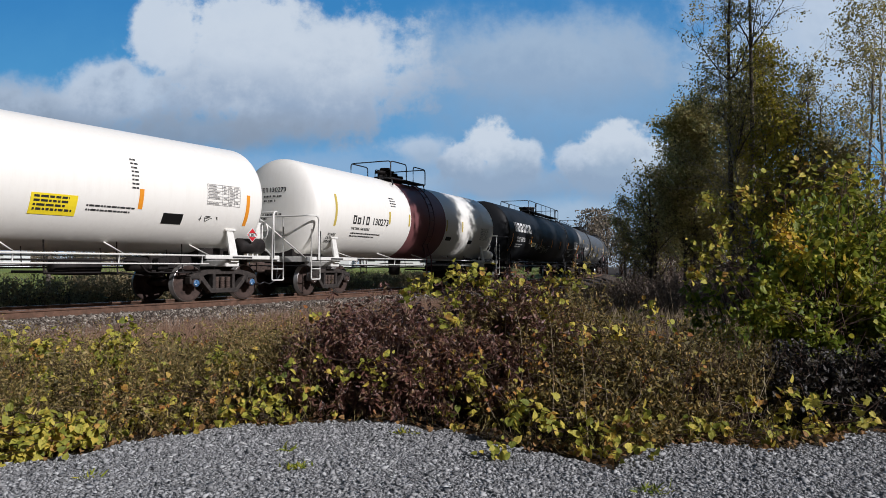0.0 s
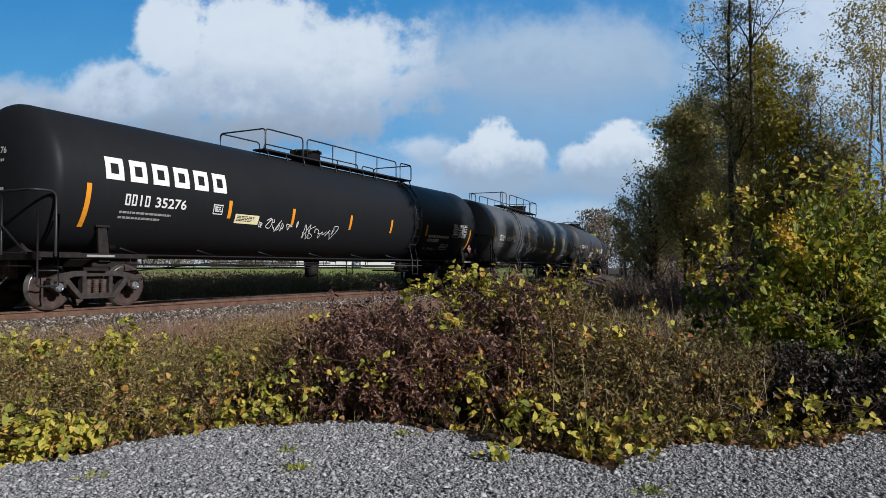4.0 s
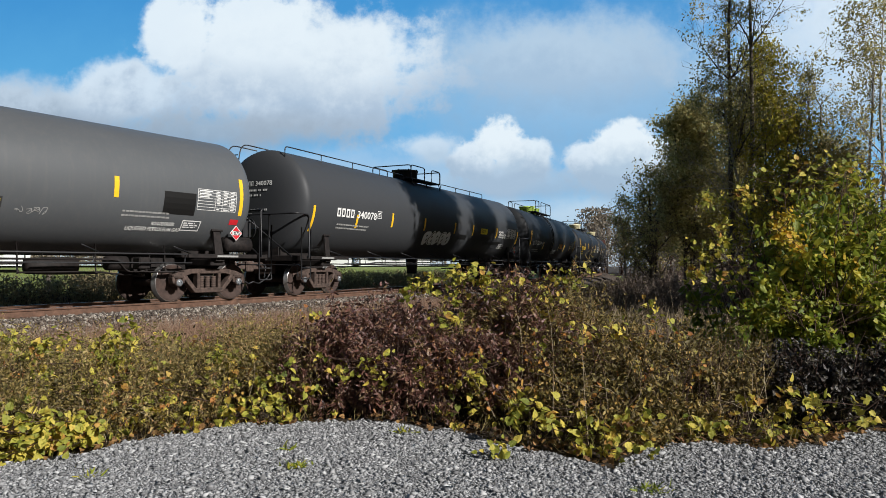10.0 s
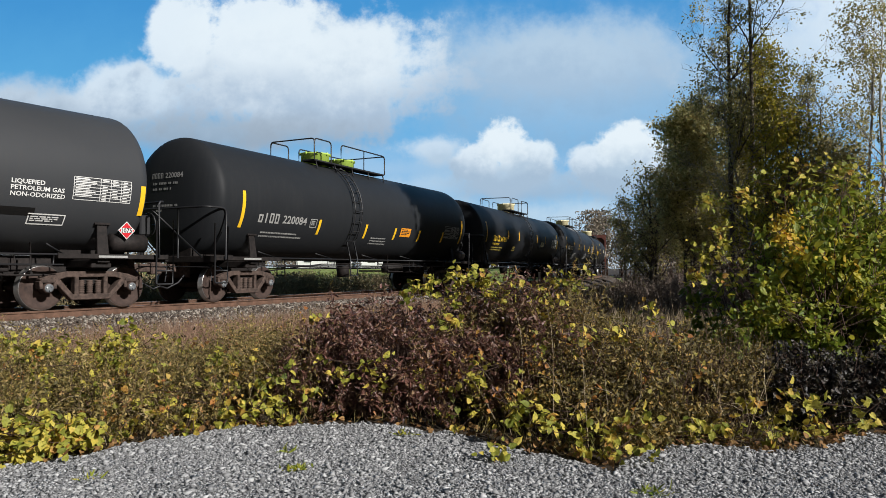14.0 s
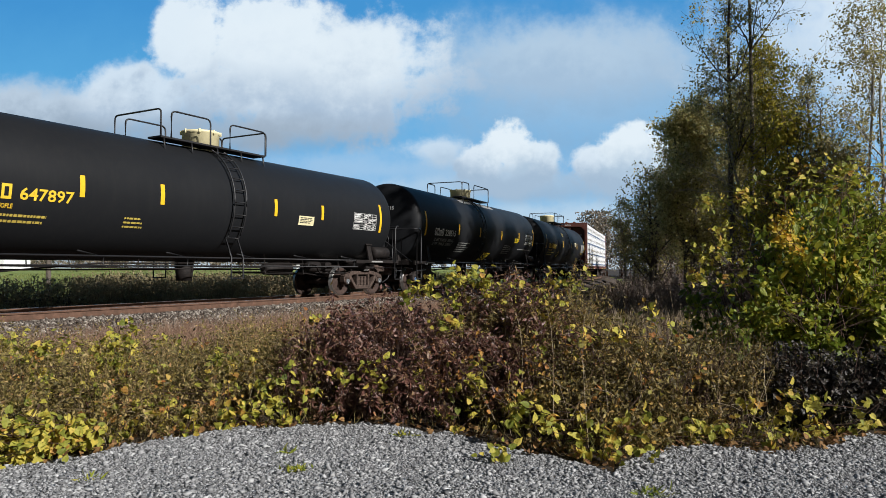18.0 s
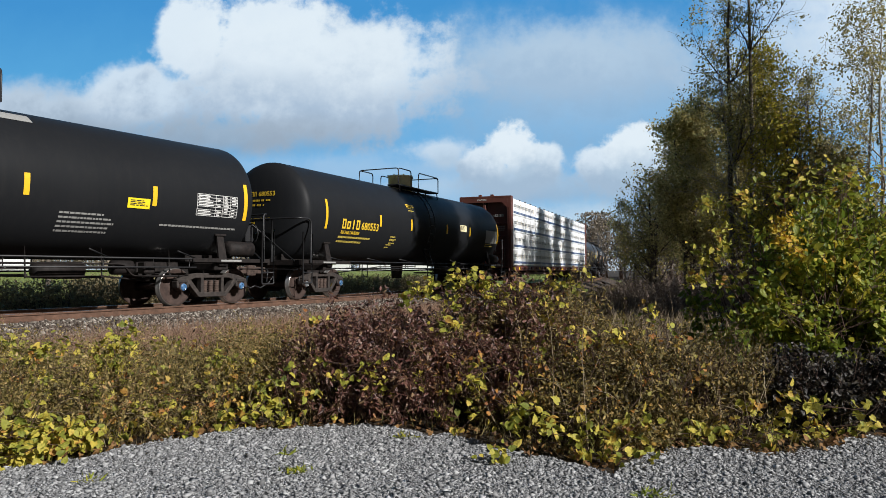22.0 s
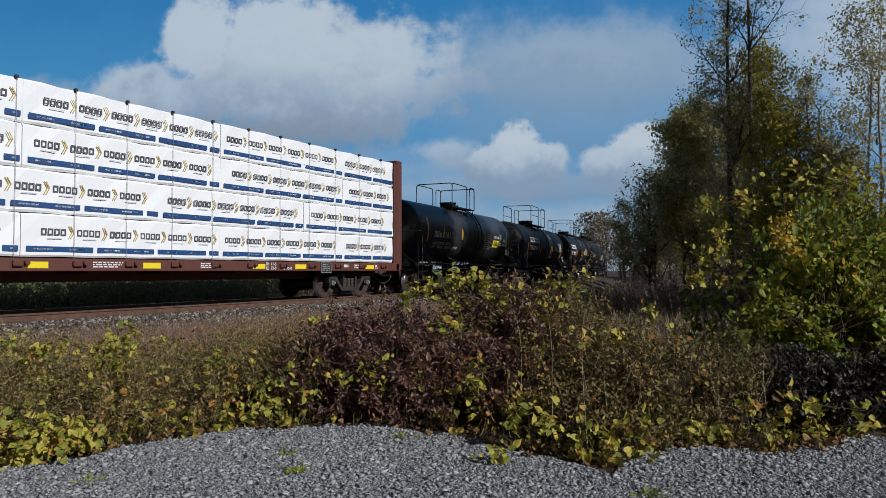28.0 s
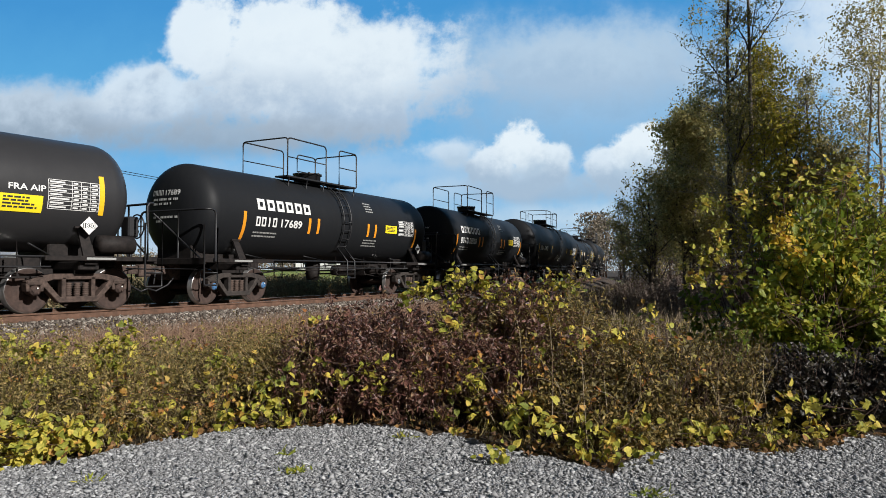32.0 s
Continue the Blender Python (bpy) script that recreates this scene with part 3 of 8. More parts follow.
# ---------------------------------------------------------------- sky backdrop
def make_sky():
    """A curved sheet of sky with drifting cumulus, far behind everything."""
    us, vs = np.linspace(-0.9, 2.5, 69), np.linspace(-0.55, 0.56, 38)
    U, V = np.meshgrid(us, vs, indexing="ij")
    D = 3100 - 2.4 * (480 - V * 1000)
    X, Z = (U * 1000 - 784) / FOCAL * D, EYE.z + (475.8 - V * 1000) / FOCAL * D
    n = len(vs)
    v = np.stack([X, D, Z], -1).reshape(-1, 3)
    i, j = np.meshgrid(np.arange(len(us) - 1), np.arange(n - 1), indexing="ij")
    a = (i * n + j).ravel()
    f = np.concatenate([np.stack([a, a + n, a + n + 1], 1), np.stack([a, a + n + 1, a + 1], 1)])
    me = tri_mesh("sky_backdrop", v, f, [])
    uv = me.uv_layers.new(name="sky")
    flat = np.stack([U, V], -1).reshape(-1, 2)[f.ravel()]
    uv.data.foreach_set("uv", flat.astype(np.float32).ravel())
    k = Nodes("cloudy_sky")
    tc = k.n("ShaderNodeTexCoord").outputs["UV"]
    sep = k.n("ShaderNodeSeparateXYZ")
    k.link(tc, sep.inputs[0])
    u, w = sep.outputs[0], sep.outputs[1]
    big = k.n("ShaderNodeTexNoise", scale=11.0, detail=8.0)
    big.inputs["Roughness"].default_value = 0.6
    k.link(tc, big.inputs["Vector"])
    fine = k.n("ShaderNodeTexNoise", scale=34.0, detail=7.0)
    fine.inputs["Roughness"].default_value = 0.6
    k.link(tc, fine.inputs["Vector"])
    nb = k.math("SUBTRACT", big.outputs["Fac"], 0.5)
    nf = k.math("SUBTRACT", fine.outputs["Fac"], 0.5)
    col = k.ramp(k.math("ADD", w, k.math("MULTIPLY", nb, 0.08)), [(0.0, (0.065, 0.31, 0.66)), (0.16, (0.115, 0.42, 0.75)), (0.30, (0.19, 0.48, 0.80)), (0.40, (0.40, 0.60, 0.78)), (0.48, (0.58, 0.68, 0.76))])

    def smooth(x, lo, hi):
        node = k.n("ShaderNodeMapRange")
        node.interpolation_type = "SMOOTHSTEP"
        node.inputs["From Min"].default_value, node.inputs["From Max"].default_value = lo, hi
        k.link(x, node.inputs["Value"])
        return node.outputs[0]

    def cloud(cx, cy, rx, ry, soft, rough, top, low, opacity, split=0.2, below=1.0):
        nonlocal col
        dx = k.math("DIVIDE", k.math("SUBTRACT", u, cx), rx)
        dy = k.math("DIVIDE", k.math("SUBTRACT", w, cy), ry)
        if below != 1.0:
            dy = k.math("MULTIPLY", dy, k.math("ADD", 1.0, k.math("MULTIPLY", k.math("GREATER_THAN", dy, 0.0), below - 1.0)))
        r = k.math("SQRT", k.math("ADD", k.math("MULTIPLY", dx, dx), k.math("MULTIPLY", dy, dy)))
        d = k.math("SUBTRACT", 1.0, r)
        d = k.math("ADD", d, k.math("ADD", k.math("MULTIPLY", nb, rough), k.math("MULTIPLY", nf, rough * 0.3)))
        m = k.math("MULTIPLY", smooth(d, -0.05, soft), opacity)
        sh = k.math("ADD", dy, k.math("ADD", k.math("MULTIPLY", nb, 2.2), k.math("MULTIPLY", nf, 1.1)))
        top, low = ((a[0] * 0.91, a[1], min(1, a[2] * 1.05)) for a in (top, low))
        c = k.mix(smooth(sh, split - 0.8, split + 0.7), top, low)
        col = k.mix(m, col, c)

    white, bright = (0.90, 0.91, 0.92), (0.80, 0.83, 0.87)
    grey, blue = (0.36, 0.41, 0.48), (0.47, 0.55, 0.66)
    cloud(1.00, 0.16, 0.50, 0.19, 0.9, 0.8, (0.56, 0.64, 0.74), (0.40, 0.49, 0.60), 0.6)
    cloud(0.97, 0.10, 0.33, 0.095, 0.7, 1.1, (0.60, 0.68, 0.76), (0.46, 0.56, 0.68), 0.8, 0.1)
    cloud(1.50, 0.05, 0.34, 0.26, 0.8, 1.2, (0.86, 0.89, 0.93), (0.68, 0.74, 0.81), 0.9)
    cloud(0.62, 0.30, 0.5, 0.05, 0.9, 1.4, (0.62, 0.70, 0.79), (0.52, 0.62, 0.73), 0.45)
    cloud(-0.05, 0.20, 0.42, 0.075, 0.55, 1.0, (0.62, 0.67, 0.74), grey, 0.95, 0.0)
    cloud(0.20, 0.165, 0.13, 0.07, 0.40, 1.1, bright, blue, 0.9, 0.3)
    cloud(0.50, 0.14, 0.29, 0.155, 0.38, 1.4, (0.78, 0.81, 0.85), blue, 1.0, 0.15, 1.25)
    cloud(0.285, 0.055, 0.075, 0.085, 0.34, 1.4, white, bright, 0.95, 0.6)
    cloud(0.43, 0.055, 0.12, 0.085, 0.34, 1.4, white, bright, 0.95, 0.55)
    cloud(0.60, 0.10, 0.17, 0.085, 0.5, 1.0, white, (0.66, 0.71, 0.78), 0.8, 0.45)
    cloud(0.36, 0.235, 0.36, 0.05, 0.75, 0.9, (0.44, 0.49, 0.56), grey, 0.85, 0.0)
    cloud(0.74, 0.262, 0.075, 0.032, 0.7, 1.6, (0.74, 0.79, 0.85), (0.56, 0.64, 0.73), 0.85, 0.4)
    cloud(0.70, 0.335, 0.16, 0.030, 0.9, 1.6, (0.60, 0.70, 0.80), (0.50, 0.62, 0.74), 0.55, 0.3)
    cloud(0.98, 0.385, 0.28, 0.040, 0.9, 1.5, (0.64, 0.73, 0.81), (0.54, 0.65, 0.75), 0.7, 0.3)
    cloud(0.91, 0.330, 0.15, 0.036, 0.6, 1.2, (0.50, 0.60, 0.71), (0.40, 0.50, 0.62), 0.8, -0.1)
    cloud(1.15, 0.335, 0.15, 0.040, 0.6, 1.2, (0.50, 0.60, 0.71), (0.40, 0.50, 0.62), 0.8, -0.1)
    shade = (0.44, 0.53, 0.64)
    for cx, cy, g in ((0.868, 0.262, 1.0), (1.085, 0.262, 1.22)):      # two heaped cumulus, each of a few lobes
        cloud(cx + 0.008, cy + 0.052, 0.092 * g, 0.040, 0.5, 1.3, (0.58, 0.67, 0.77), shade, 0.95, -0.2)
        cloud(cx - 0.042 * g, cy + 0.026, 0.046 * g, 0.040, 0.28, 1.5, (0.82, 0.85, 0.89), shade, 1.0, 0.2)
        cloud(cx + 0.050 * g, cy + 0.022, 0.048 * g, 0.042, 0.28, 1.5, (0.84, 0.87, 0.90), shade, 1.0, 0.2)
        cloud(cx + 0.002, cy - 0.004, 0.056 * g, 0.056, 0.26, 1.6, white, (0.50, 0.59, 0.69), 1.0, 0.4)
    em = k.n("ShaderNodeEmission")
    em.inputs[1].default_value = 0.85
    k.link(col, em.inputs[0])
    k.link(em.outputs[0], k.out.inputs[0])
    k.t.nodes.remove(k.bsdf)
    me.materials.append(k.m)
    k.m.cycles.emission_sampling = "NONE"
    return tagged(new("sky_backdrop", me), "blue sky with drifting white cumulus clouds", "sky", kind="structure")


SKY = make_sky()

# ---------------------------------------------------------------- the train
WHEEL_R = 0.457
MOVERS = []          # (car, its two ends along the train, wheelsets, truck centre from the end)


def ribbon(bm, line, half, y0, y1):
    """A strip of the given half width along a line of (x, z), between y0 and y1."""
    line = [Vector((p[0], 0, p[1])) for p in line]
    up, dn = [], []
    for i, p in enumerate(line):
        a, b = line[max(0, i - 1)], line[min(len(line) - 1, i + 1)]
        d = (b - a).normalized()
        nrm = Vector((-d.z, 0, d.x))
        h = half[i] if isinstance(half, (list, tuple)) else half
        up.append(p + nrm * h)
        dn.append(p - nrm * h)
    rows = [[bm.verts.new((p.x, y, p.z)) for p in side] for side in (up, dn) for y in (y0, y1)]
    u0, u1, d0, d1 = rows
    for i in range(len(line) - 1):
        for a, b in ((u0, u1), (d1, d0), (d0, u0), (u1, d1)):
            bm.faces.new((a[i], a[i + 1], b[i + 1], b[i]))
    bm.faces.new((u0[0], u1[0], d1[0], d0[0]))
    bm.faces.new((u0[-1], d0[-1], d1[-1], u1[-1]))


def wheelset_mesh(tread_mat):
    bm = bmesh.new()
    for s in (1, -1):
        y = s * 0.7535
        prof = [(0.075, 0.10), (0.085, 0.14), (0.03, 0.20), (0.025, 0.32), (0.06, 0.385), (0.065, 0.44), (0.05, WHEEL_R), (-0.045, WHEEL_R + 0.006),
                (-0.055, WHEEL_R + 0.028), (-0.075, WHEEL_R + 0.022), (-0.08, 0.39), (-0.03, 0.33), (-0.03, 0.20), (-0.09, 0.14), (-0.09, 0.10)]
        n0 = len(bm.faces)
        lathe(bm, [(y + s * a, r) for a, r in prof], "y", 28, False)
        bm.faces.ensure_lookup_table()
        for i, f in enumerate(list(bm.faces)[n0:]):
            if i // 28 in (5, 6, 7):
                f.material_index = 1
        lathe(bm, [(s * 0.84, 0.09), (s * 0.98, 0.105), (s * 1.10, 0.105), (s * 1.115, 0.09)], "y", 14, True)
    lathe(bm, [(-0.86, 0.085), (0.86, 0.085)], "y", 12, True)
    bmesh.ops.recalc_face_normals(bm, faces=bm.faces)
    me = bpy.data.meshes.new("wheelset")
    bm.to_mesh(me)
    bm.free()
    for m in (M_WHEEL, tread_mat):
        me.materials.append(m)
    return me


def cap_mesh(mat, name):
    bm = bmesh.new()
    lathe(bm, [(-1.112, 0.088), (-1.128, 0.084), (-1.13, 0.03)], "y", 14, True)
    for i in range(3):
        a = 2 * math.pi * i / 3 + 0.5
        lathe(bm, [(-1.129, 0.02), (-1.15, 0.018)], "y", 6, True, (0.052 * math.cos(a), 0, 0.052 * math.sin(a)))
    bmesh.ops.recalc_face_normals(bm, faces=bm.faces)
    for f in bm.faces:
        f.material_index = 0
    bm.faces.ensure_lookup_table()
    bm.faces[len(bm.faces) - 1].material_index = 1
    me = bpy.data.meshes.new(name)
    bm.to_mesh(me)
    bm.free()
    me.materials.append(mat)
    me.materials.append(M_LETW)
    return me


def side_frame_mesh(mat):
    bm = bmesh.new()
    y0, y1 = -0.085, 0.085
    ribbon(bm, [(-1.04, 0.60), (-0.80, 0.66), (-0.52, 0.73), (0.52, 0.73), (0.80, 0.66), (1.04, 0.60)], [0.05, 0.075, 0.06, 0.06, 0.075, 0.05], y0, y1)
    ribbon(bm, [(-0.72, 0.62), (-0.60, 0.48), (-0.40, 0.26), (0.40, 0.26), (0.60, 0.48), (0.72, 0.62)], [0.06, 0.055, 0.06, 0.06, 0.055, 0.06], y0 - 0.01, y1 + 0.01)
    for x in (-0.31, 0.31):
        ribbon(bm, [(x, 0.27), (x, 0.72)], 0.045, y0, y1)
    for x in (-0.889, 0.889):
        ribbon(bm, [(x - 0.14, 0.60), (x - 0.13, 0.44)], 0.035, y0 - 0.02, y1)
        ribbon(bm, [(x + 0.14, 0.60), (x + 0.13, 0.44)], 0.035, y0 - 0.02, y1)
        box(bm, x - 0.15, x + 0.15, y0 - 0.03, y1, 0.555, 0.66, 0.02)
    bmesh.ops.bevel(bm, geom=[e for e in bm.edges if len(e.link_faces) == 2], offset=0.012, segments=1, affect="EDGES")
    bmesh.ops.recalc_face_normals(bm, faces=bm.faces)
    me = bpy.data.meshes.new("side_frame")
    bm.to_mesh(me)
    bm.free()
    me.materials.append(mat)
    return me


def spring_mesh():
    bm = bmesh.new()
    prof = []
    for i in range(7):
        z = 0.315 + i * 0.045
        prof += [(z - 0.02, 0.055), (z, 0.075), (z + 0.02, 0.055)]
    lathe(bm, prof, "z", 10, True)
    me = bpy.data.meshes.new("spring")
    bm.to_mesh(me)
    bm.free()
    me.materials.append(M_TRUCK)
    return me


ME_WHEELS = wheelset_mesh(M_TREAD)
ME_CAPS = {"blue": cap_mesh(M_BLUE, "bearing_cap"), "grey": cap_mesh(M_CAPG, "bearing_cap"), "rust": cap_mesh(M_WHEEL, "bearing_cap")}
ME_FRAMES = {"dusty": side_frame_mesh(M_TRUCK), "dark": side_frame_mesh(M_TRUCKD)}
ME_SPRING = spring_mesh()


def add_truck(car, x, caps, tone, sets):
    """One four-wheel truck with its middle at x."""
    for side in (-1, 1):
        fr = shared("side_frame", ME_FRAMES[tone], car, Matrix.Translation((x, side * 0.99, 0)))
        for dx in (-0.18, 0.0, 0.18):
            shared("spring", ME_SPRING, fr, Matrix.Translation((dx, 0, 0)))
    bm = bmesh.new()
    box(bm, x - 0.2, x + 0.2, -0.98, 0.98, 0.50, 0.72, 0.03)
    box(bm, x - 0.62, x - 0.54, -0.85, 0.85, 0.30, 0.42, 0.015)
    box(bm, x + 0.54, x + 0.62, -0.85, 0.85, 0.30, 0.42, 0.015)
    rod(bm, [(x - 0.58, 0.1, 0.42), (x, 0.0, 0.66), (x + 0.58, -0.1, 0.42)], 0.03)
    part("truck_bolster", bm, M_FRAME, car)
    for dx, cap in zip((-0.889, 0.889), caps):
        ws = shared("wheelset", ME_WHEELS, car, Matrix.Translation((x + dx, 0, WHEEL_R)))
        shared("bearing_cap", ME_CAPS[cap], ws)
        shared("bearing_cap", ME_CAPS[cap], ws, Matrix.Rotation(math.pi, 4, "Z"))
        sets.append((ws, x + dx))


def add_coupler(car, x, d):
    """Drawbar, knuckle, striker and hoses at the end x; d points outwards."""
    bm = bmesh.new()
    box(bm, min(x - d * 1.0, x - d * 0.12), max(x - d * 1.0, x - d * 0.12), -0.09, 0.09, 0.76, 0.96, 0.02)
    box(bm, min(x - d * 0.16, x + d * 0.05), max(x - d * 0.16, x + d * 0.05), -0.16, 0.05, 0.70, 1.0, 0.03)
    box(bm, min(x - d * 0.9, x - d * 0.7), max(x - d * 0.9, x - d * 0.7), -0.33, 0.33, 0.62, 1.10, 0.02)
    part("coupler", bm, M_TRUCK, car, "rusty brown knuckle coupler")
    bm = bmesh.new()
    rod(bm, [(x - d * 0.75, -0.3, 0.72), (x - d * 0.5, -0.33, 0.50), (x - d * 0.2, -0.28, 0.36), (x, -0.25, 0.42)], 0.022, 5)
    part("air_hose", bm, M_RAILING, car, "black rubber air hose")
    bm = bmesh.new()
    rod(bm, curved([(x - d * 0.6, -1.35, 0.55), (x - d * 0.55, -1.35, 0.88), (x - d * 0.55, -0.2, 0.9), (x - d * 0.15, -0.05, 0.9)], 0.08), 0.014, 5)
    part("uncoupling_lever", bm, M_RAILING, car)


def bent(r, zc, x, z):
    """Point on the near side of a tank at height z."""
    s = max(-1.0, min(1.0, (z - zc) / r))
    return Vector((x, -r * math.sqrt(1 - s * s), zc + r * s))


def decal_mesh(name, quads, r, zc, mats, lift=0.006):
    """Paint or film on the near side of a tank: quads (x0, x1, z0, z1, material[, slant])."""
    v, f, idx = [], [], []
    for q in quads:
        x0, x1, z0, z1, mi = q[:5]
        sl = q[5] if len(q) > 5 else 0.0
        a0, a1 = (math.asin(max(-0.99, min(0.99, (z - zc) / r))) for z in (z0, z1))
        n = max(1, int(abs(a1 - a0) / 0.09) + 1)
        rr = r + lift + 0.003 * (mi % 2)
        o = len(v)
        for i in range(n + 1):
            a = a0 + (a1 - a0) * i / n
            dx = sl * i / n
            v += [(x0 + dx, -rr * math.cos(a), zc + rr * math.sin(a)), (x1 + dx, -rr * math.cos(a), zc + rr * math.sin(a))]
        for i in range(n):
            f.append((o + 2 * i, o + 2 * i + 1, o + 2 * i + 3, o + 2 * i + 2))
            idx.append(mi)
    return mesh_of(name, v, f, mats, idx)


def stripe(car, sp, x, z0, z1, mat, w=0.1, label="upright yellow reflective stripe", slant=0.0):
    shared("reflector_stripe", decal_mesh("reflector_stripe", [(x - w / 2, x + w / 2, z0, z1, 0, slant)], sp["r"], sp["zc"], [mat]), car, None, label)


def bars(rng, x0, x1, z0, z1, rows, mi=0, fill=0.8, minw=0.05):
    """Rows of unreadable writing as short bars."""
    out, h = [], (z1 - z0) / rows
    for i in range(rows):
        x, end = x0, x1 - (x1 - x0) * rng.random() * 0.35
        while x < end:
            w = minw + rng.random() * minw * 3
            out.append((x, min(end, x + w), z1 - (i + fill) * h, z1 - i * h, mi))
            x += w + minw * 0.6
    return out


def frame_quads(x0, x1, z0, z1, t, mi=0):
    """A hollow rectangle of strokes t wide."""
    return [(x0, x0 + t, z0, z1, mi), (x1 - t, x1, z0, z1, mi), (x0 + t, x1 - t, z1 - t, z1, mi), (x0 + t, x1 - t, z0, z0 + t, mi)]


def mark(x0, x1, z0, z1, shape, mi=0):
    """A painted mark with the rhythm of shape, one list of quads a sign: '#' an open block, '|' a thin bar, '=' a low open block, ' ' a gap."""
    out, cell = [], (x1 - x0) / len(shape)
    for i, c in enumerate(shape):
        x, h = x0 + i * cell, z1 - z0
        if c == "#":
            out.append(frame_quads(x + cell * 0.06, x + cell * 0.80, z0, z1, cell * 0.21, mi))
        elif c == "|":
            out.append([(x + cell * 0.3, x + cell * 0.55, z0, z1, mi)])
        elif c == "=":
            out.append(frame_quads(x + cell * 0.06, x + cell * 0.80, z0, z0 + h * 0.8, cell * 0.21, mi))
    return out


def lettering(car, sp, name, quads, mat, label):
    return shared(name, decal_mesh(name, quads, sp["r"], sp["zc"], mat if isinstance(mat, list) else [mat]), car, None, label)


def words(car, sp, text, x0, x1, z0, z1, mat, name="lettering"):
    """Readable words bent on to the near side of the tank."""
    me = letters(text)
    me.name = name
    co = np.array([v.co[:] for v in me.vertices])
    if not len(co):
        return None
    lo, hi = co.min(0), co.max(0)
    r, zc = sp["r"], sp["zc"]
    for v, c in zip(me.vertices, co):
        x = x0 + (x1 - x0) * (c[0] - lo[0]) / (hi[0] - lo[0])
        z = z0 + (z1 - z0) * (c[1] - lo[1]) / (hi[1] - lo[1])
        a = math.asin(max(-0.99, min(0.99, (z - zc) / r)))
        v.co = (x, -(r + 0.008) * math.cos(a), zc + (r + 0.008) * math.sin(a))
    me.materials.clear()
    me.materials.append(mat)
    return shared(name, me, car, None, "painted words " + text.lower().replace("\n", " "))


def scrawl(car, sp, rng, x0, x1, z0, z1, mat, letters_n=6, w=0.022, label="white spray-painted scrawl"):
    """Looping spray lines on the near side of the tank; they spell nothing."""
    quads_v, quads_f = [], []
    r, zc = sp["r"] + 0.008, sp["zc"]
    cell, h = (x1 - x0) / letters_n, z1 - z0
    w = min(w, 0.022)
    for i in range(letters_n):
        mid, tall = x0 + cell * (i + 0.5), h * rng.uniform(0.55, 1.0)
        low = z0 + (h - tall) * rng.random()
        knots = [(mid + cell * rng.uniform(-0.62, 0.62), low + tall * rng.random()) for _ in range(rng.randint(5, 8))]
        pts = []
        for k in range(len(knots) - 1):
            p0, p1, p2, p3 = knots[max(0, k - 1)], knots[k], knots[k + 1], knots[min(len(knots) - 1, k + 2)]
            for j in range(5):
                t = j / 5
                pts.append(tuple(0.5 * (2 * b + (c - a) * t + (2 * a - 5 * b + 4 * c - d) * t * t + (3 * b - a - 3 * c + d) * t ** 3) for a, b, c, d in zip(p0, p1, p2, p3)))
        for (xa, za), (xb, zb) in zip(pts, pts[1:]):
            dx, dz = xb - xa, zb - za
            ln = math.hypot(dx, dz) or 1
            nx, nz = -dz / ln * w / 2, dx / ln * w / 2
            o = len(quads_v)
            for x, z in ((xa + nx, za + nz), (xb + nx, zb + nz), (xb - nx, zb - nz), (xa - nx, za - nz)):
                a = math.asin(max(-0.99, min(0.99, (z - zc) / r)))
                quads_v.append((x, -r * math.cos(a), zc + r * math.sin(a)))
            quads_f.append((o, o + 1, o + 2, o + 3))
    shared("graffiti", mesh_of("graffiti", quads_v, quads_f, [mat]), car, None, label)


def bubbles(car, sp, rng, x0, x1, z0, z1, n=5):
    """Fat rounded white shapes with black outlines, sprayed on the near side; they spell nothing."""
    r, zc = sp["r"], sp["zc"]
    v, f, idx = [], [], []

    def blob(cx, cz, rx, rz, lean, lift, mi):
        o = len(v)
        for i in range(15):
            a = 2 * math.pi * i / 14
            q = 0 if i == 14 else 1
            k = 1 + 0.13 * math.sin(3 * a + cx * 9)
            x, z = cx + q * (rx * k * math.cos(a) + lean * math.sin(a)), cz + q * rz * k * math.sin(a)
            b = math.asin(max(-0.99, min(0.99, (z - zc) / r)))
            v.append((x, -(r + lift) * math.cos(b), zc + (r + lift) * math.sin(b)))
        for i in range(14):
            f.append((o + 14, o + i, o + (i + 1) % 14))
            idx.append(mi)
    w, zm, h = (x1 - x0) / n, (z0 + z1) / 2, (z1 - z0) / 2
    for j in range(n):
        cx, up = x0 + w * (j + 0.5), rng.uniform(-0.12, 0.12) * h
        blob(cx, zm + up, w * 0.72, h, 0.06, 0.006 + 0.002 * j, 0)
        blob(cx, zm + up, w * 0.66, h * 0.92, 0.06, 0.0068 + 0.002 * j, 1)
        blob(cx, zm + up, w * 0.58, h * 0.82, 0.06, 0.0076 + 0.002 * j, 0 if j % 2 else 1)
        blob(cx + 0.02, zm + up, w * 0.50, h * 0.74, 0.06, 0.0084 + 0.002 * j, 1)
        blob(cx - 0.02, zm + up + h * 0.22, w * 0.12, h * 0.16, 0.03, 0.0092 + 0.002 * j, 0)
        blob(cx + 0.05, zm + up - h * 0.3, w * 0.10, h * 0.2, 0.03, 0.0092 + 0.002 * j, 0)
    shared("graffiti", mesh_of("graffiti", v, f, [M_PATCH, M_LETW], idx), car, None, "white bubble graffiti with black outlines")


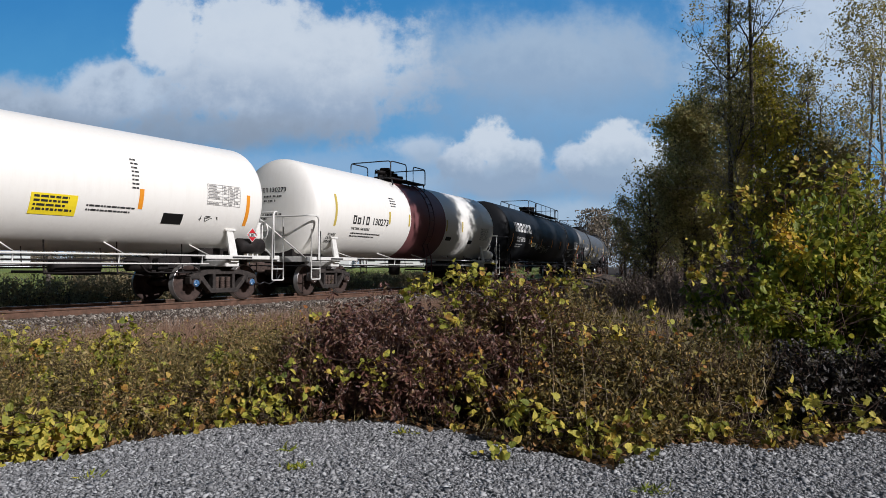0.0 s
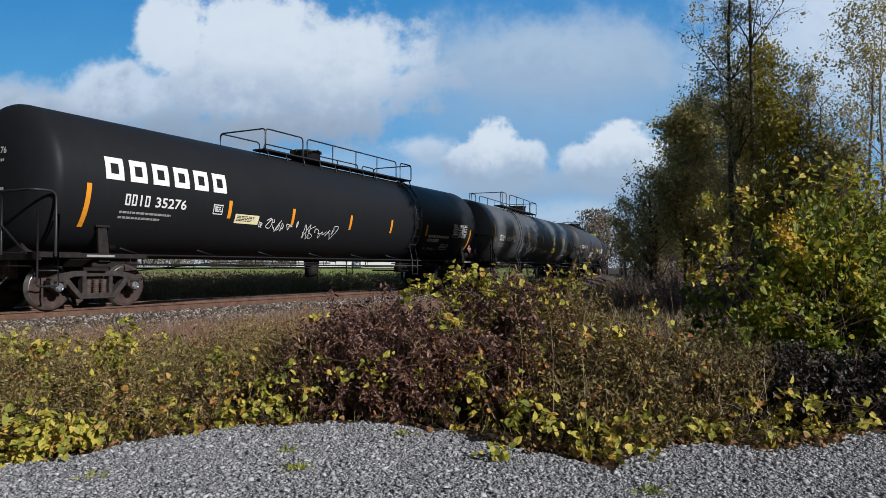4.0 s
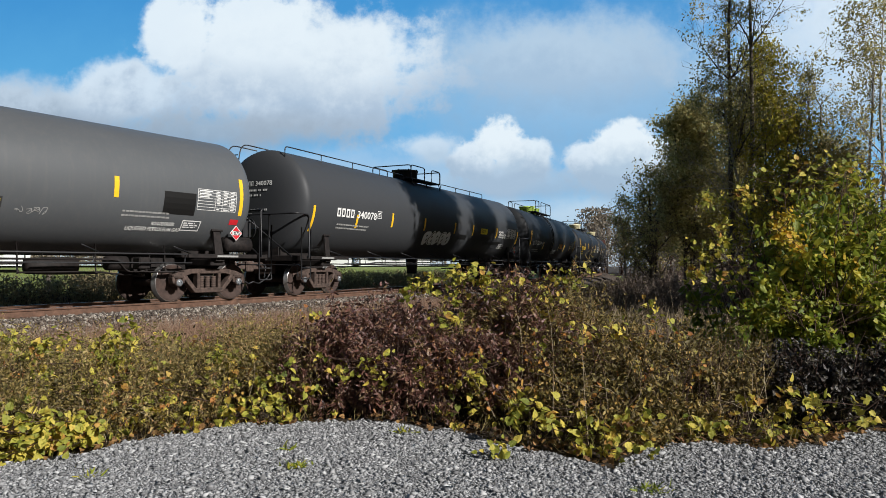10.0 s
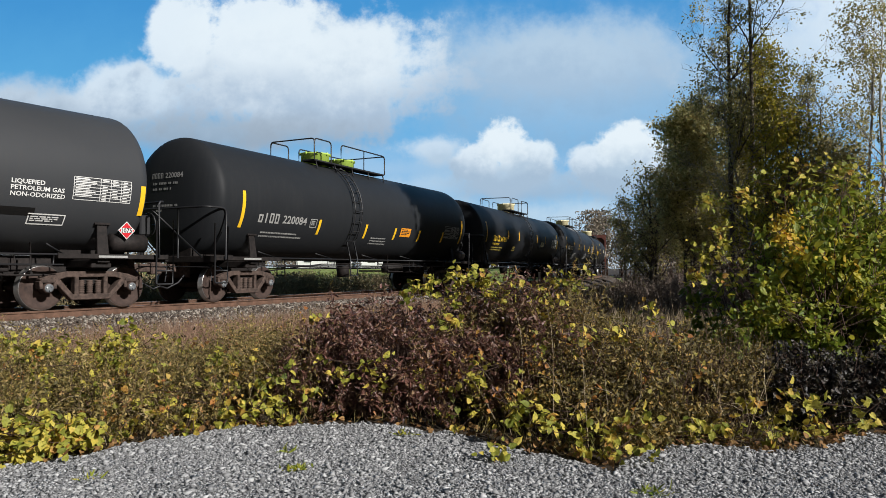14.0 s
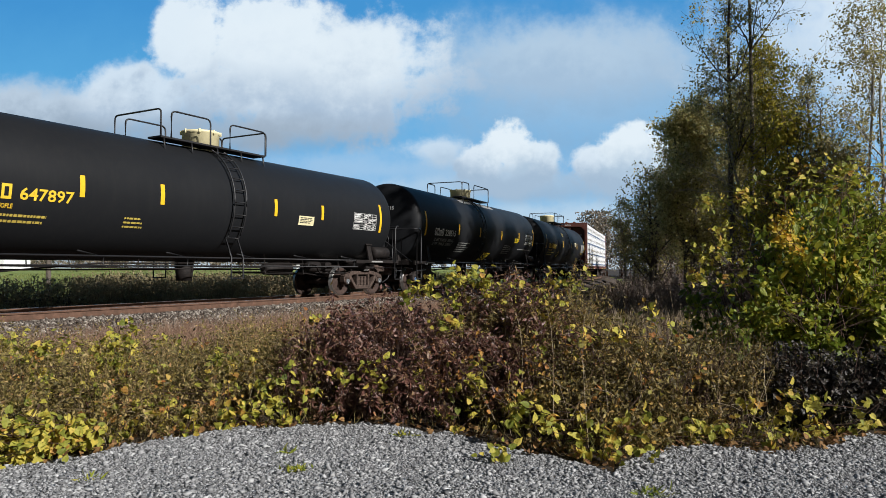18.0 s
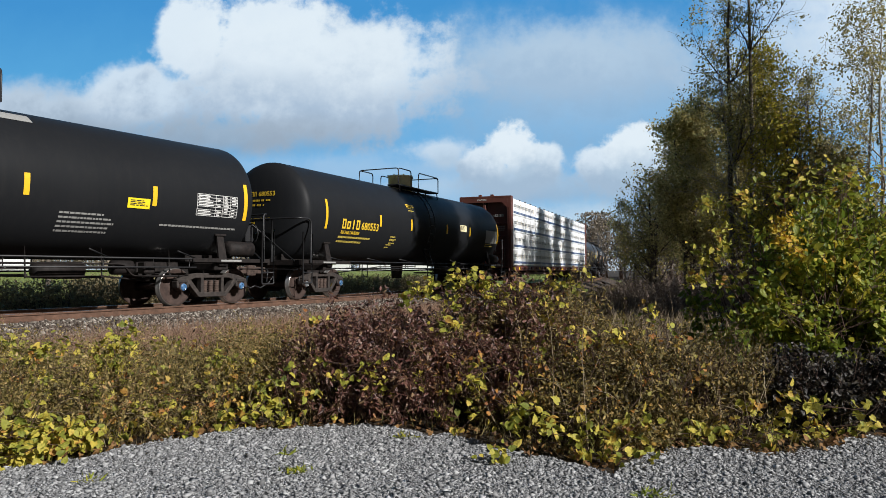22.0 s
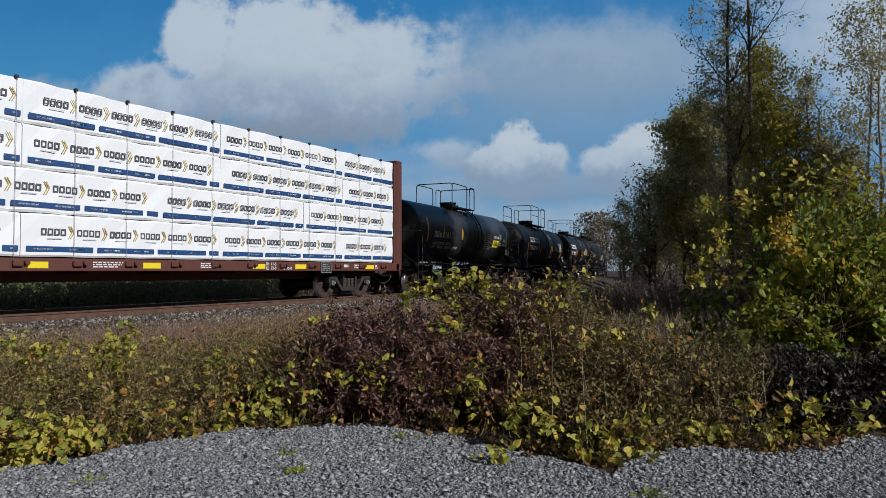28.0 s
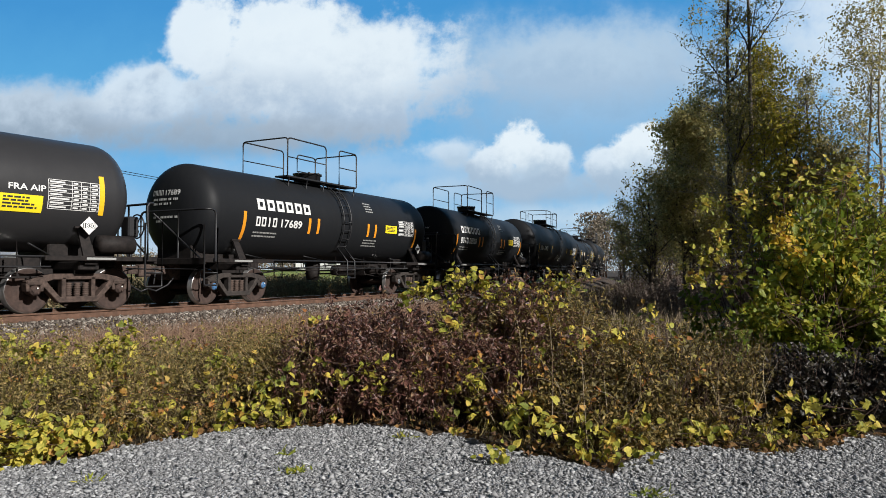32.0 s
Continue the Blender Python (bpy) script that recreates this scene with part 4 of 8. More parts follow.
def placard(car, x, y, z, text="", edge=None, label="white diamond hazard placard"):
    """A diamond plate on a bracket, with its number."""
    bm = bmesh.new()
    d = 0.19
    for s, dy in ((d, 0.0), (d * 0.9, -0.004)):
        vs = [bm.verts.new((x + s * a, y + dy, z + s * b)) for a, b in ((1, 0), (0, 1), (-1, 0), (0, -1))]
        f = bm.faces.new(vs)
        f.material_index = 0 if s == d else 1
    vs = [bm.verts.new((x + d * a, y + 0.012, z + d * b)) for a, b in ((1, 0), (0, 1), (-1, 0), (0, -1))]
    bm.faces.new(vs[::-1]).material_index = 2
    bm.verts.ensure_lookup_table()
    for i in range(4):
        bm.faces.new((bm.verts[i], bm.verts[(i + 1) % 4], vs[(i + 1) % 4], vs[i])).material_index = 2
    w = 0.13
    f = bm.faces.new([bm.verts.new((x + a * w, y - 0.007, z + b * 0.05)) for a, b in ((-1, -1), (1, -1), (1, 1), (-1, 1))])
    f.material_index = 2
    plate = part("placard", bm, [M_LETW, edge or M_LETW, M_LETK if edge is None else M_LETW], car, label)
    if text:
        me = letters(text, 0.13, 0.004)
        co = np.array([p.co[:] for p in me.vertices])
        mid = (co.min(0) + co.max(0)) / 2
        for p, c in zip(me.vertices, co):
            p.co = (x + c[0] - mid[0], y - 0.010, z + c[1] - mid[1])
        me.materials.append(M_LETK if edge else M_LETW)
        shared("lettering", me, plate, None, "number " + text)
    return plate


def data_table(car, sp, rng, x0, x1, z0, z1, dark=False, label="white stencilled test data table", ink=None):
    """A ruled table of small print."""
    quads = []
    line = 0.008 if dark else 0.011
    for i in range(8):
        z = z0 + (z1 - z0) * i / 7
        quads.append((x0, x1, z - line / 2, z + line / 2, 0))
    for fx in (0, 0.45, 0.63, 0.82, 1):
        x = x0 + (x1 - x0) * fx
        quads.append((x - line / 2, x + line / 2, z0, z1, 0))
    h = (z1 - z0) / 7
    for i in range(7):
        for a, b in ((0.03, 0.40), (0.48, 0.60), (0.66, 0.79), (0.85, 0.97)):
            if rng.random() < 0.8:
                quads.append((x0 + (x1 - x0) * a, x0 + (x1 - x0) * (a + (b - a) * rng.uniform(0.6, 1)), z0 + h * (i + 0.3), z0 + h * (i + 0.68), 0))
    lettering(car, dict(sp, r=sp["r"] + 0.006) if dark else sp, "data_table", quads, M_INKG if dark else ink or M_LETW, label)


def add_tank(car, sp):
    """Shell with dished heads, and its paint bands."""
    r, zc, x0, x1 = sp["r"], sp["zc"], sp["x0"], sp["x1"]
    hd = sp.get("head", 0.46)
    prof = [(x0 + hd * (1 - math.cos(math.pi / 2 * i / 12)), r * max(0.015, math.sin(math.pi / 2 * i / 12) ** 0.66)) for i in range(13)]
    bands = sp.get("bands", [])
    cuts = sorted({x0 + hd, x1 - hd, *[b[0] for b in bands], *[b[1] for b in bands]})
    mid = []
    for a, b in zip(cuts, cuts[1:]):
        mid += [a, (a + b) / 2]
    body = prof[:-1] + [(x, r) for x in mid] + [(x1 - hd, r)] + [(x0 + x1 - x, rr) for x, rr in prof[:-1][::-1]]
    bm = bmesh.new()
    lathe(bm, body, "x", 56, True, (0, 0, zc))
    for f in bm.faces:
        cx = f.calc_center_median().x
        for i, b in enumerate(bands):
            if b[0] - 1e-4 < cx < b[1] + 1e-4:
                f.material_index = 1 + i
    bmesh.ops.recalc_face_normals(bm, faces=bm.faces)
    part("tank_shell", bm, [sp["mat"]] + [b[2] for b in bands], car)
    # weld seams standing a little proud
    for x in sp.get("seams", ()) if sp["mat"] is M_WHITE else ():
        if not x0 + hd + 0.4 < x < x1 - hd - 0.4:
            continue
        bm = bmesh.new()
        lathe(bm, [(x - 0.03, r + 0.001), (x - 0.015, r + 0.007), (x + 0.015, r + 0.007), (x + 0.03, r + 0.001)], "x", 56, False, (0, 0, zc))
        m = sp["mat"]
        for b in bands:
            if b[0] < x < b[1]:
                m = b[2]
        part("weld_seam", bm, m, car)


def add_frame(car, sp):
    """Stub sills, saddles, end platforms, handrails and the side pipe."""
    r, zc, x0, x1, L = sp["r"], sp["zc"], sp["x0"], sp["x1"], sp["L"]
    col = sp.get("trim", M_RAILING)
    for d in (-1, 1):
        xe = d * L / 2
        xt = d * (L / 2 - 2.14)
        bm = bmesh.new()
        a, b = sorted((xe - d * 0.78, xt - d * 1.6))
        box(bm, a, b, -0.30, 0.30, 0.72, 1.12, 0.02)
        part("stub_sill", bm, M_FRAME, car)
        xs0 = xt + d * 0.08
        # saddle that carries the tank over the truck
        bm = bmesh.new()
        for yy in (-1, 1):
            top = bent(r, zc, 0, zc - r * 0.62)
            vs = [bm.verts.new(p) for p in ((xs0 - 0.13, yy * 1.38, 0.98), (xs0 + 0.13, yy * 1.38, 0.98), (xs0 + 0.10, yy * (abs(top.y) + 0.05), top.z + 0.06), (xs0 - 0.10, yy * (abs(top.y) + 0.05), top.z + 0.06))]
            vi = [bm.verts.new((v.co.x, v.co.y - yy * 0.05, v.co.z)) for v in vs]
            bm.faces.new(vs)
            bm.faces.new(vi[::-1])
            for i in range(4):
                bm.faces.new((vs[i], vi[i], vi[(i + 1) % 4], vs[(i + 1) % 4]))
            y0, y1 = sorted((yy * (abs(top.y) - 0.06), yy * (abs(top.y) + 0.09)))
            box(bm, xs0 - 0.17, xs0 + 0.17, y0, y1, top.z + 0.03, top.z + 0.08, 0.008)
        box(bm, xs0 - 0.22, xs0 + 0.22, -1.30, 1.30, 0.86, 1.04, 0.02)
        bmesh.ops.recalc_face_normals(bm, faces=bm.faces)
        part("saddle", bm, sp.get("saddle", M_FRAME), car)
        # end platform
        bm = bmesh.new()
        a, b = sorted((xe - d * 0.62, xe - d * 1.45))
        box(bm, a, b, -1.44, 1.44, 1.08, 1.13, 0.008)
        a, b = sorted((xe - d * 0.58, xe - d * 0.66))
        box(bm, a, b, -1.45, 1.45, 1.0, 1.16, 0.012)
        part("end_platform", bm, sp.get("deck", M_FRAME), car)
        for yy in (-1, 1):
            bm = bmesh.new()
            a, b = sorted((xe - d * 0.60, xt - d * 0.9))
            box(bm, a, b, yy * 1.44 - 0.03, yy * 1.44 + 0.03, 1.05, 1.15, 0.01)
            step = part("side_step_sill", bm, sp.get("deck", M_FRAME), car)
            if yy < 0:
                bm = bmesh.new()
                xm = xe - d * 1.9
                box(bm, xm - 0.32, xm + 0.32, -1.478, -1.471, 1.075, 1.12)
                part("stencil_bar", bm, M_LETG if sp.get("deck") is None else M_LETK, step)
            # stirrup that hangs below the platform, with its grab post
            y = yy * 1.53
            xs, w = xe - d * 0.52, 0.42
            bm = bmesh.new()
            rod(bm, curved([(xs, y, 1.95), (xs, y, 0.50), (xs - d * w, y, 0.50), (xs - d * w, y, 1.90)], 0.05), 0.022, 5)
            rod(bm, [(xs, y, 0.80), (xs - d * w, y, 0.80)], 0.018, 5)
            part("sill_step", bm, col, car)
        # handrail across the end, bent round the corner of the platform
        bm = bmesh.new()
        zr, xb = 2.34, xe - d * ((sp.get("lead", 0.5) if d < 0 else sp.get("trail", 0.9)) - 0.14)
        rod(bm, curved([(xe - d * 0.88, -1.53, 1.08), (xe - d * 0.88, -1.53, zr), (xb, -1.50, zr), (xb, 0.78, zr), (xb, 0.78, 1.1)], 0.16), 0.027)
        rod(bm, [(xb, -0.55, zr), (xb, -0.55, 1.1)], 0.022)
        rod(bm, [(xb, 0.40, zr), (xb, -1.35, 1.12)], 0.02)
        part("end_handrail", bm, col, car)
        # brace that carries the head on the stub sill
        near = sp.get("lead", 0.5) if d < 0 else sp.get("trail", 0.9)
        bm = bmesh.new()
        a, b = sorted((xe - d * (near + 0.22), xe - d * (near + 1.7)))
        box(bm, a, b, -0.62, 0.62, 1.06, zc - r * 0.62, 0.03)
        part("head_brace", bm, M_FRAME, car)
        add_coupler(car, xe, d)
    # side pipe with brackets
    for yy in (-1, 1):
        bm = bmesh.new()
        a, b = -L / 2 + 2.9, L / 2 - 2.9
        rod(bm, [(a, yy * 1.42, 1.13), (b, yy * 1.42, 1.13)], 0.022)
        n = max(2, int((b - a) / 2.2))
        for i in range(n + 1):
            x = a + (b - a) * i / n
            zt = zc - r * 0.86
            rod(bm, [(x, yy * 1.42, 1.13), (x - 0.04, yy * math.sqrt(r * r - (zc - zt) ** 2), zt)], 0.018, 5)
        part("side_rail", bm, col, car)
        bm = bmesh.new()
        rod(bm, [(a, yy * 1.40, 0.93), (b, yy * 1.40, 0.93)], 0.017, 5)
        for i in range(n + 1):
            x = a + 0.2 + (b - a - 0.4) * i / n
            rod(bm, [(x, yy * 1.40, 0.93), (x, yy * 1.42, 1.13)], 0.016, 4)
        part("lower_rail", bm, col, car)
    # brake pipe, cylinder and rods under the tank
    bm = bmesh.new()
    rod(bm, [(-L / 2 + 3.1, -0.55, 0.93), (-0.9, -0.62, 0.86), (L / 2 - 3.1, -0.5, 0.93)], 0.018, 5)
    rod(bm, [(-L / 2 + 3.1, 0.45, 0.84), (L / 2 - 3.1, 0.45, 0.84)], 0.02, 5)
    for x in np.linspace(-L / 2 + 3.4, L / 2 - 3.4, 7):
        rod(bm, [(x, -0.5, 0.90), (x, -0.45, zc - r * 0.93)], 0.012, 4)
    part("brake_rod", bm, M_FRAME, car)
    bm = bmesh.new()
    lathe(bm, [(-0.35, 0.05), (-0.34, 0.16), (0.12, 0.16), (0.16, 0.05)], "x", 12, True, (L / 2 - 4.4, -0.9, 0.92))
    part("brake_cylinder", bm, M_FRAME, car)
    # reservoir, valve and levers of the brake gear below the trailing half
    bm = bmesh.new()
    lathe(bm, [(-0.62, 0.05), (-0.58, 0.17), (-0.1, 0.19), (0.42, 0.19), (0.46, 0.05)], "x", 14, True, (L / 2 - 5.7, -0.62, 0.86))
    part("brake_reservoir", bm, M_FRAME, car)
    bm = bmesh.new()
    box(bm, L / 2 - 4.0, L / 2 - 3.72, -1.0, -0.72, 0.78, 1.06, 0.03)
    lathe(bm, [(0.62, 0.07), (0.78, 0.09)], "z", 10, True, (L / 2 - 3.86, -0.86, 0))
    part("control_valve", bm, M_FRAME, car)
    bm = bmesh.new()
    for dx, tilt in ((-6.6, 0.25), (-5.0, -0.18), (-3.3, 0.2)):
        box(bm, L / 2 + dx - 0.03, L / 2 + dx + 0.03, -0.98, 0.3, 0.70 + tilt * 0.1, 0.76 + tilt * 0.1, 0.01)
        rod(bm, [(L / 2 + dx, -0.95, 0.73), (L / 2 + dx + 1.3, -0.80, 0.66 + tilt * 0.3)], 0.02, 5)
        rod(bm, [(L / 2 + dx, -0.95, 0.70), (L / 2 + dx, -0.9, zc - r * 0.85)], 0.018, 4)
    part("brake_lever", bm, M_FRAME, car)
    bm = bmesh.new()
    rod(bm, curved([(L / 2 - 7.5, -1.1, 1.0), (L / 2 - 4.6, -1.1, 1.0), (L / 2 - 4.3, -1.0, 0.72), (L / 2 - 1.2, -0.9, 0.72)], 0.15), 0.022, 5)
    part("air_pipe", bm, M_FRAME, car)
    bm = bmesh.new()
    rod(bm, [(-L / 2 + 2.9, -0.9, 0.76), (-L / 2 + 5.4, -1.05, 0.98), (-0.4, -1.05, 1.0)], 0.018, 5)
    part("air_pipe", bm, M_FRAME, car)
    if sp.get("sump", True):
        bm = bmesh.new()
        lathe(bm, [(0.55, 0.20), (0.75, 0.22), (zc - r + 0.1, 0.26)], "z", 14, True, (sp.get("sump_x", 0.0), 0, 0))
        part("bottom_outlet", bm, M_FRAME, car)


def add_brake_wheel(car, sp, d):
    xe = d * sp["L"] / 2
    bm = bmesh.new()
    c = Vector((xe - d * 0.70, -0.85, 1.85))
    ring = [c + Vector((0, 0.27 * math.cos(t), 0.27 * math.sin(t))) for t in np.linspace(0, 2 * math.pi, 17)]
    rod(bm, ring, 0.018, 5)
    for t in np.linspace(0, 2 * math.pi, 7)[:-1]:
        rod(bm, [c, c + Vector((0, 0.27 * math.cos(t), 0.27 * math.sin(t)))], 0.012, 4)
    part("brake_wheel", bm, sp.get("trim", M_RAILING), car)
    bm = bmesh.new()
    box(bm, min(xe - d * 1.0, xe - d * 0.74), max(xe - d * 1.0, xe - d * 0.74), -1.0, -0.70, 1.60, 2.06, 0.03)
    rod(bm, [(xe - d * 0.85, -0.85, 1.6), (xe - d * 0.85, -0.85, 1.1)], 0.04, 6)
    part("brake_housing", bm, sp.get("trim", M_RAILING), car)
    bm = bmesh.new()
    lathe(bm, [(-0.42, 0.06), (-0.38, 0.20), (0.38, 0.20), (0.42, 0.06)], "x", 14, True, (xe - d * 1.45, -1.22, 1.40))
    part("air_reservoir", bm, sp.get("tankcol", M_FRAME), car)


def add_top(car, sp):
    """Walkway, its railings, the manway and the ladder."""
    r, zc = sp["r"], sp["zc"]
    col = sp.get("top_trim", M_RAILING)
    a, b = sp["walk"]
    zt = zc + r
    bm = bmesh.new()
    for yy in (-1, 1):
        box(bm, a, b, yy * 0.62 - 0.24, yy * 0.62 + 0.24, zt - 0.03, zt + 0.02, 0.008)
        for x in np.linspace(a + 0.1, b - 0.1, max(3, int((b - a) / 0.7))):
            p = bent(r, zc, x, zt - 0.30)
            rod(bm, [(x, yy * 0.84, zt - 0.02), (x, yy * (abs(p.y) - 0.01), p.z)], 0.022, 5)
    part("walkway", bm, col, car)
    h = sp.get("rail_h", 0.86)
    for yy in (-1, 1):
        for (xa, xb) in sp.get("rails", [(a, (a + b) / 2 - 0.35), ((a + b) / 2 + 0.35, b)]):
            bm = bmesh.new()
            y = yy * 0.86
            rod(bm, curved([(xa, y, zt), (xa, y, zt + h), (xb, y, zt + h), (xb, y, zt)], 0.14), 0.022)
            n = max(1, int((xb - xa) / 1.3))
            for i in range(1, n):
                x = xa + (xb - xa) * i / n
                rod(bm, [(x, y, zt), (x, y, zt + h)], 0.018)
            if sp.get("mid_rail", False):
                rod(bm, [(xa, y, zt + h * 0.5), (xb, y, zt + h * 0.5)], 0.017)
            part("top_railing", bm, col, car)
    for x in (a, b):
        bm = bmesh.new()
        rod(bm, curved([(x, -0.86, zt), (x, -0.86, zt + h), (x, 0.86, zt + h), (x, 0.86, zt)], 0.12), 0.022)
        part("end_railing", bm, col, car)
    for x, rad, hh, m in sp.get("domes", [(0, 0.42, 0.40, None)]):
        bm = bmesh.new()
        lathe(bm, [(zt - 0.12, rad), (zt + hh * 0.82, rad), (zt + hh * 0.86, rad * 1.07), (zt + hh * 0.97, rad * 1.07), (zt + hh, rad * 0.85)], "z", 22, True, (x, 0, 0))
        dome = part("manway_cover" if rad < 0.36 else "protective_housing", bm, m or col, car)
        bm = bmesh.new()
        lathe(bm, [(zt + hh * 0.8, 0.03), (zt + hh * 1.02, 0.026)], "z", 6, True)
        bolt = part("bolt", bm, m or col, dome)
        for i in range(8):
            t = 2 * math.pi * i / 8
            at = Matrix.Translation((x + rad * 1.05 * math.cos(t), rad * 1.05 * math.sin(t), 0))
            if i:
                shared("bolt", bolt.data, dome, at)
            else:
                bolt.matrix_basis = at
    for xl in sp.get("ladders", []):
        for yy in (-1, 1):
            bm = bmesh.new()
            for dx in (-0.2, 0.2):
                line = []
                for i in range(13):
                    t = math.radians(62 - i * 8.2)
                    line.append((xl + dx, yy * (r + 0.1) * math.cos(t), zc + (r + 0.1) * math.sin(t)))
                line += [(xl + dx, yy * 1.48, 1.15), (xl + dx, yy * 1.48, 0.60)]
                rod(bm, line, 0.022, 5)
            for i in range(9):
                t = math.radians(58 - i * 11.5)
                p = (yy * (r + 0.1) * math.cos(t), zc + (r + 0.1) * math.sin(t))
                rod(bm, [(xl - 0.2, *p), (xl + 0.2, *p)], 0.015, 4)
            for z in (0.62, 0.88):
                rod(bm, [(xl - 0.2, yy * 1.48, z), (xl + 0.2, yy * 1.48, z)], 0.016, 4)
            part("ladder", bm, sp.get("ladder_mat", col), car)
    if sp.get("head_ladder"):
        bm = bmesh.new()
        x0 = sp["x0"]
        for y in (0.35, 0.78):
            rod(bm, curved([(x0 + 0.9, y, zt + 0.1), (x0 - 0.3, y, zt + 0.1), (x0 - 0.42, y, zt - 0.5), (x0 - 0.44, y, 1.12)], 0.3), 0.018, 5)
        for i in range(10):
            z = 1.35 + i * 0.3
            rod(bm, [(x0 - 0.43, 0.35, z), (x0 - 0.43, 0.78, z)], 0.016, 4)
        part("end_ladder", bm, col, car)
    for s in sp.get("long_rails", []):
        bm = bmesh.new()
        xa, xb = s
        rod(bm, curved([(xa, -0.75, zt - 0.25), (xa, -0.75, zt + 0.04), (xb, -0.75, zt + 0.04), (xb, -0.75, zt - 0.25)], 0.12), 0.018)
        for i in range(1, max(2, int((xb - xa) / 1.5))):
            x = xa + (xb - xa) * i / max(2, int((xb - xa) / 1.5))
            rod(bm, [(x, -0.75, zt + 0.04), (x, -0.75, zt - 0.25)], 0.015)
        part("running_rail", bm, col, car)


def tank_car(label, u0, u1, **sp):
    """A tank car between the coupler faces u0 and u1, counted along the train."""
    L = u1 - u0
    sp = dict({"r": 1.52, "zc": 2.70, "mat": M_BLACK, "caps": ("grey", "grey", "grey", "grey"), "tone": "dark"}, **sp)
    sp["L"], sp["x0"], sp["x1"] = L, -L / 2 + sp.get("lead", 0.5), L / 2 - sp.get("trail", 0.9)
    sp.setdefault("walk", (-1.7, 1.7))
    car = tagged(new("tank_car"), label, "tank car", "cars of the train")
    sets = []
    add_truck(car, -L / 2 + 2.14, sp["caps"][:2], sp["tone"], sets)
    add_truck(car, L / 2 - 2.14, sp["caps"][2:], sp["tone"], sets)
    add_tank(car, sp)
    add_frame(car, sp)
    add_top(car, sp)
    add_brake_wheel(car, sp, sp.get("brake_end", 1))
    MOVERS.append((car, u0, u1, sets, 2.14))
    return car, sp


def dress(car, sp, feats, rng, let=None, stripe_mat=None, text_mat=None):
    """Puts the painted and stuck-on details on a tank: (kind, x0, x1, z0, z1[, more])."""
    let, stripe_mat = let or M_LETW, stripe_mat or M_YELLOW
    text_mat = text_mat or let
    names = {M_LETW: "white", M_LETG: "faded white", M_LETY: "yellow", M_LETK: "black"}
    for kind, x0, x1, z0, z1, *more in feats:
        zm = (z0 + z1) / 2
        if kind == "s":
            stripe(car, sp, (x0 + x1) / 2, z0, z1, stripe_mat, 0.11, "upright orange reflective stripe" if stripe_mat is M_ORANGE else "upright yellow reflective stripe")
        elif kind == "m":
            shape = more[0] if more else "##|#  ######"
            h = max(0.24, z1 - z0)
            for q in mark(x0, x1, zm - h / 2, zm + h / 2, shape):
                lettering(car, sp, "painted_mark", q, let, names.get(let, "white") + " painted block")
        elif kind == "t":
            rows = more[0] if more else 2
            h = max(0.09 * rows, z1 - z0)
            lettering(car, sp, "small_print", bars(rng, x0, x1, zm - h / 2, zm + h / 2, rows, 0, 0.42, 0.03), {M_LETW: M_LETG, M_LETY: M_YDIRT}.get(text_mat, text_mat), "")
        elif kind == "y":
            ink = more[0] if more else M_SIGNY
            b = 0.035
            q = [(x0 - b, x1 + b, z0 - b, z1 + b, 2), (x0, x1, z0, z1, 1)] if len(more) > 1 else [(x0, x1, z0, z1, 1)]
            sign = lettering(car, sp, "warning_sign", q, [M_LETK, ink, M_LETK], "yellow warning sign")
            q = bars(rng, x0 + 0.06, x1 - 0.04, z0 + 0.04, z1 - 0.04, 4, 0, 0.55, 0.04)
            shared("sign_print", decal_mesh("sign_print", q, sp["r"] + 0.006, sp["zc"], [M_LETK]), sign)
        elif kind == "d":
            data_table(car, sp, rng, x0, x1, z0, z1, more[0] if more else False, ink=M_LETG if let is M_LETG else M_LETW)
        elif kind == "bub":
            bubbles(car, sp, rng, x0, x1, z0, z1)
        elif kind == "k":
            lettering(car, sp, "painted_patch", [(x0, x1, z0, z1, 0)], M_PATCH, "black painted-over patch")
        elif kind == "b":
            t = 0.022
            q = [(x0, x1, z1 - t, z1, 0), (x0, x1, z0, z0 + t, 0), (x0, x0 + t, z0, z1, 0), (x1 - t, x1, z0, z1, 0)]
            q += bars(rng, x0 + 0.05, x1 - 0.03, z0 + 0.05, z1 - 0.05, 3, 0, 0.6, 0.04)
            lettering(car, sp, "stencil_box", q, text_mat, "")
        elif kind == "w":
            words(car, sp, more[0], x0, x1, z0, z1, more[1] if len(more) > 1 else text_mat)
        elif kind == "r":
            lettering(car, sp, "red_reflector", [(x0, x1, z0, z1, 0)], M_RED, "small red reflector")
        elif kind == "g":
            scrawl(car, sp, rng, x0, x1, z0, z1, more[1] if len(more) > 1 else M_LETW, more[0] if more else 5, more[2] if len(more) > 2 else 0.022)


def letters(text, size=1.0, heavy=0.018):
    """A flat mesh of words in the built-in font."""
    cu = bpy.data.curves.new("words", "FONT")
    cu.body, cu.size, cu.resolution_u, cu.offset = text, size, 2, heavy
    ob = bpy.data.objects.new("words", cu)
    scene.collection.objects.link(ob)
    me = bpy.data.meshes.new_from_object(ob.evaluated_get(bpy.context.evaluated_depsgraph_get()))
    bpy.data.objects.remove(ob)
    me.materials.clear()
    return me


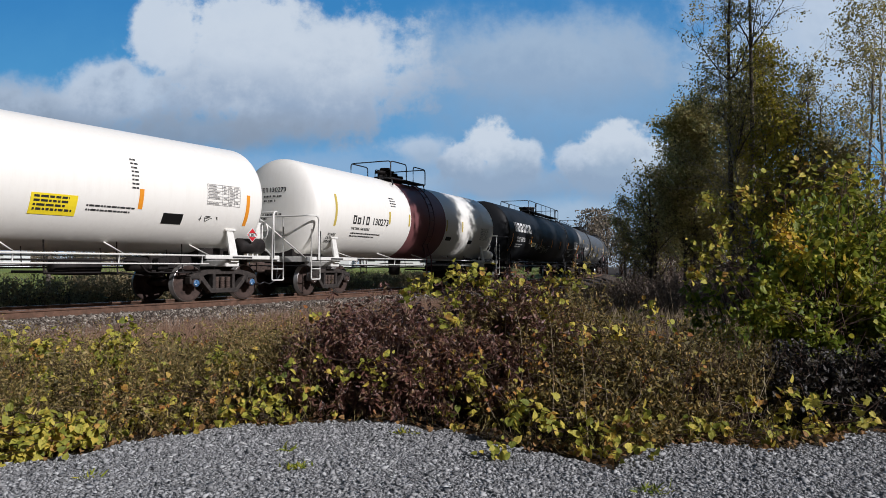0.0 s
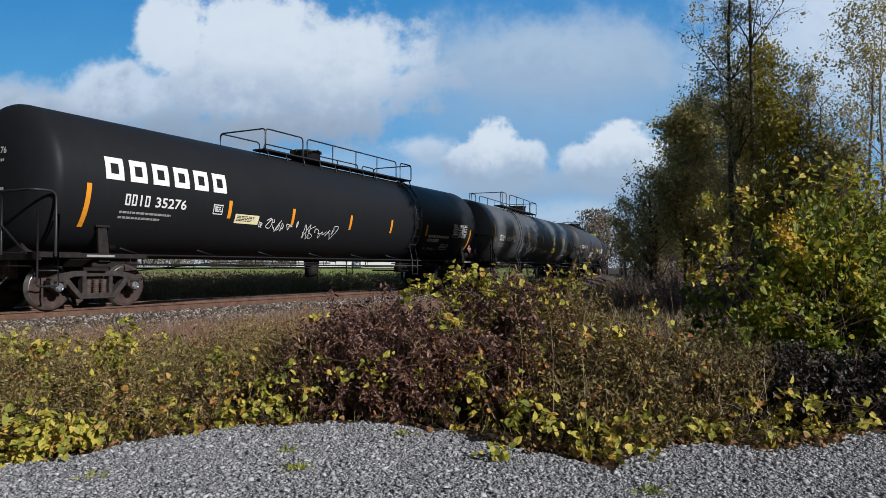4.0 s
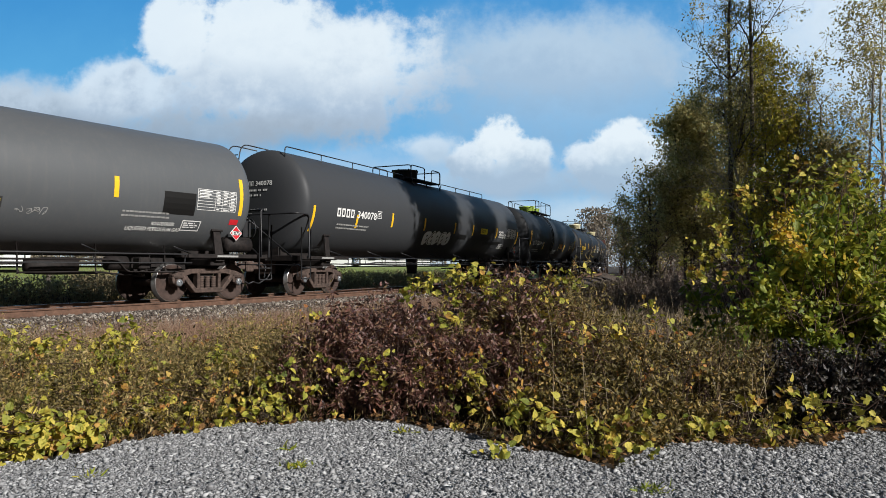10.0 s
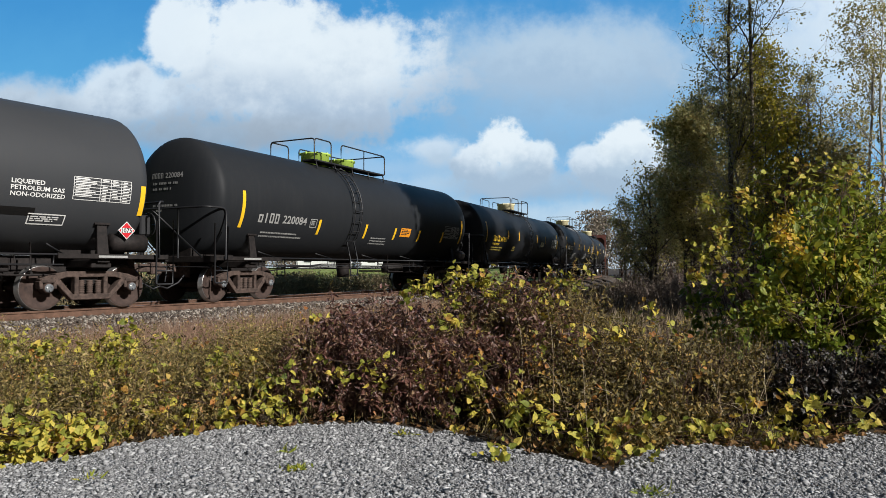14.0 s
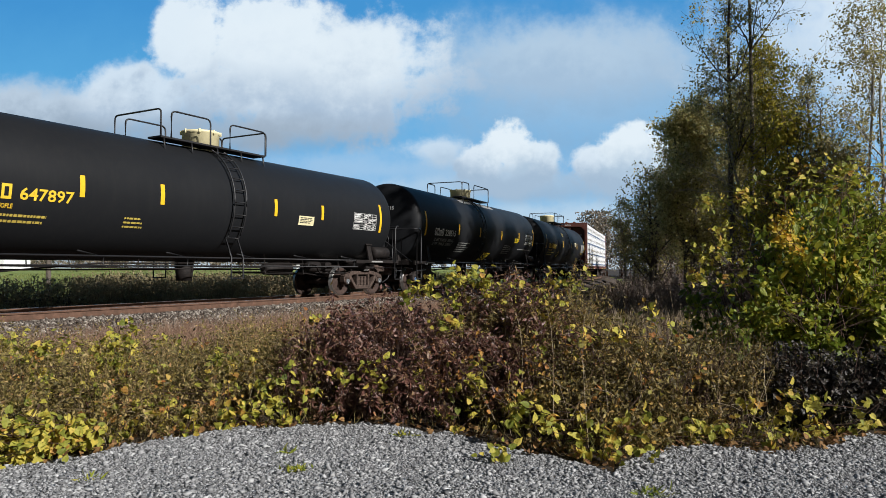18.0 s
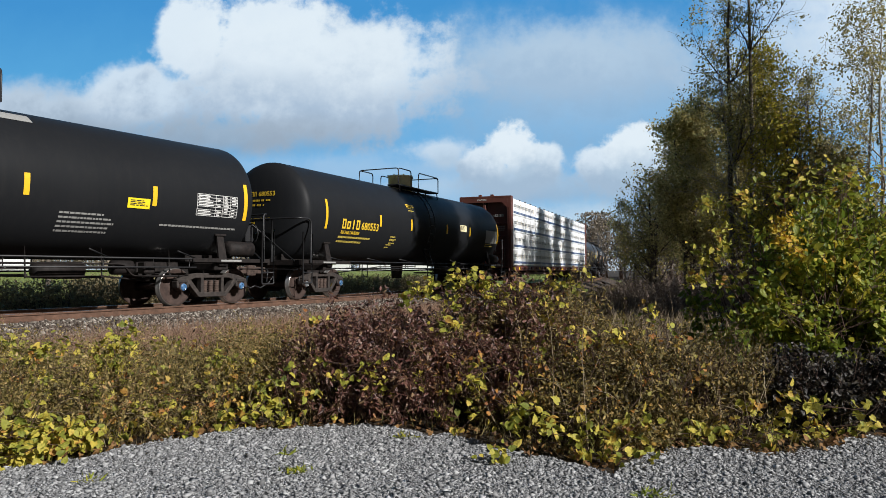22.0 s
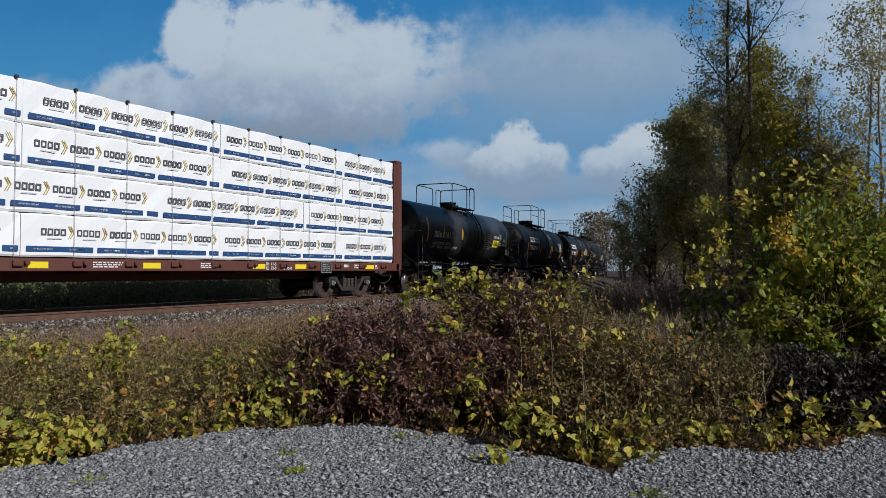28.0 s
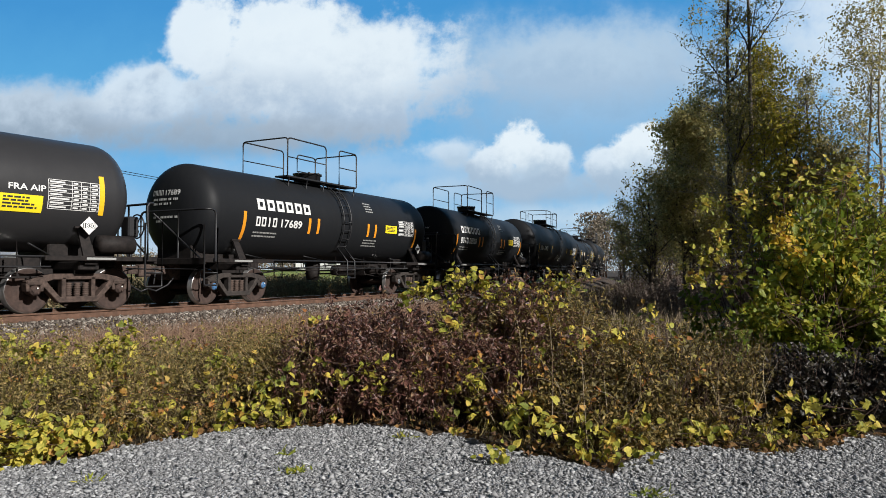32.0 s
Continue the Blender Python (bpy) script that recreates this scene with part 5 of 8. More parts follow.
def head_print(car, sp, rng, mat, number=""):
    """Car number and small characters on the leading dished head."""
    r, zc, x0 = sp["r"], sp["zc"], sp["x0"]
    hd = sp.get("head", 0.46)

    def on_head(y, z):
        q = min(0.98, math.hypot(y, z - zc) / r)
        a = math.asin(min(1, q ** (1 / 0.66)))
        return (x0 + hd * (1 - math.cos(a)) - 0.014, y, z)
    v, f = [], []

    def patch(y0, y1, z0, z1):
        o = len(v)
        v.extend([on_head(y0, z0), on_head(y1, z0), on_head(y1, z1), on_head(y0, z1)])
        f.append((o, o + 1, o + 2, o + 3))
    z = zc + 0.30 * r
    for i in range(4):
        y, t = 0.55 - i * 0.11, 0.022
        for y0, y1, za, zb in ((y, y - t, z, z + 0.14), (y - 0.055, y - 0.055 - t, z, z + 0.14), (y, y - 0.075, z + 0.12, z + 0.14)):
            patch(y0, y1, za, zb)
    for dz, shape in ((0.20, "### ##### ## ###"), (0.11, "### ## ### #"), (-0.16, "## # ######## ##"), (-0.24, "  #### ")):
        for i, c in enumerate(shape):
            if c == "#":
                patch(0.50 - i * 0.055, 0.50 - i * 0.055 - 0.04, zc + dz * r, zc + dz * r + 0.055)
    shared("head_print", mesh_of("head_print", v, f, [mat]), car)
    if number:
        me = letters(number)
        me.name = "lettering"
        co = np.array([p.co[:] for p in me.vertices])
        lo, hi = co.min(0), co.max(0)
        y0, y1 = 0.06, 0.06 - 0.098 * len(number)
        for p, c in zip(me.vertices, co):
            p.co = on_head(y0 + (y1 - y0) * (c[0] - lo[0]) / (hi[0] - lo[0]), z + 0.14 * (c[1] - lo[1]) / (hi[1] - lo[1]))
        me.materials.append(mat)
        shared("lettering", me, car, None, "painted number " + number)


def valves(car, sp, xs, mat):
    """Bare valves and flanges inside the top railing."""
    zt = sp["zc"] + sp["r"]
    for x, h in xs:
        bm = bmesh.new()
        lathe(bm, [(zt - 0.1, 0.16), (zt + 0.05, 0.16), (zt + 0.06, 0.24), (zt + 0.12, 0.24), (zt + 0.13, 0.1), (zt + h - 0.1, 0.1), (zt + h - 0.08, 0.2), (zt + h, 0.2)], "z", 14, True, (x, 0, 0))
        part("valve", bm, mat, car, "dark flanged valve")


def build_train():
    rng = random.Random(11)
    std = ("grey",) * 4
    # white car with a yellow emergency sign
    car, sp = tank_car("cream-white tank car with a yellow emergency sign on its flank", -121.5, -104.45, r=1.43, zc=2.63, trail=0.85, mat=M_WHITE, trim=M_RAILW, deck=M_RAILW,
                       saddle=M_RAILW, walk=(-3.98, -0.72), domes=[(-2.6, 0.42, 0.4, None)], caps=("blue",) * 4, tone="dark")
    dress(car, sp, [("y", 1.42, 2.35, 1.90, 2.31), ("s", 3.68, 3.88, 2.14, 2.58), ("s", 6.77, 6.92, 1.92, 2.70), ("d", 5.56, 6.57, 2.38, 2.88, True), ("k", 4.40, 4.94, 1.86, 2.10),
                    ("t", 3.54, 3.73, 2.67, 3.09, 8), ("t", 2.55, 3.73, 2.00, 2.14), ("g", 5.41, 5.95, 1.94, 2.14, 3, M_LETK, 0.015), ("t", -1.02, 0.76, 2.08, 2.18)], rng, M_LETK, M_ORANGE)
    placard(car, 6.92, -1.50, 1.68, "1307", M_RED, "red and white diamond hazard placard")
    # white car with a maroon band
    car, sp = tank_car("white tank car with a broad maroon band round its middle", -104.45, -88.45, r=1.51, zc=2.63, lead=0.62, trail=0.85, mat=M_WHITE, trim=M_RAILW, deck=M_RAILW, saddle=M_RAILW,
                       tankcol=M_RAILW, bands=[(-1.41, 1.55, M_MAROON)], seams=(-7.0, -3.2, -1.45, 1.48, 5.5), walk=(-1.79, 0.96), rails=[(-1.79, -0.60), (-0.05, 0.96)], domes=[], ladders=[0.10],
                       ladder_mat=plain("maroon_ladder_paint", (0.09, 0.03, 0.035), 0.55), rail_h=0.6, caps=("rust",) * 4, tone="dark")
    valves(car, sp, [(-1.1, 0.35), (-0.75, 0.5), (-0.45, 0.42), (-0.15, 0.36), (0.3, 0.3)], M_FRAME)
    dress(car, sp, [("s", -6.24, -6.14, 2.11, 3.08), ("s", -3.00, -2.90, 2.33, 2.76), ("s", -1.58, -1.48, 2.33, 2.76), ("s", 1.63, 1.69, 2.30, 2.76), ("s", 3.17, 3.27, 2.33, 2.76)], rng, M_LETK, M_YDIRT)
    dress(car, sp, [("m", -5.23, -4.21, 2.23, 2.50, "#=|#"), ("w", -4.01, -3.03, 2.25, 2.48, "130273"), ("w", -5.25, -4.16, 2.05, 2.13, "THE TANK CAR PEOPLE"), ("t", -5.18, -3.25, 1.78, 1.96, 2),
                    ("w", -6.37, -5.93, 1.61, 1.90, "SCARS\nDON'T\nSPEAK"), ("k", 1.77, 2.28, 1.94, 2.09), ("k", 4.10, 4.51, 1.86, 2.02), ("t", -2.85, -2.39, 2.93, 3.23, 4), ("d", 5.21, 6.12, 2.07, 2.59, True)], rng, M_LETK)
    head_print(car, sp, rng, M_LETK, "130273")
    placard(car, 7.03, -1.50, 1.64, "1760")
    # long black car with a large mark
    car, sp = tank_car("long black tank car with a large white company mark", -88.45, -67.05, r=1.575, zc=2.645, mat=M_BLACK, seams=(-9.0, -2.4, 5.6, 9.0), walk=(-3.2, 5.01), lead=0.56, trail=0.92,
                       rails=[(-3.2, -1.54), (-1.34, 3.90), (4.19, 5.01)], domes=[(-0.32, 0.46, 0.42, None)], ladders=[4.24], rail_h=0.58, caps=std, tone="dark")
    dress(car, sp, [("s", -9.21, -9.09, 1.69, 2.57), ("s", -5.30, -5.17, 2.10, 2.54), ("s", -2.84, -2.72, 2.06, 2.52), ("s", -0.03, 0.10, 2.07, 2.52), ("s", 2.43, 2.55, 2.07, 2.52),
                    ("s", 5.01, 5.13, 2.07, 2.49), ("s", 8.85, 9.00, 1.64, 2.46)], rng, M_LETW, M_ORANGE)
    dress(car, sp, [("m", -8.81, -5.27, 2.70, 3.17, "######"), ("m", -8.29, -7.62, 2.20, 2.43, "##|#"), ("w", -7.5, -6.63, 2.20, 2.43, "35276"), ("t", -8.37, -6.93, 1.85, 2.07), ("b", -5.79, -5.48, 2.17, 2.41),
                    ("y", -5.02, -4.15, 2.00, 2.23, M_CREAM), ("g", -4.10, -2.51, 1.85, 2.23, 7, M_LETW, 0.04), ("g", -2.21, -0.52, 1.67, 2.18, 6, M_LETW, 0.035),
                    ("w", 5.28, 7.02, 2.02, 2.13, "LIQUEFIED PETROLEUM GAS"), ("w", 5.31, 6.26, 1.87, 1.99, "NOT-ODORIZED"), ("b", 6.59, 7.26, 1.60, 1.80), ("d", 7.31, 8.54, 2.12, 2.63), ("g", 5.32, 6.44, 1.51, 1.72, 5, M_LETG, 0.012)], rng)
    head_print(car, sp, rng, M_LETW, "35276")
    placard(car, 8.95, -1.50, 1.66, "1075", M_RED, "red and white diamond hazard placard")
    # long grey car
    car, sp = tank_car("long dusty grey tank car covered in thin white graffiti", -67.05, -45.3, r=1.505, zc=2.62, lead=0.38, rail_h=0.68, mat=M_GREY, seams=(-9.3, -2.6, 3.9, 9.3), walk=(-6.25, 0.91),
                       rails=[(-6.56, -5.53), (-4.90, -0.70), (-0.39, 0.91)], domes=[(-0.34, 0.5, 0.45, None)], ladders=[-5.23], caps=std, tone="dusty")
    dress(car, sp, [("s", -9.57, -9.44, 2.15, 3.07), ("s", -6.42, -6.28, 2.34, 2.79), ("s", -3.35, -3.21, 2.31, 2.79), ("s", 0.01, 0.15, 2.31, 2.78), ("s", 3.05, 3.19, 2.31, 2.79),
                    ("s", 5.92, 6.07, 2.33, 2.78), ("s", 9.29, 9.43, 2.13, 3.05)], rng)
    dress(car, sp, [("m", -8.65, -7.62, 2.19, 2.47, "##=|"), ("w", -7.45, -6.52, 2.21, 2.45, "64924"), ("t", -8.65, -6.73, 1.84, 2.06), ("r", -9.68, -9.42, 1.92, 2.03), ("r", 9.10, 9.36, 1.90, 2.03), ("b", -6.21, -5.89, 2.21, 2.47), ("g", -4.34, -2.72, 1.68, 2.21, 6, M_LETW, 0.025),
                    ("g", -2.68, -1.79, 1.70, 2.13, 6, M_LETW, 0.022), ("g", -1.69, 0.22, 1.75, 2.13, 7, M_LETW, 0.03), ("g", 0.44, 1.78, 1.67, 2.01, 8, M_LETW, 0.02), ("y", 2.85, 3.73, 1.82, 2.13, M_SIGNY, 1),
                    ("d", 8.06, 9.20, 2.21, 2.70), ("k", 7.16, 8.01, 2.06, 2.57), ("w", 6.38, 7.75, 1.65, 1.75, "LIQUEFIED PETROLEUM GAS"), ("w", 6.97, 7.56, 1.79, 1.87, "NON-ODORIZED"), ("b", 7.75, 8.27, 1.70, 1.94),
                    ("t", 6.19, 7.44, 1.93, 2.05), ("g", 4.02, 4.64, 1.82, 2.03, 4, M_LETG, 0.012), ("g", -9.47, -9.05, 2.08, 2.39, 2, M_LETG, 0.015)], rng)
    head_print(car, sp, rng, M_LETG, "64924")
    placard(car, 9.20, -1.50, 1.68, "1075", M_RED, "red and white diamond hazard placard")
    placard(car, -10.33, -0.80, 1.62, "1075", M_RED, "red and white diamond hazard placard")
    # long charcoal car
    car, sp = tank_car("long charcoal tank car with low top rails and bubble graffiti", -45.3, -25.2, r=1.58, zc=2.71, lead=0.45, mat=M_CHARL, head_ladder=True, rail_h=0.5, seams=(-8.6, 8.6), walk=(-1.7, 0.91), rails=[(-1.7, -0.53), (0.09, 0.88)],
                       domes=[(-0.6, 0.5, 0.45, None)], long_rails=[(1.21, 5.88), (-9.3, -2.1)], caps=std, tone="dusty")
    dress(car, sp, [("s", -9.05, -8.90, 1.87, 2.61), ("s", -4.44, -4.31, 2.21, 2.69), ("s", -1.93, -1.80, 2.21, 2.67), ("s", 0.86, 0.99, 2.21, 2.66), ("s", 2.81, 2.94, 2.21, 2.66), ("s", 5.70, 5.83, 2.21, 2.66),
                    ("s", 8.67, 8.83, 2.00, 2.63), ("s", -6.70, -6.57, 2.08, 2.49)], rng)
    dress(car, sp, [("m", -7.82, -6.80, 2.37, 2.63, "####"), ("w", -6.66, -5.48, 2.38, 2.62, "340078"), ("t", -7.71, -5.59, 1.95, 2.16), ("bub", -1.65, 0.60, 1.67, 2.25),
                    ("k", 1.42, 2.26, 2.00, 2.20), ("y", 3.77, 4.58, 2.31, 2.56), ("k", 3.95, 4.97, 2.03, 2.19), ("k", 4.46, 6.59, 1.87, 2.02), ("w", 6.09, 7.10, 2.22, 2.54, "LIQUEFIED\nPETROLEUM GAS\nNON-ODORIZED"),
                    ("b", 6.49, 7.20, 1.71, 1.92), ("d", 7.25, 8.47, 2.24, 2.69), ("b", -5.43, -5.15, 2.45, 2.69)], rng)
    head_print(car, sp, rng, M_LETW, "340078")
    placard(car, 8.42, -1.50, 1.66, "1075", M_RED, "red and white diamond hazard placard")
    # charcoal car with lime covers
    car, sp = tank_car("charcoal tank car with two lime green valve covers", -25.2, -9.12, r=1.56, zc=2.65, lead=0.42, trail=0.95, mat=M_CHAR, seams=(-6.6, -2.0, 3.0, 6.6), walk=(-2.77, 1.33), rails=[(-2.77, -1.90), (-1.36, 1.33)],
                       domes=[(-1.6, 0.46, 0.40, M_LIME), (-0.1, 0.42, 0.38, M_LIME)], ladders=[-1.5], rail_h=0.66, caps=("grey",) * 4, tone="dusty")
    dress(car, sp, [("s", -6.62, -6.50, 1.90, 2.83), ("s", -3.38, -3.23, 1.86, 2.29), ("s", -0.87, -0.73, 1.84, 2.29), ("s", 1.00, 1.14, 1.86, 2.26), ("s", 2.74, 2.90, 1.86, 2.26), ("s", 4.65, 4.79, 1.88, 2.29),
                    ("s", 6.29, 6.44, 1.87, 2.83)], rng)
    dress(car, sp, [("m", -5.96, -5.10, 2.07, 2.33, "=|##"), ("w", -4.98, -3.94, 2.09, 2.31, "220084"), ("t", -5.71, -3.48, 1.65, 1.84), ("b", -3.77, -3.46, 2.04, 2.29), ("y", 1.43, 2.14, 1.99, 2.29, M_ORANGE), ("t", -0.34, 0.77, 1.65, 1.86, 3), ("d", 4.82, 6.14, 2.07, 2.53)], rng, M_LETG)
    head_print(car, sp, rng, M_LETG, "220084")
    # black cars with yellow lettering and cream housings
    car, sp = tank_car("black tank car with yellow lettering and a yellowed housing", -9.12, 8.0, r=1.49, zc=2.535, lead=0.36, trail=0.75, rail_h=0.66, mat=M_BLACK, seams=(-7.0, -1.2, 4.2, 7.0), walk=(-1.45, 2.05), rails=[(-1.15, 0.06), (0.72, 2.03)],
                       domes=[(0.5, 0.48, 0.5, M_CREAM)], ladders=[0.42], caps=("rust", "grey", "grey", "grey"), tone="dusty")
    dress(car, sp, [("s", -7.22, -7.09, 2.08, 3.02), ("s", -3.88, -3.75, 2.32, 2.76), ("s", -1.94, -1.81, 2.32, 2.78), ("s", 1.74, 1.88, 2.30, 2.76), ("s", 3.73, 3.86, 2.32, 2.74), ("s", 6.77, 6.90, 2.08, 3.00)], rng)
    dress(car, sp, [("m", -6.16, -5.15, 2.16, 2.44, "#=|#"), ("w", -5.05, -3.98, 2.16, 2.40, "647897"), ("w", -6.16, -5.15, 1.99, 2.08, "THE TANK CAR PEOPLE"), ("t", -6.21, -4.44, 1.67, 1.89), ("y", 2.76, 3.42, 2.12, 2.38, M_CREAM),
                    ("d", 5.35, 6.57, 2.13, 2.64), ("t", -2.77, -2.26, 1.77, 1.92, 3)], rng, M_LETY)
    head_print(car, sp, rng, M_LETY, "647897")
    car, sp = tank_car("black tank car with white lettering and a cream housing", 8.0, 25.0, r=1.505, zc=2.62, lead=0.6, rail_h=0.66, mat=M_BLACK, seams=(-7.1, -1.0, 4.0, 7.1), walk=(-1.98, 1.43), rails=[(-1.98, -1.14), (-0.52, 1.43)],
                       domes=[(-0.1, 0.48, 0.5, M_CREAM)], ladders=[-0.98], caps=("blue", "blue", "blue", "blue"), tone="dark")
    dress(car, sp, [("s", -7.15, -7.02, 2.13, 3.05), ("s", -3.90, -3.77, 2.30, 2.74), ("s", -1.40, -1.26, 2.30, 2.72), ("s", 1.56, 1.69, 2.30, 2.72), ("s", 4.33, 4.46, 2.30, 2.74), ("s", 6.96, 7.09, 2.13, 3.05)], rng)
    dress(car, sp, [("m", -6.24, -5.36, 2.18, 2.46, "##=#"), ("w", -5.24, -4.17, 2.20, 2.44, "220515"), ("w", -6.14, -4.22, 1.81, 2.08, "LD LMT  211600 LB   95950 KG\nLT WT   74400 LB   33750 KG", M_LETG), ("t", -3.61, -2.25, 1.60, 1.93, 5), ("y", 0.08, 0.89, 1.28, 1.63), ("y", 3.74, 4.28, 2.22, 2.44), ("t", 2.31, 3.62, 1.67, 1.97, 5),
                    ("d", 5.54, 6.75, 2.18, 2.69), ("t", 4.63, 6.96, 1.82, 1.92, 1)], rng)
    lettering(car, sp, "worn_panel", [(-2.3, 2.0, 3.80, 3.96, 0)], M_LETG, "pale worn paint below the walkway")
    head_print(car, sp, rng, M_LETW, "220515")
    car, sp = tank_car("black tank car with yellow lettering and a cream housing", 25.0, 42.2, r=1.505, zc=2.57, lead=0.5, rail_h=0.62, mat=M_BLACK, seams=(-7.2, -0.8, 4.3, 7.2), walk=(-1.40, 1.97), rails=[(-1.40, -0.41), (0.21, 1.97)],
                       domes=[(0.28, 0.48, 0.57, M_CREAM)], ladders=[0.0], caps=("grey", "blue", "blue", "rust"), tone="dark")
    dress(car, sp, [("s", -6.95, -6.82, 2.11, 2.99), ("s", -3.82, -3.69, 2.34, 2.73), ("s", -1.60, -1.47, 2.32, 2.73), ("s", 1.45, 1.58, 2.34, 2.72), ("s", 3.79, 3.92, 2.34, 2.73), ("s", 7.13, 7.26, 2.16, 3.04)], rng)
    dress(car, sp, [("m", -6.05, -4.99, 2.16, 2.46, "#=|#"), ("w", -4.94, -3.88, 2.17, 2.42, "680553"), ("w", -6.05, -4.99, 2.00, 2.10, "THE TANK CAR PEOPLE"), ("t", -6.10, -4.24, 1.66, 1.93), ("y", 2.82, 3.47, 2.51, 2.78, M_CREAM),
                    ("y", -1.76, -1.17, 3.17, 3.28, M_LETY), ("t", -1.68, -1.22, 2.98, 3.15), ("t", -2.95, -2.5, 1.92, 2.0), ("t", -2.93, -2.5, 1.80, 1.87), ("t", -3.05, -2.65, 1.66, 1.71), ("t", 5.77, 6.78, 1.92, 2.08)], rng, M_LETY)
    lettering(car, sp, "pale_panel", [(5.70, 7.05, 2.12, 2.70, 0)], M_LETG, "pale worn panel behind the data table")
    dress(car, sp, [("d", 5.78, 6.99, 2.16, 2.66, True)], rng)
    head_print(car, sp, rng, M_LETY, "680553")
    # short cars
    car, sp = tank_car("short black tank car with a tall top platform", 66.75, 79.98, r=1.215, zc=2.45, lead=0.85, trail=0.85, mat=M_SATIN, head=0.6, seams=(-4.7, -0.5, 2.0, 4.7), walk=(-1.39, 1.20), rails=[(-1.39, 0.30), (0.65, 1.20)], mid_rail=False,
                       domes=[(0.1, 0.36, 0.30, None), (0.75, 0.2, 0.22, None)], ladders=[0.84], rail_h=1.0, caps=("rust", "grey", "rust", "rust"), tone="dusty")
    dress(car, sp, [("s", -4.60, -4.47, 1.99, 2.94), ("s", -3.07, -2.95, 2.20, 2.65), ("s", -1.10, -0.98, 2.20, 2.65), ("s", 1.63, 1.75, 2.20, 2.65), ("s", 4.80, 4.93, 2.02, 2.84)], rng)
    dress(car, sp, [("m", -3.96, -2.95, 2.20, 2.44, "##=|"), ("w", -2.85, -2.36, 2.20, 2.44, "161"), ("w", -3.96, -1.35, 1.76, 2.03, "LD LMT  207400 LBS    94100 KGS\nLT WT     55600 LBS    25200 KGS   LAVT 02-90"), ("t", 1.78, 2.75, 1.82, 2.58, 8), ("y", 2.85, 3.65, 1.99, 2.32), ("w", 3.00, 3.70, 2.41, 2.53, "FRA AIP"), ("d", 3.75, 4.80, 2.09, 2.67), ("r", -4.61, -4.41, 1.73, 1.83),
                    ("g", 0.00, 0.60, 1.67, 1.92, 5, M_LETG, 0.012)], rng)
    head_print(car, sp, rng, M_LETW, "161")
    placard(car, 4.55, -1.28, 1.78, "1830", None, "black and white diamond hazard placard")
    for u0, u1, lab, mat in ((79.98, 93.2, "short black tank car with a large white mark", M_BLACK), (93.2, 105.6, "short sooty tank car with a faint white mark", M_BLACK)):
        car, sp = tank_car(lab, u0, u1, r=1.255, zc=2.37, lead=0.75, trail=0.85, mat=mat, head=0.6, seams=(-4.6, -0.2, 2.6, 4.6), walk=(-2.3, 1.22), rails=[(-2.3, -0.45), (0.24, 1.22)], mid_rail=True, domes=[(-0.3, 0.42, 0.34, None)],
                           ladders=[0.05], rail_h=1.12, caps=("blue", "blue", "grey", "grey"), tone="dark")
        dress(car, sp, [("s", -4.50, -4.37, 1.56, 2.41), ("s", -1.80, -1.68, 1.94, 2.39), ("s", -1.38, -1.26, 1.96, 2.41), ("s", 1.32, 1.44, 1.98, 2.41), ("s", 1.77, 1.89, 1.96, 2.41), ("s", 4.49, 4.62, 1.71, 2.39)], rng, M_LETW, M_ORANGE)
        dress(car, sp, [("m", -3.97, -1.63, 2.49, 2.79, "######"), ("m", -4.02, -3.14, 2.05, 2.30, "##|#"), ("w", -3.0, -2.10, 2.06, 2.29, "17689") if u0 < 85 else ("m", -3.0, -2.10, 2.06, 2.29, "#####"), ("t", -4.05, -2.85, 1.71, 1.90, 2), ("t", 1.33, 1.83, 2.78, 3.09, 4), ("t", 1.20, 2.25, 1.62, 1.88, 3),
                        ("y", 2.45, 3.20, 2.16, 2.43), ("d", 3.35, 4.39, 2.12, 2.63)], rng)
        head_print(car, sp, rng, M_LETW, "17689" if u0 < 85 else "")
        placard(car, 4.69, -1.28, 1.66, "", None, "black and white diamond hazard placard")
    for u0, u1, lab, r in ((105.6, 121.8, "long sooty black tank car with white scrawls", 1.40), (121.8, 134.8, "short sooty black tank car", 1.22), (134.8, 151.0, "sooty black tank car at the tail of the train", 1.40)):
        car, sp = tank_car(lab, u0, u1, r=r, zc=1.08 + r, mat=M_BLACK, walk=(-1.9, 1.5), rails=[(-1.9, -0.4), (0.2, 1.5)], mid_rail=True, ladders=[0.3], rail_h=0.9, caps=std, tone="dark")
        e = (u1 - u0) / 2
        dress(car, sp, [("s", -e + 1.9, -e + 2.03, 1.8, 2.5), ("s", -2.6, -2.5, 2.0, 2.4), ("s", 2.4, 2.5, 2.0, 2.4), ("s", e - 2.0, e - 1.9, 1.8, 2.5), ("y", e - 4.2, e - 3.5, 2.0, 2.3)], rng)
        dress(car, sp, [("m", -e + 2.4, -e + 4.4, 2.1, 2.35, "##=| #####"), ("g", -0.6, 1.2, 1.5, 1.9, 6, M_LETW, 0.04), ("d", e - 3.3, e - 2.2, 2.0, 2.5)], rng)
    lumber_car(42.2, 66.75, rng)


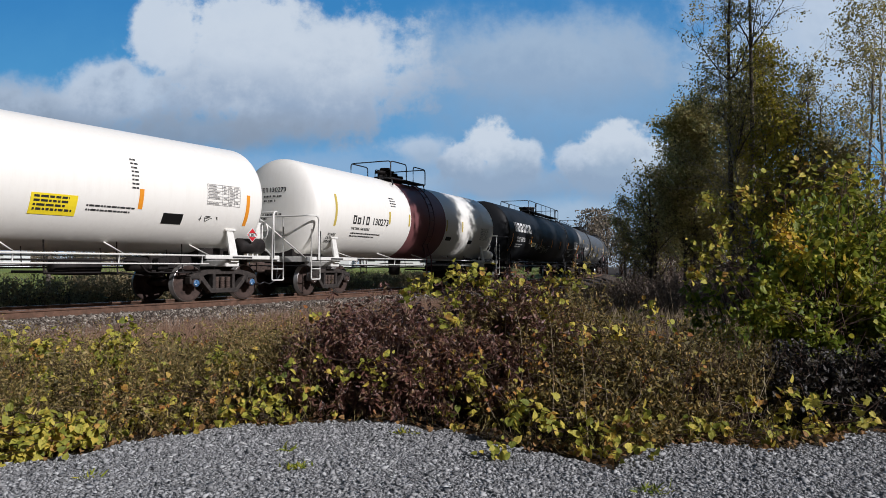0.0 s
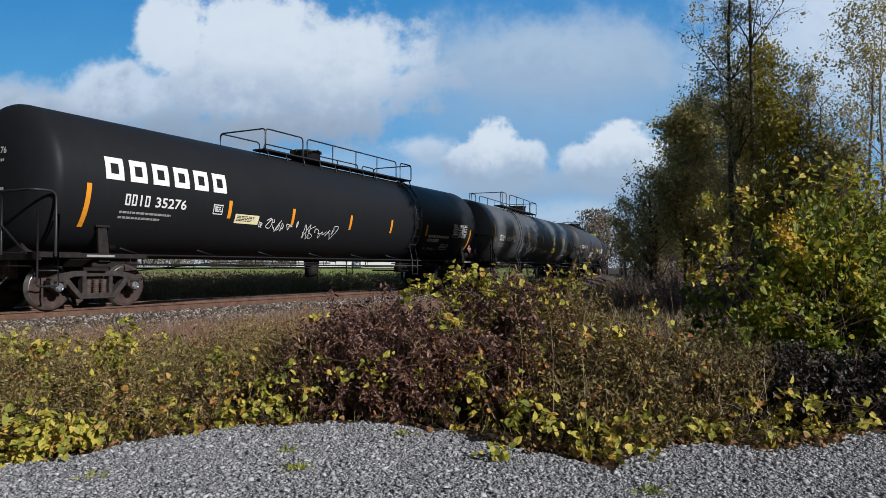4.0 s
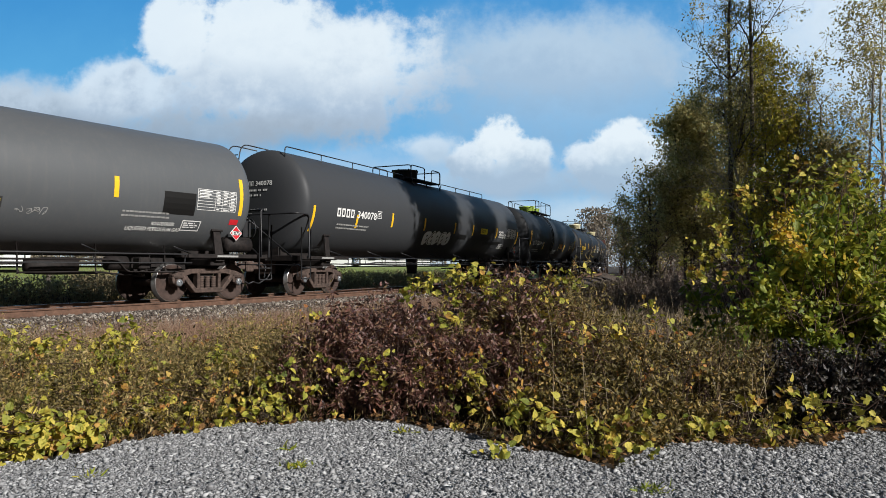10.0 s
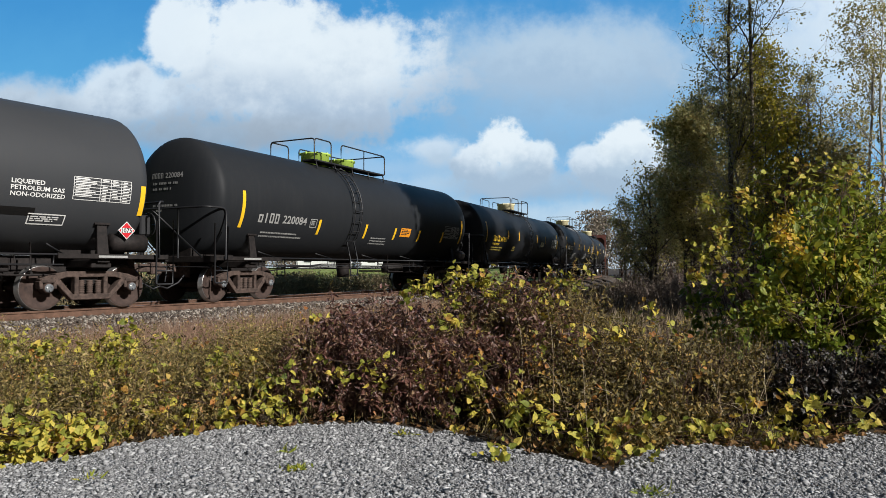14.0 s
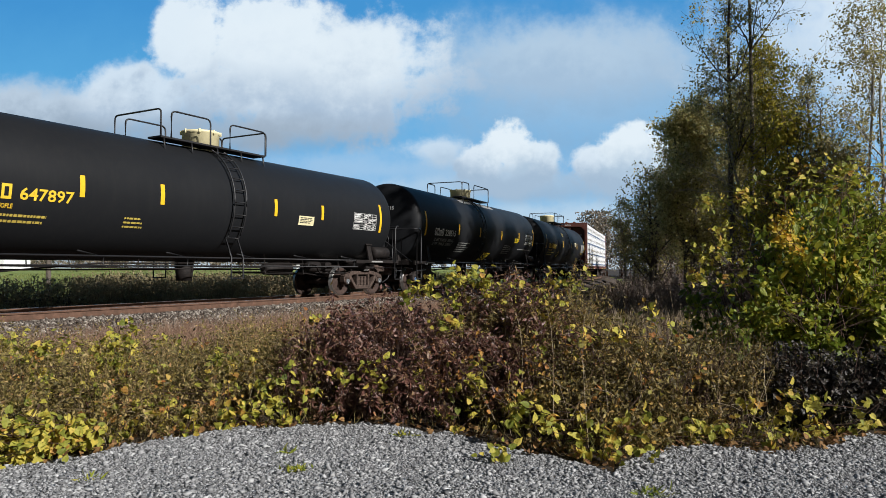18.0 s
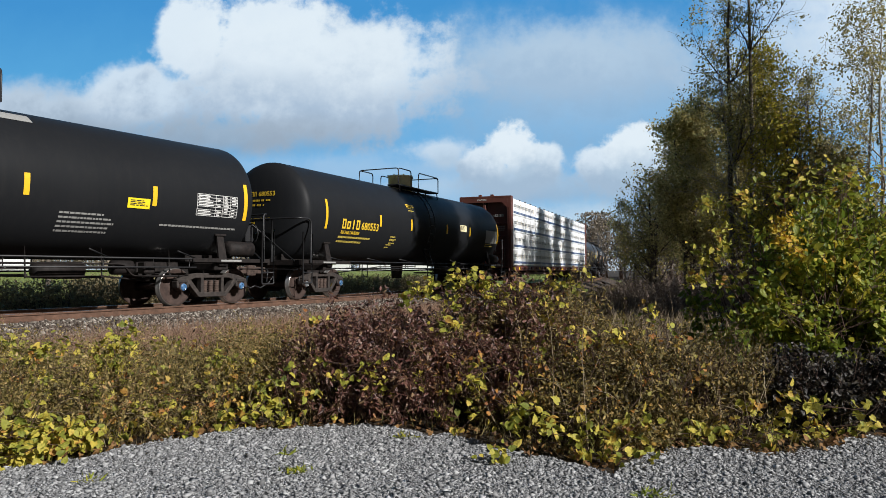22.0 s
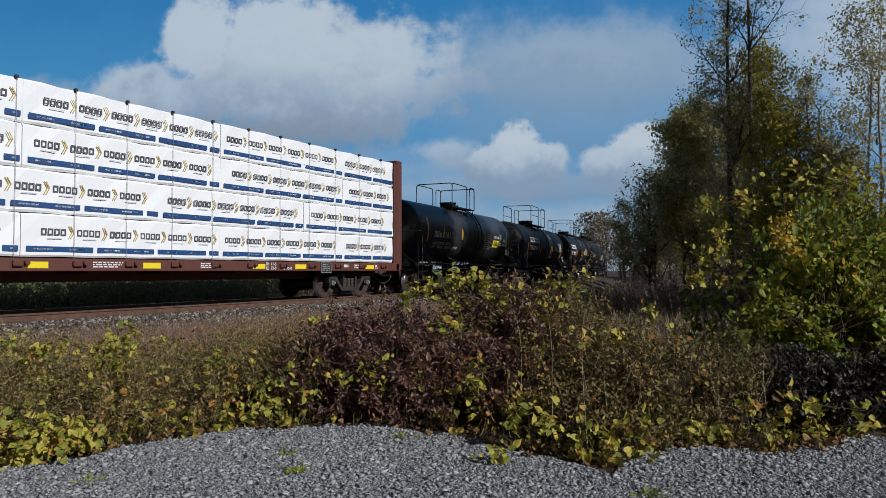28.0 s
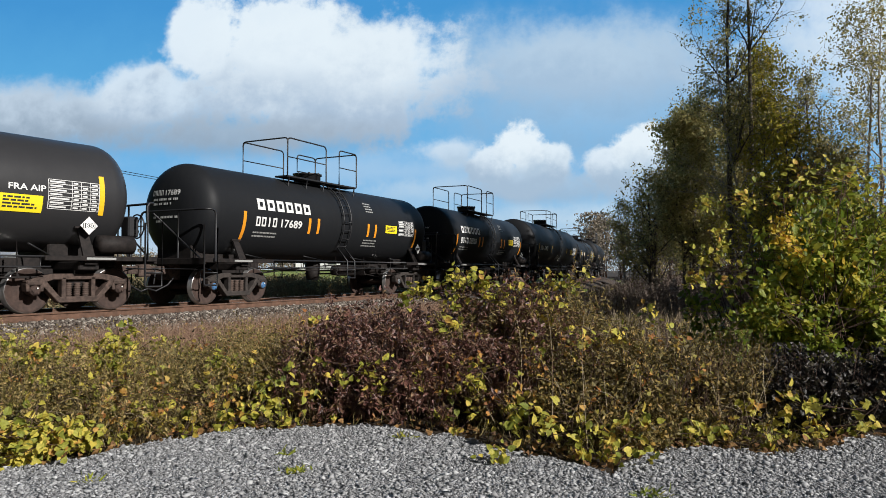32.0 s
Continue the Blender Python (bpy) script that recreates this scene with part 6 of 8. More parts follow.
def flat_quads(name, quads, y, mats, parent, label=""):
    """Flat paint on a side wall at y: quads (x0, x1, z0, z1, material, slant of the top)."""
    v, f, idx = [], [], []
    for x0, x1, z0, z1, mi, *slant in quads:
        o = len(v)
        yy = y - 0.002 * (mi % 3)
        lean = slant[0] if slant else 0.0
        v += [(x0, yy, z0), (x1, yy, z0), (x1 + lean, yy, z1), (x0 + lean, yy, z1)]
        f.append((o, o + 1, o + 2, o + 3))
        idx.append(mi)
    return shared(name, mesh_of(name, v, f, mats, idx), parent, None, label)


def lumber_car(u0, u1, rng):
    """Centre-beam flat car with bulkheads and four tiers of wrapped lumber."""
    L = u1 - u0
    car = tagged(new("lumber_car"), "brown bulkhead flat car loaded with white-wrapped lumber", "freight car", "cars of the train")
    sets = []
    add_truck(car, -L / 2 + 3.03, ("rust", "grey"), "dusty", sets)
    add_truck(car, L / 2 - 3.03, ("grey", "grey"), "dark", sets)
    xa, xb = -L / 2 + 1.05, L / 2 - 0.85                # outer faces of the bulkheads
    bm = bmesh.new()
    box(bm, xa - 0.2, xb + 0.2, -1.36, 1.36, 0.98, 1.08, 0.015)
    box(bm, xa - 0.2, xb + 0.2, -0.32, 0.32, 0.60, 0.98, 0.02)
    part("deck", bm, M_BROWN, car)
    for yy in (-1, 1):
        bm = bmesh.new()
        y0, y1 = sorted((yy * 1.40, yy * 1.31))
        box(bm, xa - 0.15, xb + 0.15, y0, y1, 0.84, 1.10, 0.012)
        sill = part("side_sill", bm, M_BROWN, car)
        for i in range(18):
            x = 10.56 - 1.19 * i
            bm = bmesh.new()
            y0, y1 = sorted((yy * 1.395, yy * 1.47))
            box(bm, x - 0.10, x + 0.10, y0, y1, 0.93, 1.06, 0.02)
            lathe(bm, [(yy * 1.40, 0.05), (yy * 1.50, 0.045)], "y", 8, True, (x + 0.16, 0, 1.0))
            part("strap_winch", bm, M_BROWN, sill)
        if yy < 0:
            for x in (-11.2, -10.0, -5.3, -1.2, 1.4, 4.7, 6.33, 9.63):
                flat_quads("yellow_reflector", [(x, x + 0.46, 0.90, 1.03, 0)], -1.404, [M_SIGNY], sill, "yellow reflective rectangle")
            q = []
            for x0, x1, rows in ((0.2, 1.0, 3), (3.0, 3.6, 3), (8.52, 8.85, 1), (9.05, 9.30, 2), (10.15, 10.3, 3)):
                q += bars(rng, x0, x1, 0.90, 1.04, rows, 0, 0.6, 0.04)
            for x in (-7.75, -7.57, -7.39):
                q += [(x, x + 0.13, 0.90, 0.925, 0), (x, x + 0.13, 1.025, 1.05, 0), (x, x + 0.025, 0.925, 1.025, 0), (x + 0.105, x + 0.13, 0.925, 1.025, 0)]
            flat_quads("sill_print", q, -1.403, [M_LETW], sill)
            for text, x, size, label in (("LD LMT  224600\nLT WT    61400", -4.75, 0.10, "painted load limit and light weight"), ("IH  11-5\nEL  73-0", 5.19, 0.115, "painted inside height and length"),
                                         ("\nL  75-0", 5.86, 0.115, "painted length"), ("62680", -7.1, 0.19, "painted car number")):
                me = letters(text, size, 0.003)
                base = min(p.co.y for p in me.vertices)
                for p in me.vertices:
                    p.co = (x + p.co.x, -1.404, 0.875 + p.co.y - base)
                me.materials.append(M_LETW)
                shared("lettering", me, sill, None, label)
            bm = bmesh.new()
            box(bm, 7.42, 7.90, -1.425, -1.398, 0.77, 1.10, 0.006)
            plate = part("data_plate", bm, M_LETK, sill, "black plate with small white print")
            flat_quads("sill_print", frame_quads(7.43, 7.89, 0.78, 1.09, 0.014) + bars(rng, 7.48, 7.86, 0.82, 1.05, 4, 0, 0.45, 0.05), -1.428, [M_LETG], plate)
    # side bearers under the deck
    for i in range(11):
        x = xa + 1.2 + i * (xb - xa - 2.4) / 10
        bm = bmesh.new()
        box(bm, x - 0.05, x + 0.05, -1.3, 1.3, 0.78, 0.98, 0.01)
        part("cross_bearer", bm, M_FRAME, car)
    for d, xo in ((-1, xa), (1, xb)):
        bm = bmesh.new()
        a, b = sorted((xo - d * 0.02, xo - d * 0.14))
        box(bm, a, b, -1.38, 1.38, 1.08, 4.62, 0.02)
        bulk = part("bulkhead", bm, M_BROWN, car, "tall brown steel bulkhead with deep posts")
        out = xo + d * 0.30
        a, b = sorted((xo - d * 0.02, out))
        for yy in (-1, 1):
            bm = bmesh.new()
            y0, y1 = sorted((yy * 1.40, yy * 1.36))
            box(bm, a, b, y0, y1, 0.86, 4.60, 0.01)
            y0, y1 = sorted((yy * 1.36, yy * 1.20))
            box(bm, *sorted((out, out - d * 0.03)), y0, y1, 0.86, 4.60, 0.008)
            part("side_post", bm, M_BROWN, bulk)
            bm = bmesh.new()
            y0, y1 = sorted((yy * 1.20, yy * 0.98))
            vs = [bm.verts.new((xx, yy * yv, zv)) for xx in (out, out - d * 0.03) for yv, zv in ((1.20, 4.36), (0.92, 4.36), (1.20, 4.06))]
            for q in ((0, 1, 2), (5, 4, 3), (0, 3, 4, 1), (1, 4, 5, 2), (2, 5, 3, 0)):
                bm.faces.new([vs[i] for i in q])
            bmesh.ops.recalc_face_normals(bm, faces=bm.faces)
            part("gusset", bm, M_BROWN, bulk)
            bm = bmesh.new()
            box(bm, *sorted((xo, xo + d * 0.16)), yy * 0.32 - 0.08, yy * 0.32 + 0.08, 4.70, 4.80, 0.015)
            part("lifting_lug", bm, M_BROWN, bulk)
        bm = bmesh.new()
        box(bm, a, b, -1.40, 1.40, 4.60, 4.70, 0.012)
        box(bm, *sorted((out, out - d * 0.03)), -1.20, 1.20, 4.36, 4.60, 0.008)
        part("top_beam", bm, M_BROWN, bulk)
        bm = bmesh.new()
        box(bm, *sorted((xo - d * 0.02, xo + d * 0.24)), -0.02, 0.14, 1.08, 4.40, 0.012)
        part("rib", bm, M_BROWN, bulk)
        for z in (1.75, 2.62, 3.30):
            for y0, y1 in ((-1.36, -0.02), (0.14, 1.36)):
                bm = bmesh.new()
                box(bm, *sorted((xo - d * 0.02, xo + d * 0.13)), y0, y1, z - 0.04, z + 0.04, 0.01)
                part("stiffener", bm, M_BROWN, bulk)
        add_coupler(car, d * L / 2, d)
        bm = bmesh.new()
        for i in range(4):
            z = 1.2 + i * 0.4
            rod(bm, [(xo + d * 0.34, -1.28, z), (xo + d * 0.34, -0.86, z)], 0.014, 5)
        for y in (-1.28, -0.86):
            rod(bm, [(xo + d * 0.34, y, 0.7), (xo + d * 0.34, y, 4.1 if y < -1 else 2.5)], 0.016, 5)
        part("end_ladder", bm, M_BROWN, car)
        if d < 0:
            v, f = [], []
            for k, (y0, z0, n, h) in enumerate(((-0.15, 3.62, 3, 0.14), (-0.25, 3.12, 9, 0.045), (-0.25, 3.02, 9, 0.045), (-0.25, 2.92, 8, 0.045), (-0.25, 2.36, 6, 0.045), (0.95, 3.62, 7, 0.045), (0.95, 3.52, 6, 0.045))):
                for i in range(n):
                    w = 0.085 if h > 0.1 else 0.075
                    o, y = len(v), y0 - i * w * 1.15
                    v += [(xo - 0.205, y, z0), (xo - 0.205, y - w * 0.75, z0), (xo - 0.205, y - w * 0.75, z0 + h), (xo - 0.205, y, z0 + h)]
                    f.append((o, o + 1, o + 2, o + 3))
            me = mesh_of("bulkhead_print", [(x + 0.205 - 0.006 + 0.02, y, z) for x, y, z in v], f, [M_LETG])
            shared("bulkhead_print", me, bulk)
            me = letters("CAUTION", 0.11, 0.003)
            for vv in me.vertices:
                vv.co = (xo - 0.306, 0.42 - vv.co.x, 4.47 + vv.co.y)
            me.materials.append(M_LETW)
            shared("caution_word", me, bulk)
            me = letters("62680", 0.20, 0.003)
            for vv in me.vertices:
                vv.co = (xo - 0.186, -0.48 - vv.co.x, 3.62 + vv.co.y)
            me.materials.append(M_LETG)
            shared("lettering", me, bulk, None, "painted car number")
    # wrapped bundles
    k = Nodes("white_lumber_wrap")
    co = k.n("ShaderNodeTexCoord").outputs["Object"]
    col = k.mix(k.math("MULTIPLY", k.noise(1.3, 5, 0.6, co), 0.35), (0.93, 0.935, 0.94), (0.85, 0.86, 0.875))
    mp = k.n("ShaderNodeMapping")
    mp.inputs["Scale"].default_value = (1.0, 1.0, 0.45)
    mp.inputs["Rotation"].default_value = (0, 0.6, 0)
    k.link(co, mp.inputs[0])
    k.bump(k.noise(5.0, 5, 0.6, mp.outputs[0]), 0.45, 0.03)
    wrap = k.done(col, 0.35, 0, 0.5)
    navy = plain("navy_print", (0.022, 0.075, 0.22), 0.45, 0, 0.2)
    ink = plain("charcoal_print", (0.09, 0.095, 0.105), 0.5)
    faint = plain("faint_grey_print", (0.62, 0.63, 0.65), 0.5)
    gold = plain("gold_print", (0.45, 0.32, 0.05), 0.5)
    strap = plain("steel_strap", (0.28, 0.28, 0.28), 0.5, 0.3)
    x_in0, x_in1 = xa + 0.2, xb - 0.2
    tiers, z0 = 4, 1.12
    th = (4.60 - z0) / tiers
    for side in (-1, 1):
        for tier in range(tiers):
            cuts = [x_in0]
            step = 4.88
            first = (4.88, 3.1, 4.88, 4.88)[tier] if side < 0 else 4.88
            x = x_in0 + first
            while x < x_in1 - 0.6:
                cuts.append(x)
                x += step
            cuts.append(x_in1)
            za, zb = z0 + tier * th + 0.008, z0 + (tier + 1) * th - 0.008
            for c0, c1 in zip(cuts, cuts[1:]):
                bm = bmesh.new()
                nx = max(2, int((c1 - c0) / 0.35))
                dy = rng.uniform(-0.015, 0.015)
                rows = []
                for i in range(nx + 1):
                    xx = c0 + 0.004 + (c1 - c0 - 0.008) * i / nx
                    ring = []
                    for (yy, zz) in ((0.06, za), (1.33, za), (1.36, za + 0.04), (1.355, (za + zb) / 2), (1.36, zb - 0.04), (1.33, zb), (0.06, zb)):
                        w = 0.012 * math.sin(xx * 5.1 + zz * 9 + tier) + rng.uniform(-0.006, 0.006)
                        ring.append(bm.verts.new((xx, side * (yy + (w + dy if yy > 1 else 0)), zz + (w * 0.7 if yy > 1 else 0))))
                    rows.append(ring)
                for a, b in zip(rows, rows[1:]):
                    for j in range(7):
                        bm.faces.new((a[j], b[j], b[(j + 1) % 7], a[(j + 1) % 7]))
                bm.faces.new(rows[0])
                bm.faces.new(rows[-1][::-1])
                bmesh.ops.recalc_face_normals(bm, faces=bm.faces)
                bun = part("wrapped_package", bm, wrap, car, "package of boards in printed white plastic wrap")
                if side > 0:
                    continue
                q = []
                zb0 = za + 0.10
                x = c0 + 0.1
                while x < c1 - 0.25:              # navy print bands with pale lines inside
                    e = min(c1 - 0.05, x + 1.38)
                    q.append((x, e, zb0, zb0 + 0.11, 0))
                    q += [(x + o + j * 0.065, x + o + 0.055 + j * 0.065, zb0 + 0.04, zb0 + 0.07, 3) for o in (0.14, 0.86) for j in range(6) if x + o + 0.1 + j * 0.065 < e]
                    x += 1.48
                x = c0 + rng.uniform(0.1, 0.4)
                zt = zb - 0.42
                while x < c1 - 0.75:              # repeated mark: four blocks and a chevron
                    for j in range(4):
                        xx, t = x + j * 0.132, 0.026
                        q += [(xx, xx + t, zt, zt + 0.135, 1), (xx + 0.082, xx + 0.082 + t, zt, zt + 0.135, 1), (xx + t, xx + 0.082, zt + 0.135 - t, zt + 0.135, 1), (xx + t, xx + 0.082, zt, zt + t, 1)]
                    for o in (0.545, 0.59):
                        q += [(x + o, x + o + 0.02, zt - 0.06, zt + 0.07, 2, 0.07), (x + o + 0.07, x + o + 0.09, zt + 0.07, zt + 0.20, 2, -0.07)]
                    q.append((x + 0.12, x + 0.42, zt - 0.075, zt - 0.055, 5))
                    x += 0.74
                flat_quads("wrap_print", q, -1.385, [navy, ink, gold, M_LETW, ink, faint], bun, "navy, charcoal and gold print on white wrap")
    for i in range(18):
        x = 10.5 - 1.19 * i
        for yy in (-1, 1):
            bm = bmesh.new()
            y0, y1 = sorted((yy * 1.392, yy * 1.397))
            box(bm, x - 0.004, x + 0.004, y0, y1, 1.06, 4.63)
            part("tie_strap", bm, strap, car, "thin steel tie-down strap")
            bm = bmesh.new()
            y0, y1 = sorted((yy * 1.33, yy * 1.41))
            box(bm, x - 0.032, x + 0.032, y0, y1, 4.565, 4.625, 0.008)
            part("corner_protector", bm, M_LETK, car, "black plastic corner protector")
    bm = bmesh.new()
    box(bm, x_in0, x_in1, -0.05, 0.05, 1.08, 4.55)
    part("centre_beam", bm, M_BROWN, car)
    MOVERS.append((car, u0, u1, sets, 3.03))


build_train()


# ---------------------------------------------------------------- plants
DEEP = 0.955          # scale of depths in the planting plan


def soup(name, pieces, mat, parent=None, label="", kind=""):
    v, f = merge(*pieces)
    ob = under(new(name, tri_mesh(name, v, f, [mat])), parent)
    return tagged(ob, label, kind=kind)


def stems_between(rng, base, tip, r0, r1, bend=0.15, parts=3):
    """Curved stalks from base to tip (arrays): segments for tubes(), and points along them."""
    n = len(base)
    mid = (base + tip) / 2 + rng.normal(size=(n, 3)) * bend * np.linalg.norm(tip - base, axis=1, keepdims=True) * (1, 1, 0.4)
    pts = [((1 - t) ** 2)[..., None] * base + (2 * t * (1 - t))[..., None] * mid + (t * t)[..., None] * tip for t in (np.full(n, i / parts) for i in range(parts + 1))]
    segs = []
    for i in range(parts):
        a, b = r0 + (r1 - r0) * i / parts, r0 + (r1 - r0) * (i + 1) / parts
        segs.append(np.concatenate([pts[i], pts[i + 1], np.full((n, 1), a), np.full((n, 1), b)], 1))
    return np.concatenate(segs), pts


def along(rng, pts, per, lo=0.25, hi=1.0):
    """Random places along curved stalks, and the way the stalk runs there."""
    n, k = len(pts[0]), len(pts) - 1
    t = rng.uniform(lo, hi, (n, per)) * k
    i = np.minimum(t.astype(int), k - 1)
    P = np.stack(pts, 1)
    r = np.arange(n)[:, None]
    a, b = P[r, i], P[r, i + 1]
    w = (t - i)[..., None]
    return (a + (b - a) * w).reshape(-1, 3), (b - a).reshape(-1, 3)


def mound(rng, cx, cy, rx, ry, h, n, wild=0.25):
    """Feet and tips of stalks that together make a rounded, uneven bush."""
    ang, rad = rng.uniform(0, 2 * math.pi, n), np.sqrt(rng.random(n))
    bx, by = cx + rx * rad * np.cos(ang), cy + ry * rad * np.sin(ang)
    top = h * np.sqrt(np.clip(1.05 - rad ** 2.6, 0.06, 1)) * (1 + wild * rng.normal(size=n) * 0.5) * (0.85 + 0.25 * fbm(bx, by, 2.1, 3.0))
    out = 0.22 * h * rad
    tx, ty = bx + out * np.cos(ang) + rng.normal(size=n) * 0.12 * h, by + out * np.sin(ang) + rng.normal(size=n) * 0.12 * h
    base = np.stack([bx, by, ground_z(bx, by) - 0.02], 1)
    tip = np.stack([tx, ty, base[:, 2] + np.clip(top, 0.12, 1.12 * h)], 1)
    return base, tip


def bush(name, label, category, rng, cx, cy, rx, ry, h, stalks, per, shape, size, leaf, stalk=None, droop=0.2, width=1.0, lo=0.3, wild=0.3, r0=0.006, group="", gaps=0.0, gap_scale=2.6):
    ob = tagged(new(name), label, category, group)
    base, tip = mound(rng, cx, cy, rx, ry, h, stalks, wild)
    segs, pts = stems_between(rng, base, tip, r0, r0 * 0.35, 0.18)
    soup("stem", [tubes(segs)], stalk or M_TWIG, ob, "", "stuff")
    at, way = along(rng, pts, per, lo)
    way = way / (np.linalg.norm(way, axis=1, keepdims=True) + 1e-9)
    head = way * 0.35 + rng.normal(size=at.shape) * 0.55 + (0, 0, -droop)
    at = at + rng.normal(size=at.shape) * size * 0.35
    if gaps:
        q = fbm(at[:, 0] + at[:, 2] * 0.7, at[:, 1] * 0.8 + at[:, 2] * 1.1, gap_scale, 4.0)
        keep = q + rng.normal(size=len(q)) * 0.12 > gaps
        at, head = at[keep], head[keep]
    sz = size * rng.uniform(0.6, 1.35, len(at))
    soup("foliage", [scatter(shape, at, sz, head, rng, width)], leaf, ob, "", "stuff")
    return ob


def vine(label, rng, spots, leaf_size=0.11, mat=None, dense=2.2):
    """A climbing vine: broad leaves in loose groups on thin shoots. spots: (x, y, z, spread, leaves)."""
    ob = tagged(new("grape_vine"), label, "vine", "grape vines in the brush")
    leaves, segs = [], []
    for x, y, z, s, n in spots:
        n = int(n * dense)
        c = np.stack([rng.normal(size=n // 7 + 1) * s * 1.05, rng.normal(size=n // 7 + 1) * s * 0.6, rng.normal(size=n // 7 + 1) * s * 0.6], 1)[rng.integers(0, n // 7 + 1, n)]
        at = (x, y, z) + c + rng.normal(size=(n, 3)) * 0.045
        at[:, 2] = np.maximum(at[:, 2], 0.03)
        leaves.append(flat_scatter(LEAF_LOBED, at, leaf_size * rng.uniform(0.35, 1.0, n), rng, 0.95, 0.9, (0.35, -0.55, 0.55)))
        m = max(2, n // 6)
        a, b = at[rng.integers(0, n, m)], at[rng.integers(0, n, m)]
        segs.append(np.concatenate([a, b - (0, 0, 0.02), np.full((m, 1), 0.004), np.full((m, 1), 0.003)], 1))
    soup("foliage", leaves, mat or M_VINE, ob, "", "stuff")
    soup("shoot", [tubes(np.concatenate(segs))], M_TWIG, ob, "", "stuff")
    return ob


def grow(rng, p, d, length, r, level, segs, tips, spread, limb, start):
    """One limb and what springs from it."""
    steps = (8, 4, 3, 2)[level]
    p, d = np.array(p, float), np.array(d, float)
    for i in range(steps):
        d = d + rng.normal(size=3) * (0.05, 0.14, 0.2, 0.25)[level] + (0, 0, 0.06)
        d /= np.linalg.norm(d)
        q = p + d * length / steps
        ra, rb = r * (1 - 0.75 * i / steps), r * (1 - 0.75 * (i + 1) / steps)
        segs.append((*p, *q, ra, rb))
        p = q
        if level >= 1:
            tips.append(p.copy())
        f = (i + 1) / steps
        if level < 3 and (level > 0 or f > start):
            for _ in range((3, 2, 1)[level]):
                side = rng.normal(size=3)
                side -= side.dot(d) * d
                side /= np.linalg.norm(side) + 1e-9
                nd = d * (1 - spread) + side * spread * rng.uniform(0.8, 1.5) + (0, 0, 0.12)
                nd /= np.linalg.norm(nd)
                ln = length * limb * (1.25 - 0.75 * f) * rng.uniform(0.6, 1.2) if level == 0 else length * rng.uniform(0.35, 0.6)
                grow(rng, p, nd, ln, max(0.007, rb * 0.6), level + 1, segs, tips, spread, limb, start)
    tips.append(p.copy())


def tree(label, rng, x, y, h, trunk_r, leaves, leaf_size, mat, bark=None, spread=0.5, stems=1, lean=0.05, clump=0.35, shape=LEAF_OVAL, bare=0.3, limb=0.22):
    ob = tagged(new("tree"), label, "tree", "trees beside the track")
    segs, tips = [], []
    z = float(ground_z(np.array([x]), np.array([y]))[0]) - 0.1
    for s in range(stems):
        d = np.array([rng.normal() * lean, rng.normal() * lean, 1.0])
        grow(rng, (x + rng.normal() * 0.3 * (stems > 1), y + rng.normal() * 0.3 * (stems > 1), z), d, h * rng.uniform(0.88, 1.0), trunk_r, 0, segs, tips, spread, limb, bare)
    segs = np.array(segs)
    thick = segs[:, 6] > 0.03
    v, f = merge(tubes(segs[thick], 6), tubes(segs[~thick], 3))
    under(new("trunk", tri_mesh("trunk", v, f, [bark or M_BARK], True)), ob)
    tips = np.array(tips)
    tips = tips[tips[:, 2] > z + h * bare]
    if leaves and len(tips):
        keep = tips[rng.random(len(tips)) < 0.8]
        bunch = leaves // 14 + 1
        spot = keep[rng.integers(0, len(keep), bunch)] + rng.normal(size=(bunch, 3)) * clump * 0.65
        at = spot[rng.integers(0, bunch, leaves)] + rng.normal(size=(leaves, 3)) * leaf_size * 1.15
        head = rng.normal(size=(leaves, 3)) + (0, 0, -0.5)
        soup("crown", [scatter(shape, at, leaf_size * rng.uniform(0.6, 1.3, leaves), head, rng)], mat, ob, "", "stuff")
    return ob


def weeds(name, label, rng, x, y, h, per, mat, leaf_mat, r=0.003, leaf=0.05, lean=0.2, plume=False):
    """Standing dry stalks with small leaves, too many to count."""
    n = len(x)
    base = np.stack([x, y, ground_z(x, y)], 1)
    tip = base + np.stack([rng.normal(size=n) * lean * h, rng.normal(size=n) * lean * h, h], 1)
    segs, pts = stems_between(rng, base, tip, r, r * 0.5, 0.08)
    pieces = [tubes(segs)]
    ob = soup(name, pieces, mat, None, label, "stuff")
    ob["category"] = "weeds"
    if per:
        at, way = along(rng, pts, per, 0.15)
        head = rng.normal(size=at.shape) * 0.8 + way / (np.linalg.norm(way, axis=1, keepdims=True) + 1e-9) * 0.3
        at = at + rng.normal(size=at.shape) * leaf * 0.8
        lv = [scatter(LEAF_NARROW, at, leaf * rng.uniform(0.5, 1.4, len(at)), head, rng, 1.25)]
        if plume:
            at, way = along(rng, pts, 10, 0.82)
            lv.append(scatter(LEAF_NARROW, at + rng.normal(size=at.shape) * 0.02, np.full(len(at), 0.03), rng.normal(size=at.shape) + (0, 0, 0.6), rng, 0.6))
        ob2 = soup(name.replace("stalks", "leaves"), lv, leaf_mat, None, label.replace("stalks", "leaves"), "stuff")
        ob2["category"] = "weeds"


def grass(name, label, rng, x, y, h, mat, width=0.012, lean=0.35):
    n = len(x)
    at = np.stack([x, y, ground_z(x, y) - 0.01], 1)
    head = np.stack([rng.normal(size=n) * lean, rng.normal(size=n) * lean, np.ones(n)], 1)
    ob = soup(name, [scatter(BLADE, at, h, head, rng, width / h)], mat, None, label, "stuff")
    ob["category"] = "grass"


